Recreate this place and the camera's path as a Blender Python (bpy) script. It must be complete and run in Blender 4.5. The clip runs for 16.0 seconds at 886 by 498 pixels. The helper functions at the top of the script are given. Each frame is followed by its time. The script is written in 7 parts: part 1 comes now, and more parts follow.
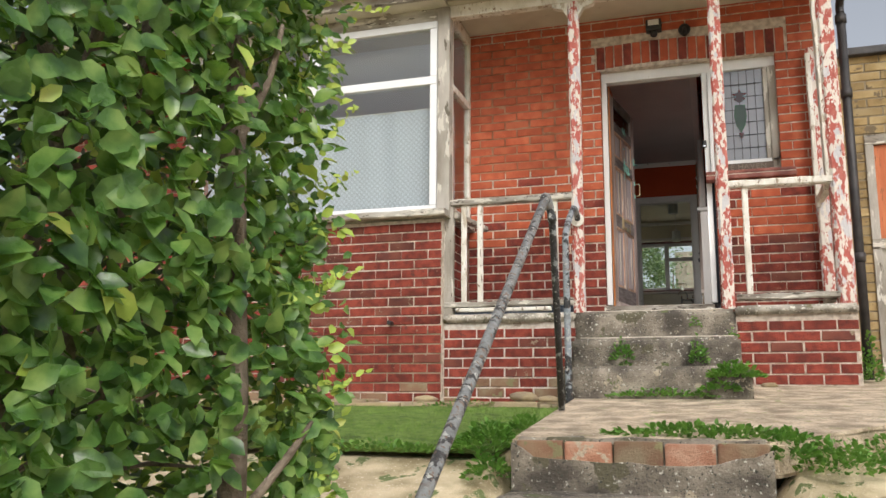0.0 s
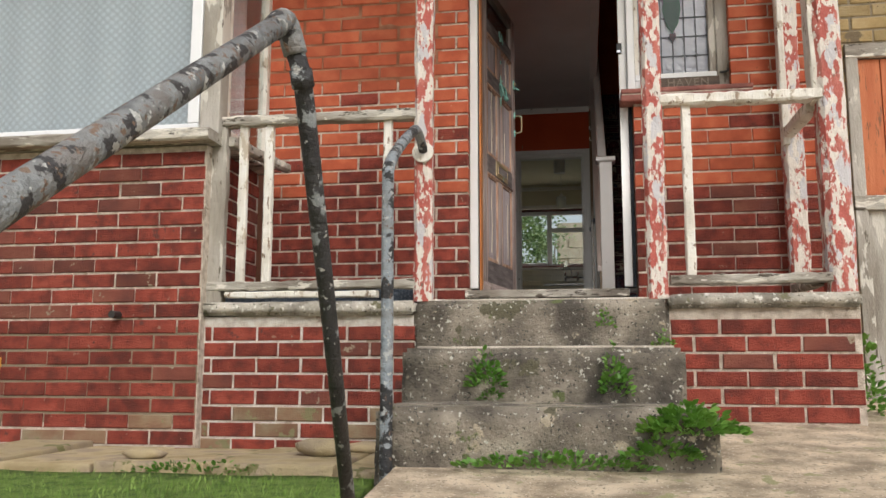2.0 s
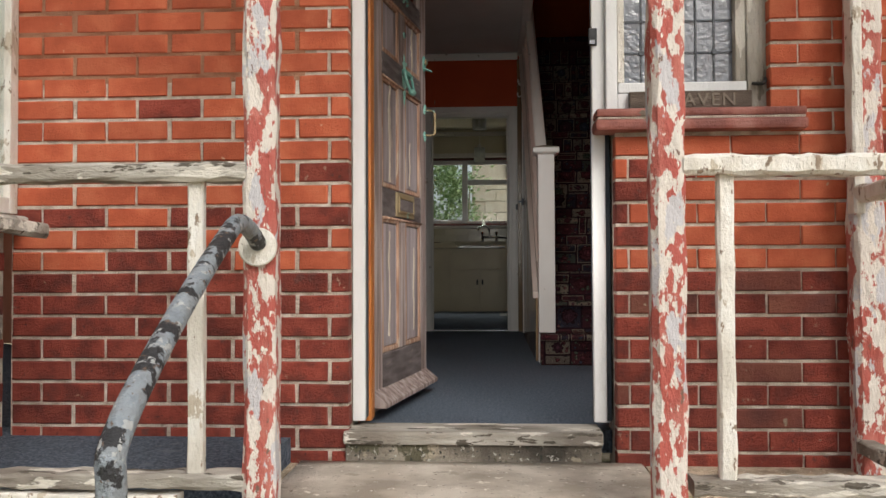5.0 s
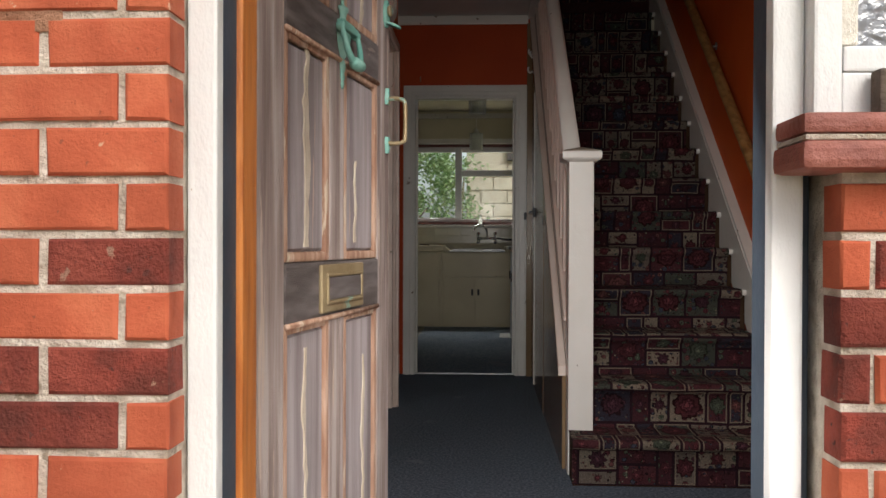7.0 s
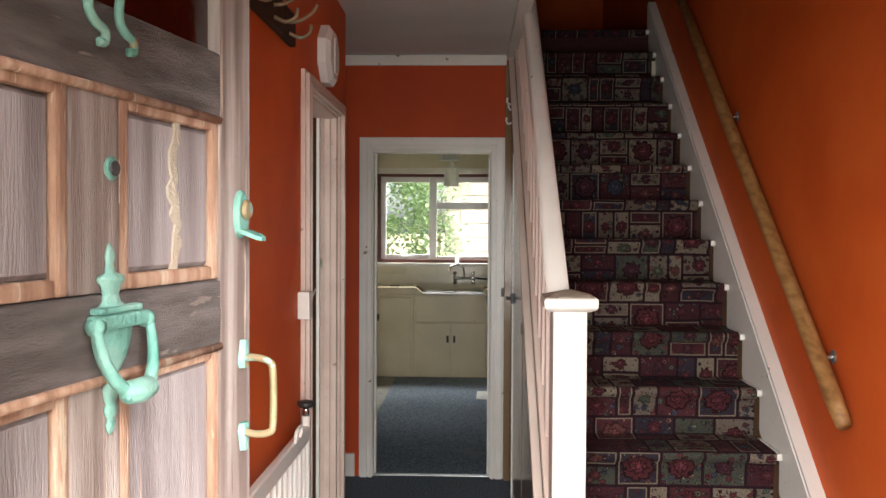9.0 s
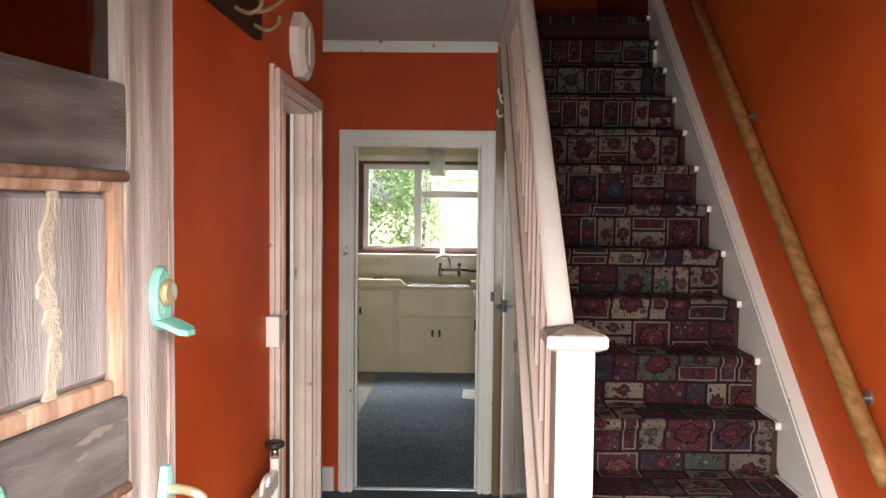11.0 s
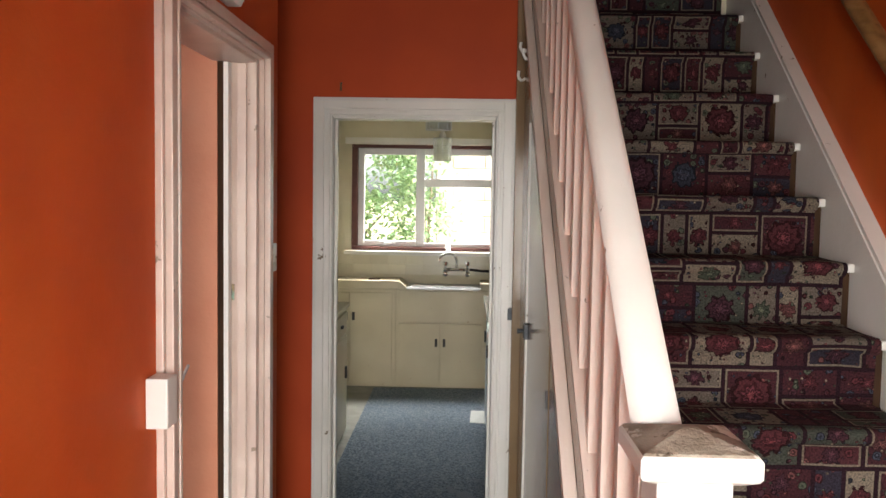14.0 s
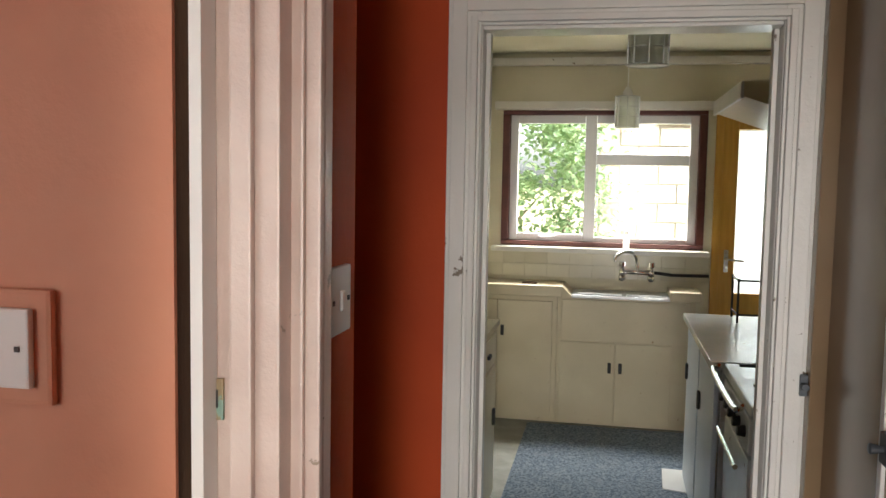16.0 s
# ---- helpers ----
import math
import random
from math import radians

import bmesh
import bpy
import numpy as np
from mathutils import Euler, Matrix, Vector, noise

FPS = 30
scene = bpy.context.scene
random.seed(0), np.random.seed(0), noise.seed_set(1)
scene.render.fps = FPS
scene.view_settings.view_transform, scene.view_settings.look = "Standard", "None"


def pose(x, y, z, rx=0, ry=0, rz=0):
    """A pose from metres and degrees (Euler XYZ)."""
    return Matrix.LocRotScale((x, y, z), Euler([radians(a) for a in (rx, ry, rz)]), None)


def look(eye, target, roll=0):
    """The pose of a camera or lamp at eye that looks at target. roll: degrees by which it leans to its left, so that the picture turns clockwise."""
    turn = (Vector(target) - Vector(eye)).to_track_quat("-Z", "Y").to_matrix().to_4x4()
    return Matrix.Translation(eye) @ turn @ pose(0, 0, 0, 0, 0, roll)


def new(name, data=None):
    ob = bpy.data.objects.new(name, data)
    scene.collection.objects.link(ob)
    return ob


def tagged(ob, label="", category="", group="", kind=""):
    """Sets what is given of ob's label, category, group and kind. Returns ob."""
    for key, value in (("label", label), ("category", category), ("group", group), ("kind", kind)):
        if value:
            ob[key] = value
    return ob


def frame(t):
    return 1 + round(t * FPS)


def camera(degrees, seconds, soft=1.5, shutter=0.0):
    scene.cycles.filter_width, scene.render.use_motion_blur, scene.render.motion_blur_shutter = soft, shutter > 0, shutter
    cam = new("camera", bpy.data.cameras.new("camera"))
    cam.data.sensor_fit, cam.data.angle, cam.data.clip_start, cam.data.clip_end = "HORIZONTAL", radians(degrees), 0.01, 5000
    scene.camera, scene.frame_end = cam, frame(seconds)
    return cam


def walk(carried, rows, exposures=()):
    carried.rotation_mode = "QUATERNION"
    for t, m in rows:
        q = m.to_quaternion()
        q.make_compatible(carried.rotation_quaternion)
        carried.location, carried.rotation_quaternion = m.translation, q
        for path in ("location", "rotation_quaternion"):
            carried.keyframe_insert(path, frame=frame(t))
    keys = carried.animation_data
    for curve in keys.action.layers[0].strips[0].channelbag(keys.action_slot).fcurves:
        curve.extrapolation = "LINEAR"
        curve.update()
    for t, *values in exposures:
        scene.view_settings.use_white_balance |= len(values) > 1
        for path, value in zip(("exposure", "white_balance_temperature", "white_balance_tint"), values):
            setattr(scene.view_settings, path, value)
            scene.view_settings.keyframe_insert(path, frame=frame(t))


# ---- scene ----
cam = camera(55.5, 16.0)
PATH = [
    (0, (-0.057, 0.614, -0.711), (-0.654, 2.492, -0.368), 0.3),
    (0.5, (-0.155, 1.346, -0.675), (-0.705, 3.24, -0.342), 0.4),
    (1, (-0.215, 2.016, -0.65), (-0.702, 3.93, -0.331), 0.3),
    (1.5, (-0.252, 2.597, -0.517), (-0.659, 4.532, -0.218), 0.4),
    (2, (-0.256, 3.137, -0.394), (-0.582, 5.091, -0.114), 0.1),
    (2.5, (-0.294, 3.464, -0.216), (-0.56, 5.43, 0.038), 0.2),
    (3, (-0.265, 3.745, -0.036), (-0.472, 5.723, 0.181), -0.0),
    (3.5, (-0.295, 4.011, 0.123), (-0.471, 5.996, 0.297), -0.1),
    (4, (-0.298, 4.243, 0.284), (-0.454, 6.233, 0.416), -0.1),
    (4.5, (-0.303, 4.49, 0.466), (-0.446, 6.483, 0.554), -0.4),
    (4.7, (-0.337, 4.604, 0.515), (-0.465, 6.599, 0.585), -0.5),
    (6.8, (-0.446, 6.348, 0.866), (-0.549, 8.345, 0.85), 0.2),
    (7, (-0.434, 6.517, 0.929), (-0.536, 8.514, 0.915), 0.2),
    (7.5, (-0.44, 6.855, 1.112), (-0.533, 8.853, 1.093), 0.3),
    (8, (-0.446, 7.066, 1.287), (-0.531, 9.064, 1.261), 0.3),
    (8.5, (-0.392, 7.221, 1.343), (-0.469, 9.22, 1.307), 0.3),
    (9, (-0.344, 7.424, 1.501), (-0.413, 9.422, 1.451), 0.3),
    (11.5, (-0.384, 7.892, 1.628), (-0.408, 9.889, 1.517), 0.7),
    (12, (-0.405, 8.135, 1.624), (-0.424, 10.132, 1.51), 0.8),
    (12.5, (-0.395, 8.452, 1.635), (-0.411, 10.449, 1.519), 0.8),
    (13, (-0.416, 8.62, 1.637), (-0.437, 10.616, 1.521), 0.8),
    (13.5, (-0.411, 8.71, 1.636), (-0.442, 10.706, 1.517), 0.9),
    (14, (-0.362, 8.817, 1.626), (-0.412, 10.813, 1.499), 0.9),
    (14.5, (-0.356, 9.078, 1.583), (-0.44, 11.071, 1.444), 1.1),
    (15, (-0.421, 9.505, 1.593), (-0.565, 11.494, 1.442), 1.2),
    (15.5, (-0.501, 10.005, 1.613), (-0.746, 11.983, 1.452), 1.0),
    (16, (-0.616, 10.375, 1.582), (-1.001, 12.331, 1.417), 1.0),
]
EXPOSURES = [(0.0, 0.38), (1.5, 0.24), (3.0, 0.20), (4.7, 0.22), (6.8, 0.54), (7.0, 0.72), (7.5, 1.26), (8.0, 1.68), (9.0, 2.35), (12.0, 2.76), (14.0, 2.96), (15.0, 2.98), (16.0, 2.86)]
walk(cam, [(t, look(eye, target, roll)) for t, eye, target, roll in PATH], EXPOSURES)

SKY, SUN, KITCHEN_W, BAY_W, DOOR_W = 0.13, 1.2, 58.0, 4.8, 7.2

# ---- light ----
world = bpy.data.worlds.new("sky")
scene.world = world
world.use_nodes = True
sky = world.node_tree.nodes.new("ShaderNodeTexSky")
sky.sky_type, sky.sun_disc = "NISHITA", False
sky.sun_elevation, sky.sun_rotation = radians(48), radians(152)
sky.air_density, sky.dust_density, sky.ozone_density = 1.0, 4.0, 1.0
hsv = world.node_tree.nodes.new("ShaderNodeHueSaturation")
hsv.inputs["Saturation"].default_value = 0.35
world.node_tree.links.new(sky.outputs[0], hsv.inputs["Color"])
world.node_tree.links.new(hsv.outputs[0], world.node_tree.nodes["Background"].inputs["Color"])
world.node_tree.nodes["Background"].inputs["Strength"].default_value = SKY

sun_data = bpy.data.lights.new("sun", "SUN")
sun_data.energy, sun_data.angle, sun_data.color = SUN, radians(24), (1.0, 0.95, 0.88)
sun = new("sun", sun_data)
sun.matrix_world = look((7, -6, 11), (0, 7, 0))


def window_lamp(name, eye, target, w, h, watts, color=(0.93, 0.97, 1.0), spread=180):
    data = bpy.data.lights.new(name, "AREA")
    data.shape, data.size, data.size_y, data.energy, data.color = "RECTANGLE", w, h, watts, color
    data.spread = radians(spread)
    lamp = new(name, data)
    lamp.matrix_world = look(eye, target)
    return lamp


window_lamp("kitchen_window_daylight", (-0.67, 17.0, 3.0), (-0.67, 14.6, 0.9), 1.6, 1.0, KITCHEN_W, (1.0, 0.98, 0.92))
window_lamp("front_door_daylight", (-0.30, 7.86, 1.25), (0.05, 9.75, 0.25), 0.46, 1.4, DOOR_W, (1.0, 0.97, 0.93), 122)
window_lamp("bay_daylight", (-3.2, 7.72, 1.6), (-2.6, 12, 1.2), 2.0, 1.4, BAY_W)


# ---- materials ----
def mat(name, stops, scale=8.0, rough=0.7, bump=0.2, bump_scale=60.0, metal=0.0, stretch=(1, 1, 1), detail=6.0, vary=0.0,
        spots=None, spot_scale=20.0, spot_at=0.62, spec=0.5, coords="Object", rough_vary=0.08):
    """A surface with a coloured large-scale variation, optional spots or flakes and a fine relief."""
    m = bpy.data.materials.new(name)
    m.use_nodes = True
    nt = m.node_tree
    n, l = nt.nodes, nt.links
    b = n["Principled BSDF"]
    tc = n.new("ShaderNodeTexCoord")
    mp = n.new("ShaderNodeMapping")
    mp.inputs["Scale"].default_value = stretch
    if coords == "World":
        geo = n.new("ShaderNodeNewGeometry")
        l.new(geo.outputs["Position"], mp.inputs["Vector"])
    else:
        l.new(tc.outputs[coords], mp.inputs["Vector"])
    vec = mp.outputs[0]
    if vary:
        oi = n.new("ShaderNodeObjectInfo")
        add = n.new("ShaderNodeVectorMath")
        add.operation = "ADD"
        mul = n.new("ShaderNodeMath")
        mul.operation = "MULTIPLY"
        mul.inputs[1].default_value = 37.0
        l.new(oi.outputs["Random"], mul.inputs[0])
        l.new(mp.outputs[0], add.inputs[0])
        l.new(mul.outputs[0], add.inputs[1])
        vec = add.outputs[0]
    no = n.new("ShaderNodeTexNoise")
    no.inputs["Scale"].default_value, no.inputs["Detail"].default_value = scale, detail
    l.new(vec, no.inputs["Vector"])
    ramp = n.new("ShaderNodeValToRGB")
    e = ramp.color_ramp.elements
    while len(e) < len(stops):
        e.new(0.5)
    for i, c in enumerate(stops):
        e[i].position = 0.36 + 0.28 * i / max(1, len(stops) - 1)
        e[i].color = (*c, 1)
    l.new(no.outputs["Fac"], ramp.inputs["Fac"])
    col = ramp.outputs["Color"]
    if vary:
        h = n.new("ShaderNodeHueSaturation")
        mr = n.new("ShaderNodeMapRange")
        mr.inputs["To Min"].default_value, mr.inputs["To Max"].default_value = 1 - vary, 1 + vary
        l.new(oi.outputs["Random"], mr.inputs["Value"])
        l.new(mr.outputs[0], h.inputs["Value"])
        l.new(col, h.inputs["Color"])
        col = h.outputs["Color"]
    for k, (sc, at, c) in enumerate(spots or ()):
        sn = n.new("ShaderNodeTexNoise")
        sn.inputs["Scale"].default_value, sn.inputs["Detail"].default_value = sc, 8.0
        sn.inputs["Roughness"].default_value = 0.6
        off = n.new("ShaderNodeVectorMath")
        off.operation = "ADD"
        off.inputs[1].default_value = (3.1 * k + 1, 7.7 * k, 1.3)
        l.new(vec, off.inputs[0])
        l.new(off.outputs[0], sn.inputs["Vector"])
        sr = n.new("ShaderNodeValToRGB")
        edge = 0.5 + (at - 0.5) * 0.72
        sr.color_ramp.elements[0].position, sr.color_ramp.elements[1].position = edge, edge + 0.02
        l.new(sn.outputs["Fac"], sr.inputs["Fac"])
        mx = n.new("ShaderNodeMix")
        mx.data_type = "RGBA"
        l.new(sr.outputs["Color"], mx.inputs["Factor"])
        l.new(col, mx.inputs[6])
        mx.inputs[7].default_value = (*c, 1)
        col = mx.outputs[2]
    l.new(col, b.inputs["Base Color"])
    b.inputs["Metallic"].default_value = metal
    b.inputs["Specular IOR Level"].default_value = spec
    rr = n.new("ShaderNodeMapRange")
    rr.inputs["To Min"].default_value, rr.inputs["To Max"].default_value = max(0.02, rough - rough_vary), min(1, rough + rough_vary)
    l.new(no.outputs["Fac"], rr.inputs["Value"])
    l.new(rr.outputs[0], b.inputs["Roughness"])
    if bump:
        bn = n.new("ShaderNodeTexNoise")
        bn.inputs["Scale"].default_value, bn.inputs["Detail"].default_value = bump_scale, 4.0
        l.new(vec, bn.inputs["Vector"])
        bp = n.new("ShaderNodeBump")
        bn.inputs["Roughness"].default_value = 0.7
        bp.inputs["Strength"].default_value, bp.inputs["Distance"].default_value = min(1.0, bump * 1.3), 0.012
        l.new(bn.outputs["Fac"], bp.inputs["Height"])
        l.new(bp.outputs[0], b.inputs["Normal"])
    return m


def glass(name, rough=0.0, tint=(0.95, 0.98, 0.97), clear=0.85, bump=0.0, gloss=0.07):
    """A thin pane: mostly see-through, with a mirror gloss by Fresnel."""
    m = bpy.data.materials.new(name)
    m.use_nodes = True
    nt = m.node_tree
    n, l = nt.nodes, nt.links
    for x in list(n):
        n.remove(x)
    out = n.new("ShaderNodeOutputMaterial")
    tr = n.new("ShaderNodeBsdfTransparent")
    tr.inputs[0].default_value = (*tint, 1)
    gl = n.new("ShaderNodeBsdfGlossy")
    gl.inputs["Roughness"].default_value = rough
    base = tr
    if clear < 1:
        tl = n.new("ShaderNodeBsdfTranslucent")
        tl.inputs[0].default_value = (*tint, 1)
        mb = n.new("ShaderNodeMixShader")
        mb.inputs[0].default_value = 1 - clear
        l.new(tr.outputs[0], mb.inputs[1])
        l.new(tl.outputs[0], mb.inputs[2])
        base = mb
    lw = n.new("ShaderNodeLayerWeight")
    lw.inputs["Blend"].default_value = 0.5
    pw = n.new("ShaderNodeMath")
    pw.operation = "POWER"
    pw.inputs[1].default_value = 3.5
    fr = n.new("ShaderNodeMapRange")
    fr.inputs["To Min"].default_value, fr.inputs["To Max"].default_value = gloss, 0.95
    l.new(lw.outputs["Facing"], pw.inputs[0])
    l.new(pw.outputs[0], fr.inputs["Value"])
    mx = n.new("ShaderNodeMixShader")
    l.new(fr.outputs[0], mx.inputs[0])
    l.new(base.outputs[0], mx.inputs[1])
    l.new(gl.outputs[0], mx.inputs[2])
    l.new(mx.outputs[0], out.inputs[0])
    if bump:
        bn = n.new("ShaderNodeTexNoise")
        bn.inputs["Scale"].default_value = 70
        tc = n.new("ShaderNodeTexCoord")
        l.new(tc.outputs["Object"], bn.inputs["Vector"])
        bp = n.new("ShaderNodeBump")
        bp.inputs["Strength"].default_value, bp.inputs["Distance"].default_value = bump, 0.005
        l.new(bn.outputs["Fac"], bp.inputs["Height"])
        l.new(bp.outputs[0], gl.inputs["Normal"])
    return m


BRICK_RED = mat("red_brick", [(0.149, 0.029, 0.018), (0.239, 0.042, 0.026), (0.297, 0.061, 0.038)], 14, 0.9, 0.7, 110, vary=0.28, spots=[(20, 0.74, (0.324, 0.180, 0.126)), (60, 0.70, (0.099, 0.027, 0.020)), (8, 0.70, (0.135, 0.041, 0.032))])
BRICK_ORANGE = mat("orange_brick", [(0.35, 0.070, 0.028), (0.43, 0.093, 0.040), (0.50, 0.130, 0.060)], 9, 0.88, 0.28, 110, vary=0.14, spots=[(24, 0.76, (0.52, 0.32, 0.21)), (70, 0.74, (0.26, 0.065, 0.032))])
LANDING_CARPET = mat("plain_maroon_landing_carpet", [(0.045, 0.010, 0.012), (0.07, 0.016, 0.018)], 40, 0.95, 0.8, 200, coords="World")
BRICK_DARK = mat("dark_brick", [(0.10, 0.03, 0.022), (0.16, 0.045, 0.03), (0.20, 0.07, 0.045)], 5, 0.9, 0.5, 90, vary=0.3, spots=[(12, 0.68, (0.30, 0.24, 0.17))])
BRICK_MOSSY = mat("mossy_brick", [(0.20, 0.10, 0.06), (0.24, 0.15, 0.09), (0.28, 0.22, 0.14)], 6, 0.9, 0.5, 90, vary=0.2, spots=[(9, 0.6, (0.22, 0.20, 0.10))])
BRICK_WORN = mat("worn_pink_brick", [(0.34, 0.15, 0.09), (0.44, 0.22, 0.14), (0.52, 0.32, 0.22)], 10, 0.9, 0.8, 80, vary=0.15, spots=[(12, 0.60, (0.50, 0.42, 0.31))])
BRICK_YELLOW = mat("yellow_stock_brick", [(0.25, 0.17, 0.07), (0.36, 0.26, 0.12), (0.42, 0.32, 0.17)], 6, 0.9, 0.5, 90, vary=0.22, spots=[(9, 0.66, (0.16, 0.12, 0.07))])
MORTAR = mat("lime_mortar", [(0.46, 0.38, 0.30), (0.62, 0.53, 0.44), (0.74, 0.66, 0.56)], 24, 0.95, 1.0, 120, coords="World", spots=[(9, 0.66, (0.36, 0.29, 0.22))])
MORTAR_WHITE = mat("fresh_white_pointing", [(0.60, 0.53, 0.46), (0.72, 0.66, 0.58), (0.80, 0.76, 0.70)], 24, 0.95, 1.0, 120, coords="World", spots=[(7, 0.66, (0.42, 0.34, 0.27))])
MORTAR_DARK = mat("weathered_mortar", [(0.22, 0.18, 0.12), (0.33, 0.27, 0.19)], 9, 0.95, 0.6, 160, coords="World")
COPING_STONE = mat("lichen_spotted_coping", [(0.240, 0.216, 0.174), (0.432, 0.396, 0.330), (0.600, 0.552, 0.468)], 8, 0.95, 0.9, 70, coords="World", spots=[(45, 0.62, (0.744, 0.720, 0.648)), (70, 0.66, (0.120, 0.114, 0.090)), (9, 0.68, (0.192, 0.180, 0.108))])
LANDING_STONE = mat("pale_foot_worn_concrete", [(0.383, 0.330, 0.264), (0.554, 0.495, 0.409), (0.713, 0.647, 0.554)], 5, 0.95, 0.7, 90, coords="World", spots=[(30, 0.68, (0.818, 0.766, 0.673)), (55, 0.68, (0.290, 0.251, 0.198)), (5, 0.66, (0.436, 0.383, 0.304))])
MORTAR_STAINED = mat("rust_stained_mortar", [(0.26, 0.105, 0.055), (0.36, 0.17, 0.10), (0.44, 0.24, 0.15)], 9, 0.95, 0.8, 120, coords="World")
CONCRETE = mat("mossy_concrete", [(0.075, 0.064, 0.051), (0.20, 0.172, 0.135), (0.36, 0.315, 0.25)], 5, 0.95, 1.0, 60, coords="World",
               spots=[(7, 0.66, (0.40, 0.34, 0.25)), (5, 0.63, (0.115, 0.105, 0.065)), (6, 0.72, (0.12, 0.14, 0.055)), (55, 0.66, (0.52, 0.50, 0.43)), (80, 0.64, (0.05, 0.05, 0.04))])
PATH_CONCRETE = mat("sandy_path_concrete", [(0.305, 0.238, 0.165), (0.525, 0.421, 0.299), (0.732, 0.610, 0.451)], 7, 0.95, 1.0, 80, coords="World",
                    spots=[(60, 0.62, (0.293, 0.232, 0.159)), (9, 0.66, (0.366, 0.342, 0.183)), (90, 0.66, (0.800, 0.708, 0.561))])
SANDSTONE = mat("sandstone_slab", [(0.36, 0.28, 0.15), (0.46, 0.37, 0.22), (0.34, 0.27, 0.19)], 5, 0.95, 0.7, 80, vary=0.18, spots=[(8, 0.64, (0.20, 0.19, 0.08))])
SOIL = mat("sandy_soil", [(0.338, 0.263, 0.150), (0.537, 0.438, 0.275), (0.688, 0.575, 0.388)], 6, 1.0, 1.0, 50, coords="World", spots=[(7, 0.62, (0.163, 0.200, 0.075)), (60, 0.66, (0.750, 0.650, 0.500))])
TURF = mat("artificial_turf", [(0.094, 0.172, 0.025), (0.150, 0.248, 0.040), (0.204, 0.315, 0.064)], 20, 0.9, 1.0, 320, coords="World", spots=[(2.2, 0.62, (0.094, 0.155, 0.026)), (120, 0.66, (0.299, 0.386, 0.121))])
BLADE = mat("turf_blade", [(0.105, 0.194, 0.027), (0.172, 0.293, 0.048), (0.265, 0.386, 0.088)], 9, 0.7, 0, coords="World")
def let_light_through(m, tint, share):
    """Turns a leaf material into one through which part of the light shines."""
    nt = m.node_tree
    n, l = nt.nodes, nt.links
    out = n["Material Output"]
    tl = n.new("ShaderNodeBsdfTranslucent")
    tl.inputs["Color"].default_value = (*tint, 1)
    mx = n.new("ShaderNodeMixShader")
    mx.inputs[0].default_value = share
    l.new(n["Principled BSDF"].outputs[0], mx.inputs[1])
    l.new(tl.outputs[0], mx.inputs[2])
    l.new(mx.outputs[0], out.inputs[0])
    return m


LEAF = mat("privet_leaf", [(0.030, 0.078, 0.024), (0.105, 0.220, 0.050), (0.25, 0.38, 0.10)], 22, 0.28, 0.1, 40, coords="World")
GARDEN_LEAF = mat("soft_green_garden_leaf", [(0.119, 0.210, 0.098), (0.182, 0.287, 0.154), (0.252, 0.350, 0.210)], 9, 0.6, 0.1, 40, coords="World")
GARDEN_TIP = mat("pale_garden_leaf_tip", [(0.217, 0.315, 0.161), (0.301, 0.385, 0.231)], 9, 0.6, 0.1, 40, coords="World")
LEAF_YOUNG = mat("young_leaf", [(0.34, 0.50, 0.08), (0.48, 0.62, 0.12), (0.58, 0.60, 0.16)], 14, 0.4, 0.1, 40, coords="World")
# Darker copy of the privet green; paints the shade inside the hedge.
LEAF_SHADED = mat("shade_darkened_inner_leaf", [(0.035, 0.085, 0.02), (0.07, 0.15, 0.035)], 14, 0.5, 0.1, 40, coords="World")
WEED = mat("weed_leaf", [(0.06, 0.16, 0.025), (0.12, 0.28, 0.04), (0.20, 0.36, 0.07)], 12, 0.5, 0.1, 60, coords="World")
for leaf_kind, leaf_tint in ((LEAF, (0.22, 0.40, 0.05)), (LEAF_YOUNG, (0.50, 0.62, 0.10)), (WEED, (0.20, 0.42, 0.06)), (GARDEN_LEAF, (0.22, 0.36, 0.10)), (GARDEN_TIP, (0.32, 0.46, 0.16))):
    let_light_through(leaf_kind, leaf_tint, 0.30)
BARK = mat("grey_bark", [(0.10, 0.075, 0.05), (0.19, 0.15, 0.11), (0.26, 0.21, 0.16)], 14, 0.9, 0.9, 60)
WHITE_PEEL = mat("peeling_white_paint", [(0.62, 0.58, 0.50), (0.74, 0.70, 0.62), (0.80, 0.78, 0.72)], 12, 0.6, 0.6, 60, coords="World", stretch=(1, 1, 0.5),
                 spots=[(18, 0.62, (0.50, 0.43, 0.33)), (32, 0.66, (0.26, 0.19, 0.13))])
POST_PEEL = mat("red_and_white_flaking_paint", [(0.46, 0.10, 0.075), (0.42, 0.095, 0.07), (0.50, 0.16, 0.125)], 14, 0.65, 0.7, 60, coords="World", stretch=(1, 1, 0.45),
                spots=[(24, 0.50, (0.70, 0.64, 0.57)), (13, 0.60, (0.56, 0.54, 0.55)), (60, 0.66, (0.76, 0.71, 0.63)), (46, 0.71, (0.20, 0.12, 0.09))])
GREY_TIMBER = mat("weathered_grey_timber", [(0.22, 0.19, 0.155), (0.36, 0.33, 0.28), (0.52, 0.49, 0.43)], 9, 0.85, 0.9, 60, coords="World", stretch=(0.3, 1, 1),
                  spots=[(16, 0.58, (0.68, 0.64, 0.56)), (26, 0.63, (0.10, 0.085, 0.065))])
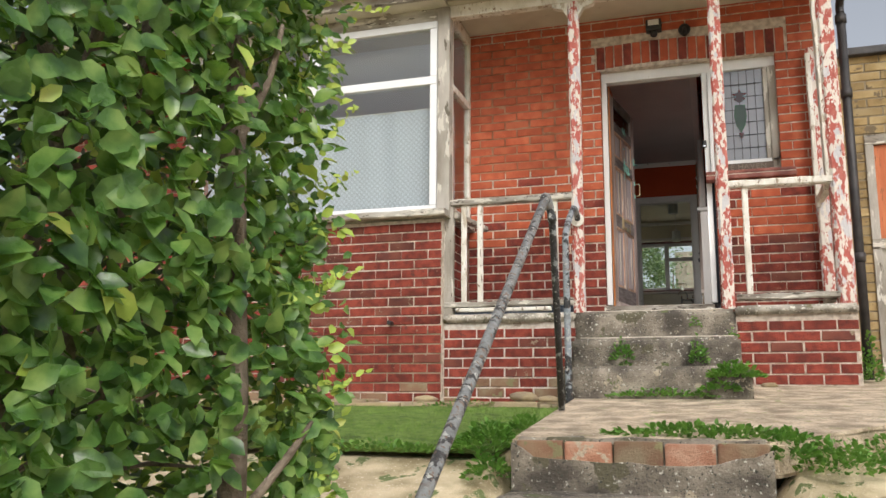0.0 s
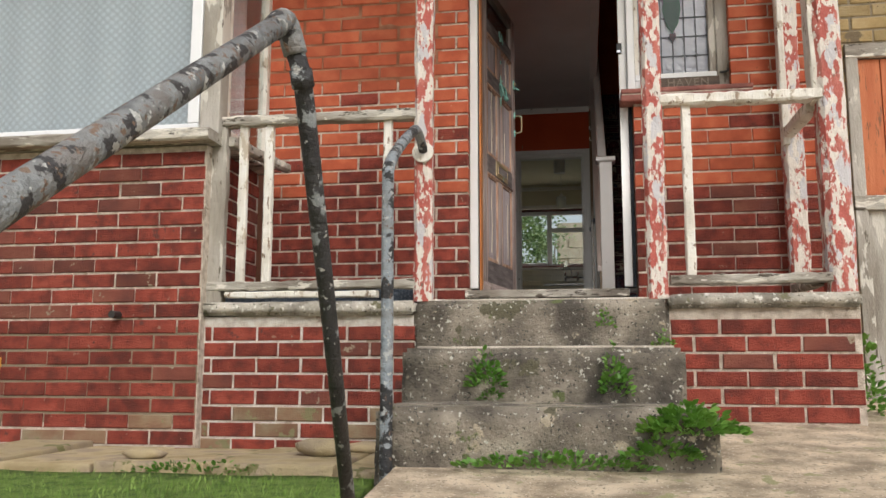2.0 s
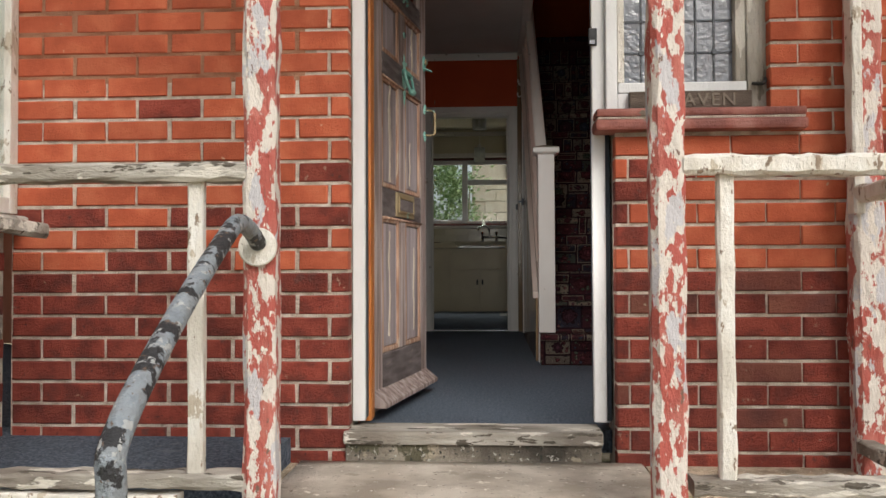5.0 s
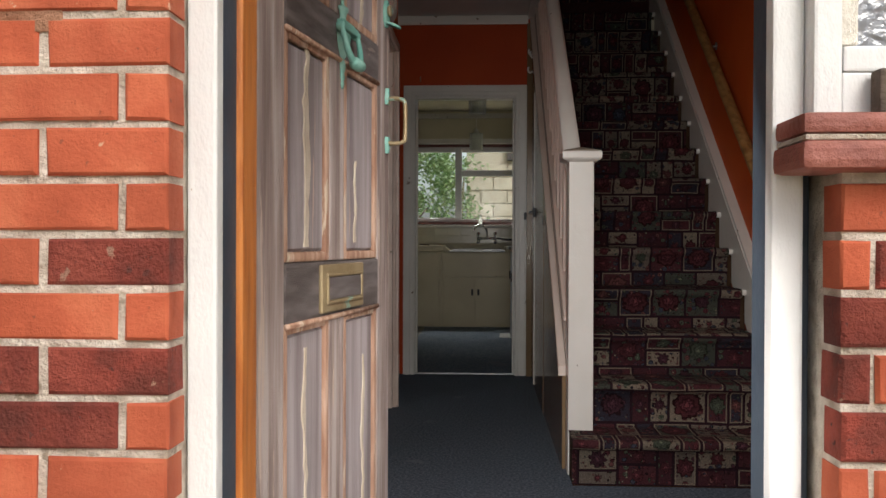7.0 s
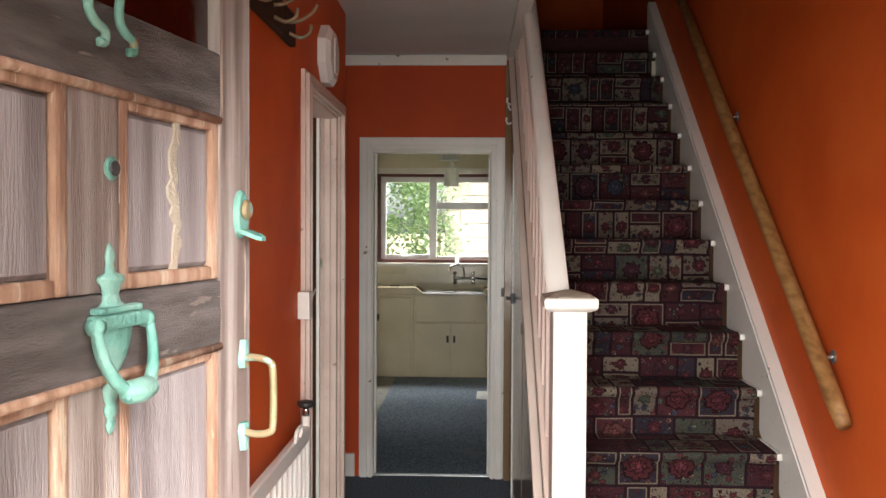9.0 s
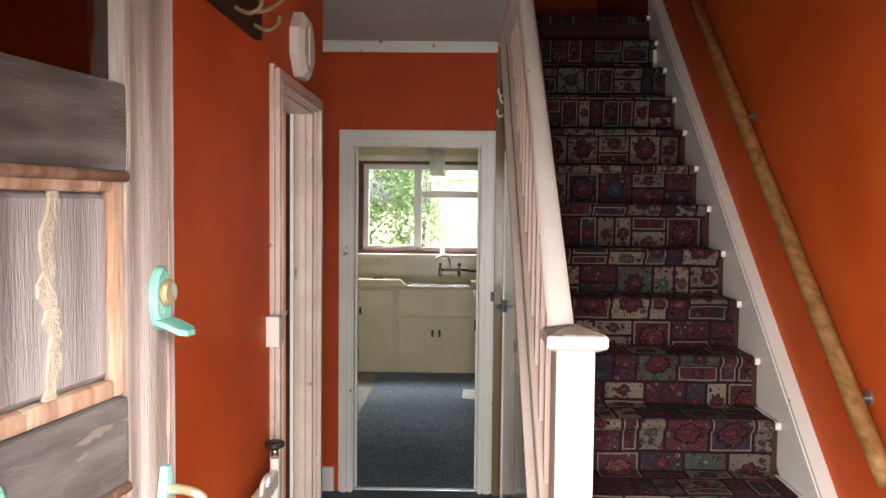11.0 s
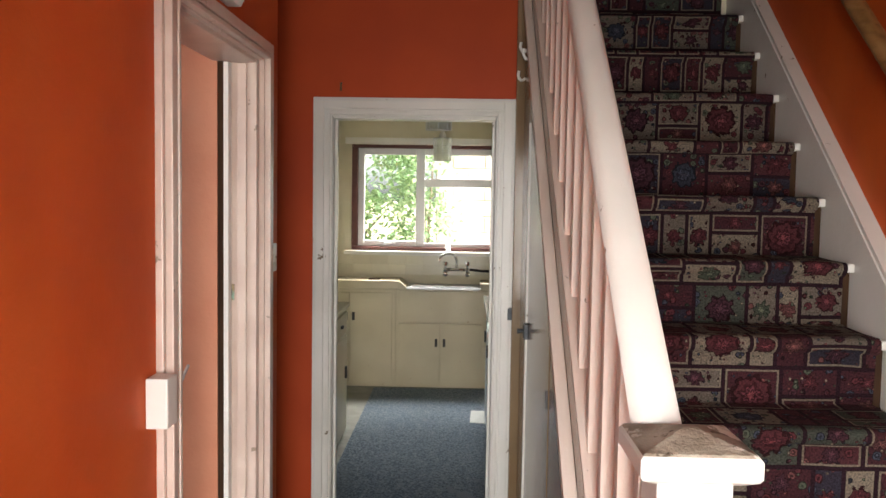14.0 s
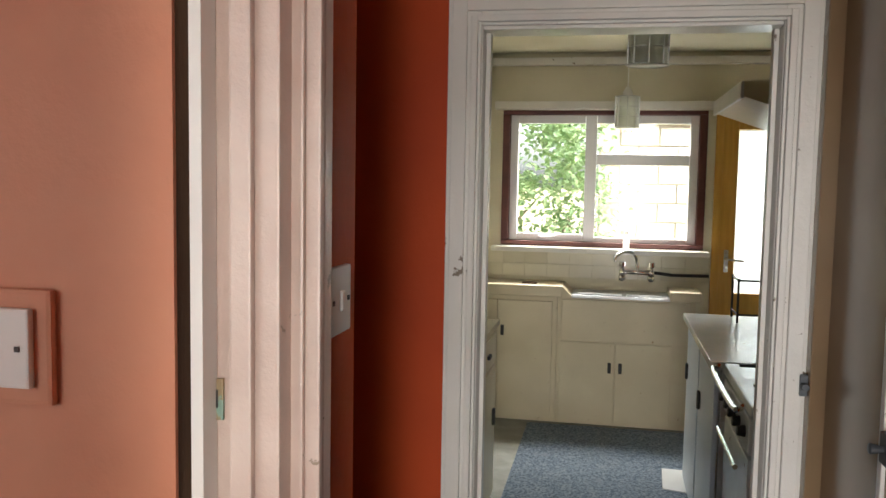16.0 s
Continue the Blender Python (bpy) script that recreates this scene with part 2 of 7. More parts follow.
GREY_TIMBER_UP = mat("weathered_grey_timber_upright", [(0.25, 0.22, 0.18), (0.36, 0.33, 0.28), (0.48, 0.45, 0.40)], 6, 0.85, 0.8, 50, coords="World", stretch=(1, 1, 0.3),
                     spots=[(10, 0.58, (0.62, 0.59, 0.52)), (14, 0.67, (0.14, 0.12, 0.09))])
UPVC = mat("white_upvc", [(0.78, 0.79, 0.80), (0.84, 0.85, 0.86)], 2, 0.3, 0.02, 10)
WHITE_GLOSS = mat("old_white_gloss_paint", [(0.70, 0.68, 0.63), (0.78, 0.76, 0.72)], 3, 0.32, 0.12, 24, coords="World", spots=[(22, 0.745, (0.22, 0.17, 0.12))])
# Balustrade white with the pink of orange wall bounce mixed into it.
SPINDLE = mat("white_spindle_paint_bounce_tinted", [(0.66, 0.54, 0.47), (0.73, 0.62, 0.55)], 3, 0.4, 0.12, 24, coords="World", spots=[(22, 0.75, (0.25, 0.19, 0.14))])
CAP_WORN = mat("bare_worn_newel_top", [(0.24, 0.19, 0.14), (0.36, 0.30, 0.23), (0.46, 0.40, 0.32)], 14, 0.8, 0.5, 60, coords="World", spots=[(16, 0.64, (0.64, 0.58, 0.50)), (24, 0.68, (0.12, 0.09, 0.06))])
PALE_BLUE = mat("pale_blue_white_unit_paint", [(0.66, 0.74, 0.84), (0.74, 0.80, 0.88)], 3, 0.4, 0.05, 20)
DRAUGHT = mat("blue_black_draught_strip", [(0.030, 0.045, 0.065), (0.055, 0.075, 0.10)], 6, 0.5, 0.1, 40, coords="World")
FRAME_WHITE = mat("white_door_frame_paint", [(0.68, 0.68, 0.67), (0.77, 0.77, 0.76)], 5, 0.45, 0.25, 30, coords="World", stretch=(1, 1, 0.5), spots=[(40, 0.80, (0.40, 0.32, 0.22))])
# Worn casing paint; its pink stands in for light reflected off orange walls.
WORN_CREAM = mat("worn_moulding_paint_bounce_tinted", [(0.58, 0.45, 0.385), (0.68, 0.55, 0.475)], 8, 0.35, 0.15, 30, coords="World", spots=[(20, 0.72, (0.28, 0.21, 0.15))])
CREAM_GLOSS = mat("cream_gloss_paint", [(0.60, 0.52, 0.36), (0.68, 0.60, 0.43)], 2.5, 0.35, 0.08, 20, coords="World", spots=[(20, 0.75, (0.42, 0.30, 0.17))])
CREAM_WALL = mat("cream_wall_paint", [(0.62, 0.57, 0.42), (0.70, 0.65, 0.50)], 2, 0.6, 0.1, 40, coords="World")
ORANGE_WALL = mat("burnt_orange_wall_paint", [(0.50, 0.078, 0.011), (0.55, 0.092, 0.014), (0.59, 0.108, 0.018)], 3, 0.62, 0.10, 24, coords="World", spec=0.25, spots=[(34, 0.86, (0.6, 0.3, 0.18))])
# Hall orange lightened to salmon: the bay's daylight is put into the colour.
ORANGE_WALL_LIT = mat("front_room_orange_lit", [(0.57, 0.225, 0.125), (0.62, 0.262, 0.152), (0.65, 0.29, 0.175)], 3, 0.55, 0.12, 24, coords="World", spec=0.4)
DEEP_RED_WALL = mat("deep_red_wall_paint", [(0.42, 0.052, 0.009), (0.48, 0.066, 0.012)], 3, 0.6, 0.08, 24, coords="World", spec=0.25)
CEILING = mat("white_ceiling_paint", [(0.66, 0.65, 0.62), (0.72, 0.71, 0.68)], 2, 0.8, 0.3, 60, coords="World")
TAUPE_GLOSS = mat("taupe_gloss_panel", [(0.20, 0.130, 0.072), (0.24, 0.160, 0.090)], 3, 0.16, 0.04, 5, coords="World", rough_vary=0.04, spec=0.38)
OAK = mat("varnished_oak", [(0.20, 0.095, 0.03), (0.30, 0.155, 0.05), (0.38, 0.21, 0.08)], 9, 0.45, 0.25, 60, stretch=(4, 0.6, 4))
ORANGE_WOOD = mat("orange_varnished_wood", [(0.40, 0.12, 0.025), (0.52, 0.18, 0.04), (0.58, 0.22, 0.06)], 9, 0.4, 0.25, 60, coords="World", stretch=(6, 6, 0.6))
YELLOW_WOOD = mat("yellow_varnished_pine", [(0.55, 0.30, 0.05), (0.66, 0.38, 0.08)], 6, 0.4, 0.1, 60, coords="World", stretch=(5, 5, 0.5))
DOOR_WOOD = mat("weathered_brown_door_wood", [(0.188, 0.133, 0.116), (0.315, 0.241, 0.218), (0.446, 0.378, 0.352)], 5, 0.75, 0.5, 60, stretch=(7, 7, 0.4), spots=[(3.5, 0.70, (0.501, 0.388, 0.313)), (8, 0.72, (0.162, 0.112, 0.091))])
DOOR_PANEL = mat("grey_weathered_door_panel", [(0.205, 0.165, 0.168), (0.295, 0.250, 0.251), (0.394, 0.341, 0.346)], 4, 0.8, 0.4, 60, stretch=(6, 6, 0.35), spots=[(4, 0.72, (0.430, 0.315, 0.266))])
DOOR_RAIL = mat("dark_door_rail_wood", [(0.092, 0.072, 0.065), (0.142, 0.117, 0.111), (0.203, 0.172, 0.165)], 5, 0.75, 0.6, 60, stretch=(7, 0.6, 7), spots=[(4, 0.70, (0.259, 0.209, 0.183))])
DOOR_MOULD = mat("stripped_brown_door_moulding", [(0.295, 0.155, 0.099), (0.415, 0.244, 0.165), (0.502, 0.341, 0.252)], 10, 0.75, 0.4, 70, stretch=(5, 5, 0.7), spots=[(9, 0.64, (0.532, 0.415, 0.311))])
FILLER = mat("cream_wood_filler", [(0.464, 0.386, 0.299), (0.575, 0.498, 0.398)], 12, 0.85, 0.5, 80)
VERDIGRIS = mat("verdigris_brass", [(0.11, 0.30, 0.25), (0.19, 0.41, 0.345), (0.28, 0.48, 0.41)], 14, 0.65, 0.35, 90, metal=0.1, spots=[(9, 0.68, (0.33, 0.25, 0.13))])
BRASS = mat("tarnished_brass", [(0.26, 0.19, 0.10), (0.36, 0.285, 0.17)], 14, 0.5, 0.2, 60, metal=0.4, spots=[(9, 0.62, (0.26, 0.40, 0.33))])
CHROME = mat("chrome", [(0.70, 0.71, 0.72), (0.80, 0.80, 0.81)], 5, 0.14, 0, metal=1.0)
STEEL = mat("stainless_steel", [(0.45, 0.46, 0.47), (0.58, 0.58, 0.58)], 9, 0.35, 0.1, 40, metal=0.9)
BLACK = mat("black_metal", [(0.012, 0.012, 0.012), (0.03, 0.028, 0.026)], 9, 0.5, 0.2, 40)
BROWN_STAIN = mat("dark_brown_stained_wood", [(0.035, 0.018, 0.010), (0.06, 0.032, 0.017)], 8, 0.85, 0.2, 60, stretch=(5, 5, 0.6), spec=0.15)
RAIL_PAINT = mat("chipped_grey_black_rail_paint", [(0.149, 0.155, 0.155), (0.257, 0.270, 0.270), (0.203, 0.189, 0.176)], 18, 0.6, 0.9, 60, coords="World",
                 spots=[(22, 0.54, (0.047, 0.045, 0.045)), (34, 0.64, (0.486, 0.486, 0.459)), (60, 0.62, (0.203, 0.135, 0.095))])
BLUE_RAIL = mat("chipped_blue_grey_rail_paint", [(0.20, 0.235, 0.26), (0.29, 0.325, 0.35), (0.24, 0.255, 0.26)], 18, 0.6, 0.9, 60, coords="World",
                spots=[(12, 0.52, (0.028, 0.028, 0.030)), (34, 0.63, (0.44, 0.45, 0.44)), (60, 0.66, (0.16, 0.11, 0.08))])
RAIL_BLACK = mat("chipped_black_rail_paint", [(0.022, 0.022, 0.024), (0.045, 0.045, 0.048), (0.03, 0.03, 0.03)], 18, 0.45, 0.8, 60, coords="World",
                 spots=[(20, 0.62, (0.30, 0.33, 0.34)), (50, 0.68, (0.5, 0.5, 0.48))])
BLUE_CARPET = mat("blue_grey_cord_carpet", [(0.052, 0.072, 0.101), (0.104, 0.137, 0.182), (0.169, 0.208, 0.260)], 90, 0.95, 1.0, 260, coords="World", spots=[(4, 0.70, (0.169, 0.202, 0.234)), (160, 0.66, (0.260, 0.299, 0.351))])
KITCHEN_CARPET = mat("faded_blue_carpet", [(0.078, 0.111, 0.156), (0.169, 0.221, 0.293), (0.312, 0.364, 0.429)], 90, 0.95, 1.0, 260, coords="World", spots=[(2.5, 0.66, (0.221, 0.260, 0.325))])
LINO = mat("grey_lino", [(0.17, 0.17, 0.15), (0.26, 0.26, 0.23)], 8, 0.6, 0.1, 40, coords="World")
PLASTIC = mat("white_plastic", [(0.74, 0.72, 0.67), (0.80, 0.78, 0.74)], 3, 0.4, 0.02, 20)
ENAMEL = mat("white_enamel", [(0.68, 0.70, 0.70), (0.76, 0.78, 0.78)], 4, 0.22, 0.02, 20, spots=[(16, 0.76, (0.30, 0.20, 0.10))])
TILE = mat("cream_glazed_tile", [(0.66, 0.62, 0.48), (0.72, 0.68, 0.55)], 3, 0.2, 0.03, 20, vary=0.05)
ROOF_TILE = mat("clay_roof_tile", [(0.20, 0.08, 0.05), (0.30, 0.12, 0.07), (0.36, 0.17, 0.10)], 8, 0.9, 0.6, 60, vary=0.25)
SOFFIT = mat("cream_soffit_paint", [(0.48, 0.43, 0.33), (0.60, 0.55, 0.44)], 3, 0.7, 0.3, 40, coords="World", spots=[(11, 0.72, (0.26, 0.21, 0.15))])
IRON = mat("black_downpipe_paint", [(0.02, 0.018, 0.018), (0.045, 0.04, 0.04)], 9, 0.5, 0.3, 40)
SILL_RED = mat("red_tile_sill", [(0.20, 0.06, 0.045), (0.28, 0.09, 0.065), (0.38, 0.16, 0.13)], 9, 0.6, 0.4, 50, coords="World", spots=[(9, 0.66, (0.16, 0.12, 0.09))])
VENT_YELLOW = mat("yellow_air_brick", [(0.60, 0.36, 0.05), (0.68, 0.44, 0.09)], 9, 0.7, 0.3, 60)
SIGN_BROWN = mat("dark_brown_carved_wood", [(0.075, 0.055, 0.04), (0.14, 0.105, 0.08)], 9, 0.7, 0.5, 60, coords="World", stretch=(0.5, 3, 3))
LETTER = mat("raised_brown_letters", [(0.17, 0.135, 0.10), (0.24, 0.195, 0.15)], 9, 0.6, 0.3, 60)
LEAD = mat("lead_came", [(0.06, 0.065, 0.075), (0.12, 0.13, 0.14)], 12, 0.5, 0.2, 60, metal=0.4)
ORANGE_BOARD = mat("orange_painted_boards", [(0.46, 0.12, 0.04), (0.56, 0.18, 0.07)], 6, 0.6, 0.4, 50, coords="World", stretch=(4, 4, 0.5), spots=[(12, 0.64, (0.22, 0.09, 0.04))])
RED_TIMBER = mat("red_brown_window_timber", [(0.085, 0.022, 0.017), (0.13, 0.036, 0.027)], 8, 0.5, 0.2, 50, coords="World")
PALE_BLOCK = mat("pale_stone_wall", [(0.34, 0.31, 0.25), (0.42, 0.39, 0.33)], 5, 0.9, 0.5, 60, vary=0.08, coords="World")
PANE = glass("clear_pane", clear=1.0)
PANE_OLD = glass("dull_kitchen_pane", 0.12, clear=1.0, gloss=0.012)
OBSCURE = glass("obscure_glass", 0.15, (0.80, 0.86, 0.90), 0.35, 0.5)
LEADED = glass("leaded_glass", 0.25, (0.55, 0.61, 0.70), 0.30, 0.7, 0.20)
GREEN_GLASS = glass("green_stained_glass", 0.1, (0.18, 0.50, 0.28), 0.3, 0.4)
RED_GLASS = glass("dark_red_stained_glass", 0.1, (0.30, 0.07, 0.07), 0.3, 0.4)
SHADE_GLASS = glass("frosted_shade_glass", 0.3, (0.90, 0.92, 0.86), 0.30)


def net_curtain_material():
    m = bpy.data.materials.new("dotted_net_curtain")
    m.use_nodes = True
    nt = m.node_tree
    n, l = nt.nodes, nt.links
    for x in list(n):
        n.remove(x)
    out = n.new("ShaderNodeOutputMaterial")
    df, tl, tr = n.new("ShaderNodeBsdfDiffuse"), n.new("ShaderNodeBsdfTranslucent"), n.new("ShaderNodeBsdfTransparent")
    df.inputs[0].default_value = (0.78, 0.83, 0.90, 1)
    tl.inputs[0].default_value = (0.70, 0.72, 0.76, 1)
    mb = n.new("ShaderNodeMixShader")
    mb.inputs[0].default_value = 0.4
    l.new(df.outputs[0], mb.inputs[1])
    l.new(tl.outputs[0], mb.inputs[2])
    uv = n.new("ShaderNodeUVMap")
    vo = n.new("ShaderNodeTexVoronoi")
    vo.inputs["Scale"].default_value, vo.inputs["Randomness"].default_value = 30, 0.0
    mp = n.new("ShaderNodeMapping")
    mp.inputs["Rotation"].default_value = (0, 0, radians(45))
    l.new(uv.outputs[0], mp.inputs["Vector"])
    l.new(mp.outputs[0], vo.inputs["Vector"])
    rp = n.new("ShaderNodeValToRGB")
    rp.color_ramp.elements[0].position, rp.color_ramp.elements[1].position = 0.30, 0.42
    rp.color_ramp.elements[0].color, rp.color_ramp.elements[1].color = (0.03, 0.03, 0.03, 1), (0.20, 0.20, 0.20, 1)
    l.new(vo.outputs["Distance"], rp.inputs["Fac"])
    mx = n.new("ShaderNodeMixShader")
    l.new(rp.outputs["Color"], mx.inputs[0])
    l.new(mb.outputs[0], mx.inputs[1])
    l.new(tr.outputs[0], mx.inputs[2])
    l.new(mx.outputs[0], out.inputs[0])
    return m


NET = net_curtain_material()


def stair_carpet_material():
    """A patchwork of dark, cream and green squares with flower heads, in the carpet's own run."""
    m = bpy.data.materials.new("patchwork_floral_stair_carpet")
    m.use_nodes = True
    nt = m.node_tree
    n, l = nt.nodes, nt.links
    b = n["Principled BSDF"]
    b.inputs["Roughness"].default_value = 0.95
    b.inputs["Specular IOR Level"].default_value = 0.15
    uv = n.new("ShaderNodeUVMap")

    def calc(op, a, b=0.0):
        k = n.new("ShaderNodeMath")
        k.operation = op
        for q, v in enumerate((a, b)):
            if isinstance(v, (int, float)):
                k.inputs[q].default_value = v
            else:
                l.new(v, k.inputs[q])
        return k.outputs[0]

    def steps(fac, table):
        r = n.new("ShaderNodeValToRGB")
        r.color_ramp.interpolation = "CONSTANT"
        k = r.color_ramp.elements
        while len(k) < len(table):
            k.new(0.5)
        for q, (at, c) in enumerate(table):
            k[q].position, k[q].color = at, (*c, 1)
        l.new(fac, r.inputs["Fac"])
        return r.outputs["Color"]

    def blend(fac, a, b, how="MIX"):
        k = n.new("ShaderNodeMix")
        k.data_type, k.blend_type = "RGBA", how
        if isinstance(fac, float):
            k.inputs["Factor"].default_value = fac
        else:
            l.new(fac, k.inputs["Factor"])
        l.new(a, k.inputs[6])
        if isinstance(b, tuple):
            k.inputs[7].default_value = (*b, 1)
        else:
            l.new(b, k.inputs[7])
        return k.outputs[2]

    # patches: shifted bands, whole or split in two across or along
    CU, CV = 0.150, 0.148
    xy = n.new("ShaderNodeSeparateXYZ")
    l.new(uv.outputs[0], xy.inputs[0])

    def lot(x, y, z):
        """Three chance values for a patch."""
        c = n.new("ShaderNodeCombineXYZ")
        for q, v in enumerate((x, y, z)):
            if isinstance(v, (int, float)):
                c.inputs[q].default_value = v
            else:
                l.new(v, c.inputs[q])
        w = n.new("ShaderNodeTexWhiteNoise")
        w.noise_dimensions = "3D"
        l.new(c.outputs[0], w.inputs["Vector"])
        sc = n.new("ShaderNodeSeparateColor")
        l.new(w.outputs["Color"], sc.inputs[0])
        return sc.outputs

    v_run = calc("DIVIDE", xy.outputs[1], CV)
    row = calc("FLOOR", v_run)
    fv = calc("FRACT", v_run)
    u_run = calc("ADD", calc("DIVIDE", xy.outputs[0], CU), calc("MULTIPLY", lot(row, 3.5, 0.5)[0], 1.0))
    col = calc("FLOOR", u_run)
    fu = calc("FRACT", u_run)
    kind = lot(col, row, 1.5)
    cut_v = calc("LESS_THAN", kind[0], 0.38)
    cut_u = calc("GREATER_THAN", kind[0], 0.72)
    at = calc("ADD", 0.36, calc("MULTIPLY", kind[1], 0.24))

    def split(f, cut):
        """The place within a part, its size, and which part it is."""
        up = calc("MULTIPLY", calc("GREATER_THAN", f, at), cut)
        low = calc("SUBTRACT", cut, up)
        size = calc("ADD", calc("MULTIPLY", low, at), calc("ADD", calc("MULTIPLY", up, calc("SUBTRACT", 1.0, at)), calc("SUBTRACT", 1.0, cut)))
        start = calc("MULTIPLY", up, at)
        return calc("SUBTRACT", f, start), size, up

    pu, wu, iu = split(fu, cut_u)
    pv, wv, iv = split(fv, cut_v)
    edge_u = calc("MULTIPLY", calc("MINIMUM", pu, calc("SUBTRACT", wu, pu)), CU)
    edge_v = calc("MULTIPLY", calc("MINIMUM", pv, calc("SUBTRACT", wv, pv)), CV)
    rim = calc("MINIMUM", edge_u, edge_v)
    border = calc("LESS_THAN", rim, 0.0055)
    sp_out = lot(calc("ADD", col, calc("MULTIPLY", iu, 0.31)), calc("ADD", row, calc("MULTIPLY", iv, 0.37)), 7.5)
    cream_a, cream_b = (0.165, 0.136, 0.104), (0.120, 0.098, 0.080)
    ground_col = steps(sp_out[0], ((0.0, (0.045, 0.015, 0.019)), (0.25, cream_a), (0.45, (0.050, 0.055, 0.044)), (0.54, cream_b), (0.72, (0.026, 0.022, 0.032)), (0.86, (0.062, 0.020, 0.024))))
    # one large flower head in the middle of each patch
    cu = calc("MULTIPLY", calc("SUBTRACT", pu, calc("MULTIPLY", wu, 0.5)), CU)
    cv = calc("MULTIPLY", calc("SUBTRACT", pv, calc("MULTIPLY", wv, 0.5)), CV)
    angle = calc("ARCTAN2", cv, cu)
    petal = calc("MULTIPLY", calc("SINE", calc("MULTIPLY", angle, 8.0)), 0.0035)
    frond = n.new("ShaderNodeTexNoise")
    frond.inputs["Scale"].default_value, frond.inputs["Detail"].default_value = 75, 2
    l.new(uv.outputs[0], frond.inputs["Vector"])
    petal = calc("ADD", petal, calc("MULTIPLY", calc("SUBTRACT", frond.outputs["Fac"], 0.5), 0.034))
    radius = calc("ADD", calc("SQRT", calc("ADD", calc("MULTIPLY", cu, cu), calc("MULTIPLY", cv, cv))), petal)
    reach = calc("MULTIPLY", calc("MINIMUM", calc("MULTIPLY", wu, CU), calc("MULTIPLY", wv, CV)), calc("ADD", 0.22, calc("MULTIPLY", sp_out[2], 0.18)))

    def flowers(scale, rings, colors, base, shift, wobble, random_place):
        """Rosettes: rings lists (distance, shade), where shade darkens or lightens the flower's own colour and None leaves the ground."""
        mp = n.new("ShaderNodeMapping")
        mp.inputs["Location"].default_value = shift
        wob = n.new("ShaderNodeTexNoise")
        wob.inputs["Scale"].default_value, wob.inputs["Detail"].default_value = 95, 3
        l.new(uv.outputs[0], wob.inputs["Vector"])
        ad = n.new("ShaderNodeVectorMath")
        ad.operation = "MULTIPLY_ADD"
        ad.inputs[1].default_value = (wobble, wobble, 0)
        l.new(wob.outputs["Color"], ad.inputs[0])
        l.new(uv.outputs[0], ad.inputs[2])
        l.new(ad.outputs[0], mp.inputs["Vector"])
        vo = n.new("ShaderNodeTexVoronoi")
        vo.inputs["Scale"].default_value, vo.inputs["Randomness"].default_value = scale, random_place
        l.new(mp.outputs[0], vo.inputs["Vector"])
        mask, shade = n.new("ShaderNodeValToRGB"), n.new("ShaderNodeValToRGB")
        for ramp, values in ((mask, [1.0 if r[1] is not None else 0.0 for r in rings]), (shade, [r[1] or 0.0 for r in rings])):
            ramp.color_ramp.interpolation = "CONSTANT"
            k = ramp.color_ramp.elements
            while len(k) < len(rings):
                k.new(0.5)
            for q, (r, v) in enumerate(zip(rings, values)):
                k[q].position, k[q].color = r[0], (v, v, v, 1)
            l.new(vo.outputs["Distance"], ramp.inputs["Fac"])
        pick = n.new("ShaderNodeValToRGB")
        pick.color_ramp.interpolation = "CONSTANT"
        q = pick.color_ramp.elements
        while len(q) < len(colors):
            q.new(0.5)
        for i, c in enumerate(colors):
            q[i].position, q[i].color = i / len(colors), (*c, 1)
        sep = n.new("ShaderNodeSeparateColor")
        l.new(vo.outputs["Color"], sep.inputs[0])
        l.new(sep.outputs[0], pick.inputs["Fac"])
        mul = n.new("ShaderNodeMix")
        mul.data_type, mul.blend_type = "RGBA", "MULTIPLY"
        mul.inputs["Factor"].default_value = 1.0
        l.new(pick.outputs["Color"], mul.inputs[6])
        l.new(shade.outputs["Color"], mul.inputs[7])
        mx = n.new("ShaderNodeMix")
        mx.data_type = "RGBA"
        l.new(mask.outputs["Color"], mx.inputs["Factor"])
        l.new(base, mx.inputs[6])
        l.new(mul.outputs[2], mx.inputs[7])
        return mx.outputs[2]

    MAROON, PLUM, NAVY, OLIVE, ROSE, CREAM = (0.070, 0.020, 0.024), (0.048, 0.019, 0.026), (0.034, 0.038, 0.054), (0.060, 0.070, 0.050), (0.10, 0.040, 0.038), (0.17, 0.14, 0.105)
    c = flowers(34, ((0.0, 2.2), (0.10, 0.5), (0.20, 1.3), (0.33, 0.3), (0.40, None)), (MAROON, PLUM, NAVY, OLIVE, ROSE, MAROON), ground_col, (0.7, 0.4, 0), 0.010, 0.75)
    c = flowers(64, ((0.0, 1.6), (0.16, 0.5), (0.27, None)), (PLUM, MAROON, OLIVE, NAVY, ROSE, CREAM), c, (0.2, 0.9, 0), 0.006, 0.9)
    head = steps(sp_out[1], ((0.0, MAROON), (0.36, PLUM), (0.66, OLIVE), (0.74, ROSE), (0.82, NAVY), (0.90, MAROON)))
    rings = steps(calc("DIVIDE", radius, reach), ((0.0, (2.4, 2.3, 2.2)), (0.14, (0.45, 0.45, 0.45)), (0.26, (1.5, 1.5, 1.6)), (0.38, (0.5, 0.5, 0.5)), (0.56, (0.95, 0.95, 0.95)), (0.82, (0.3, 0.3, 0.3))))
    c = blend(calc("LESS_THAN", radius, reach), c, blend(1.0, head, rings, "MULTIPLY"))
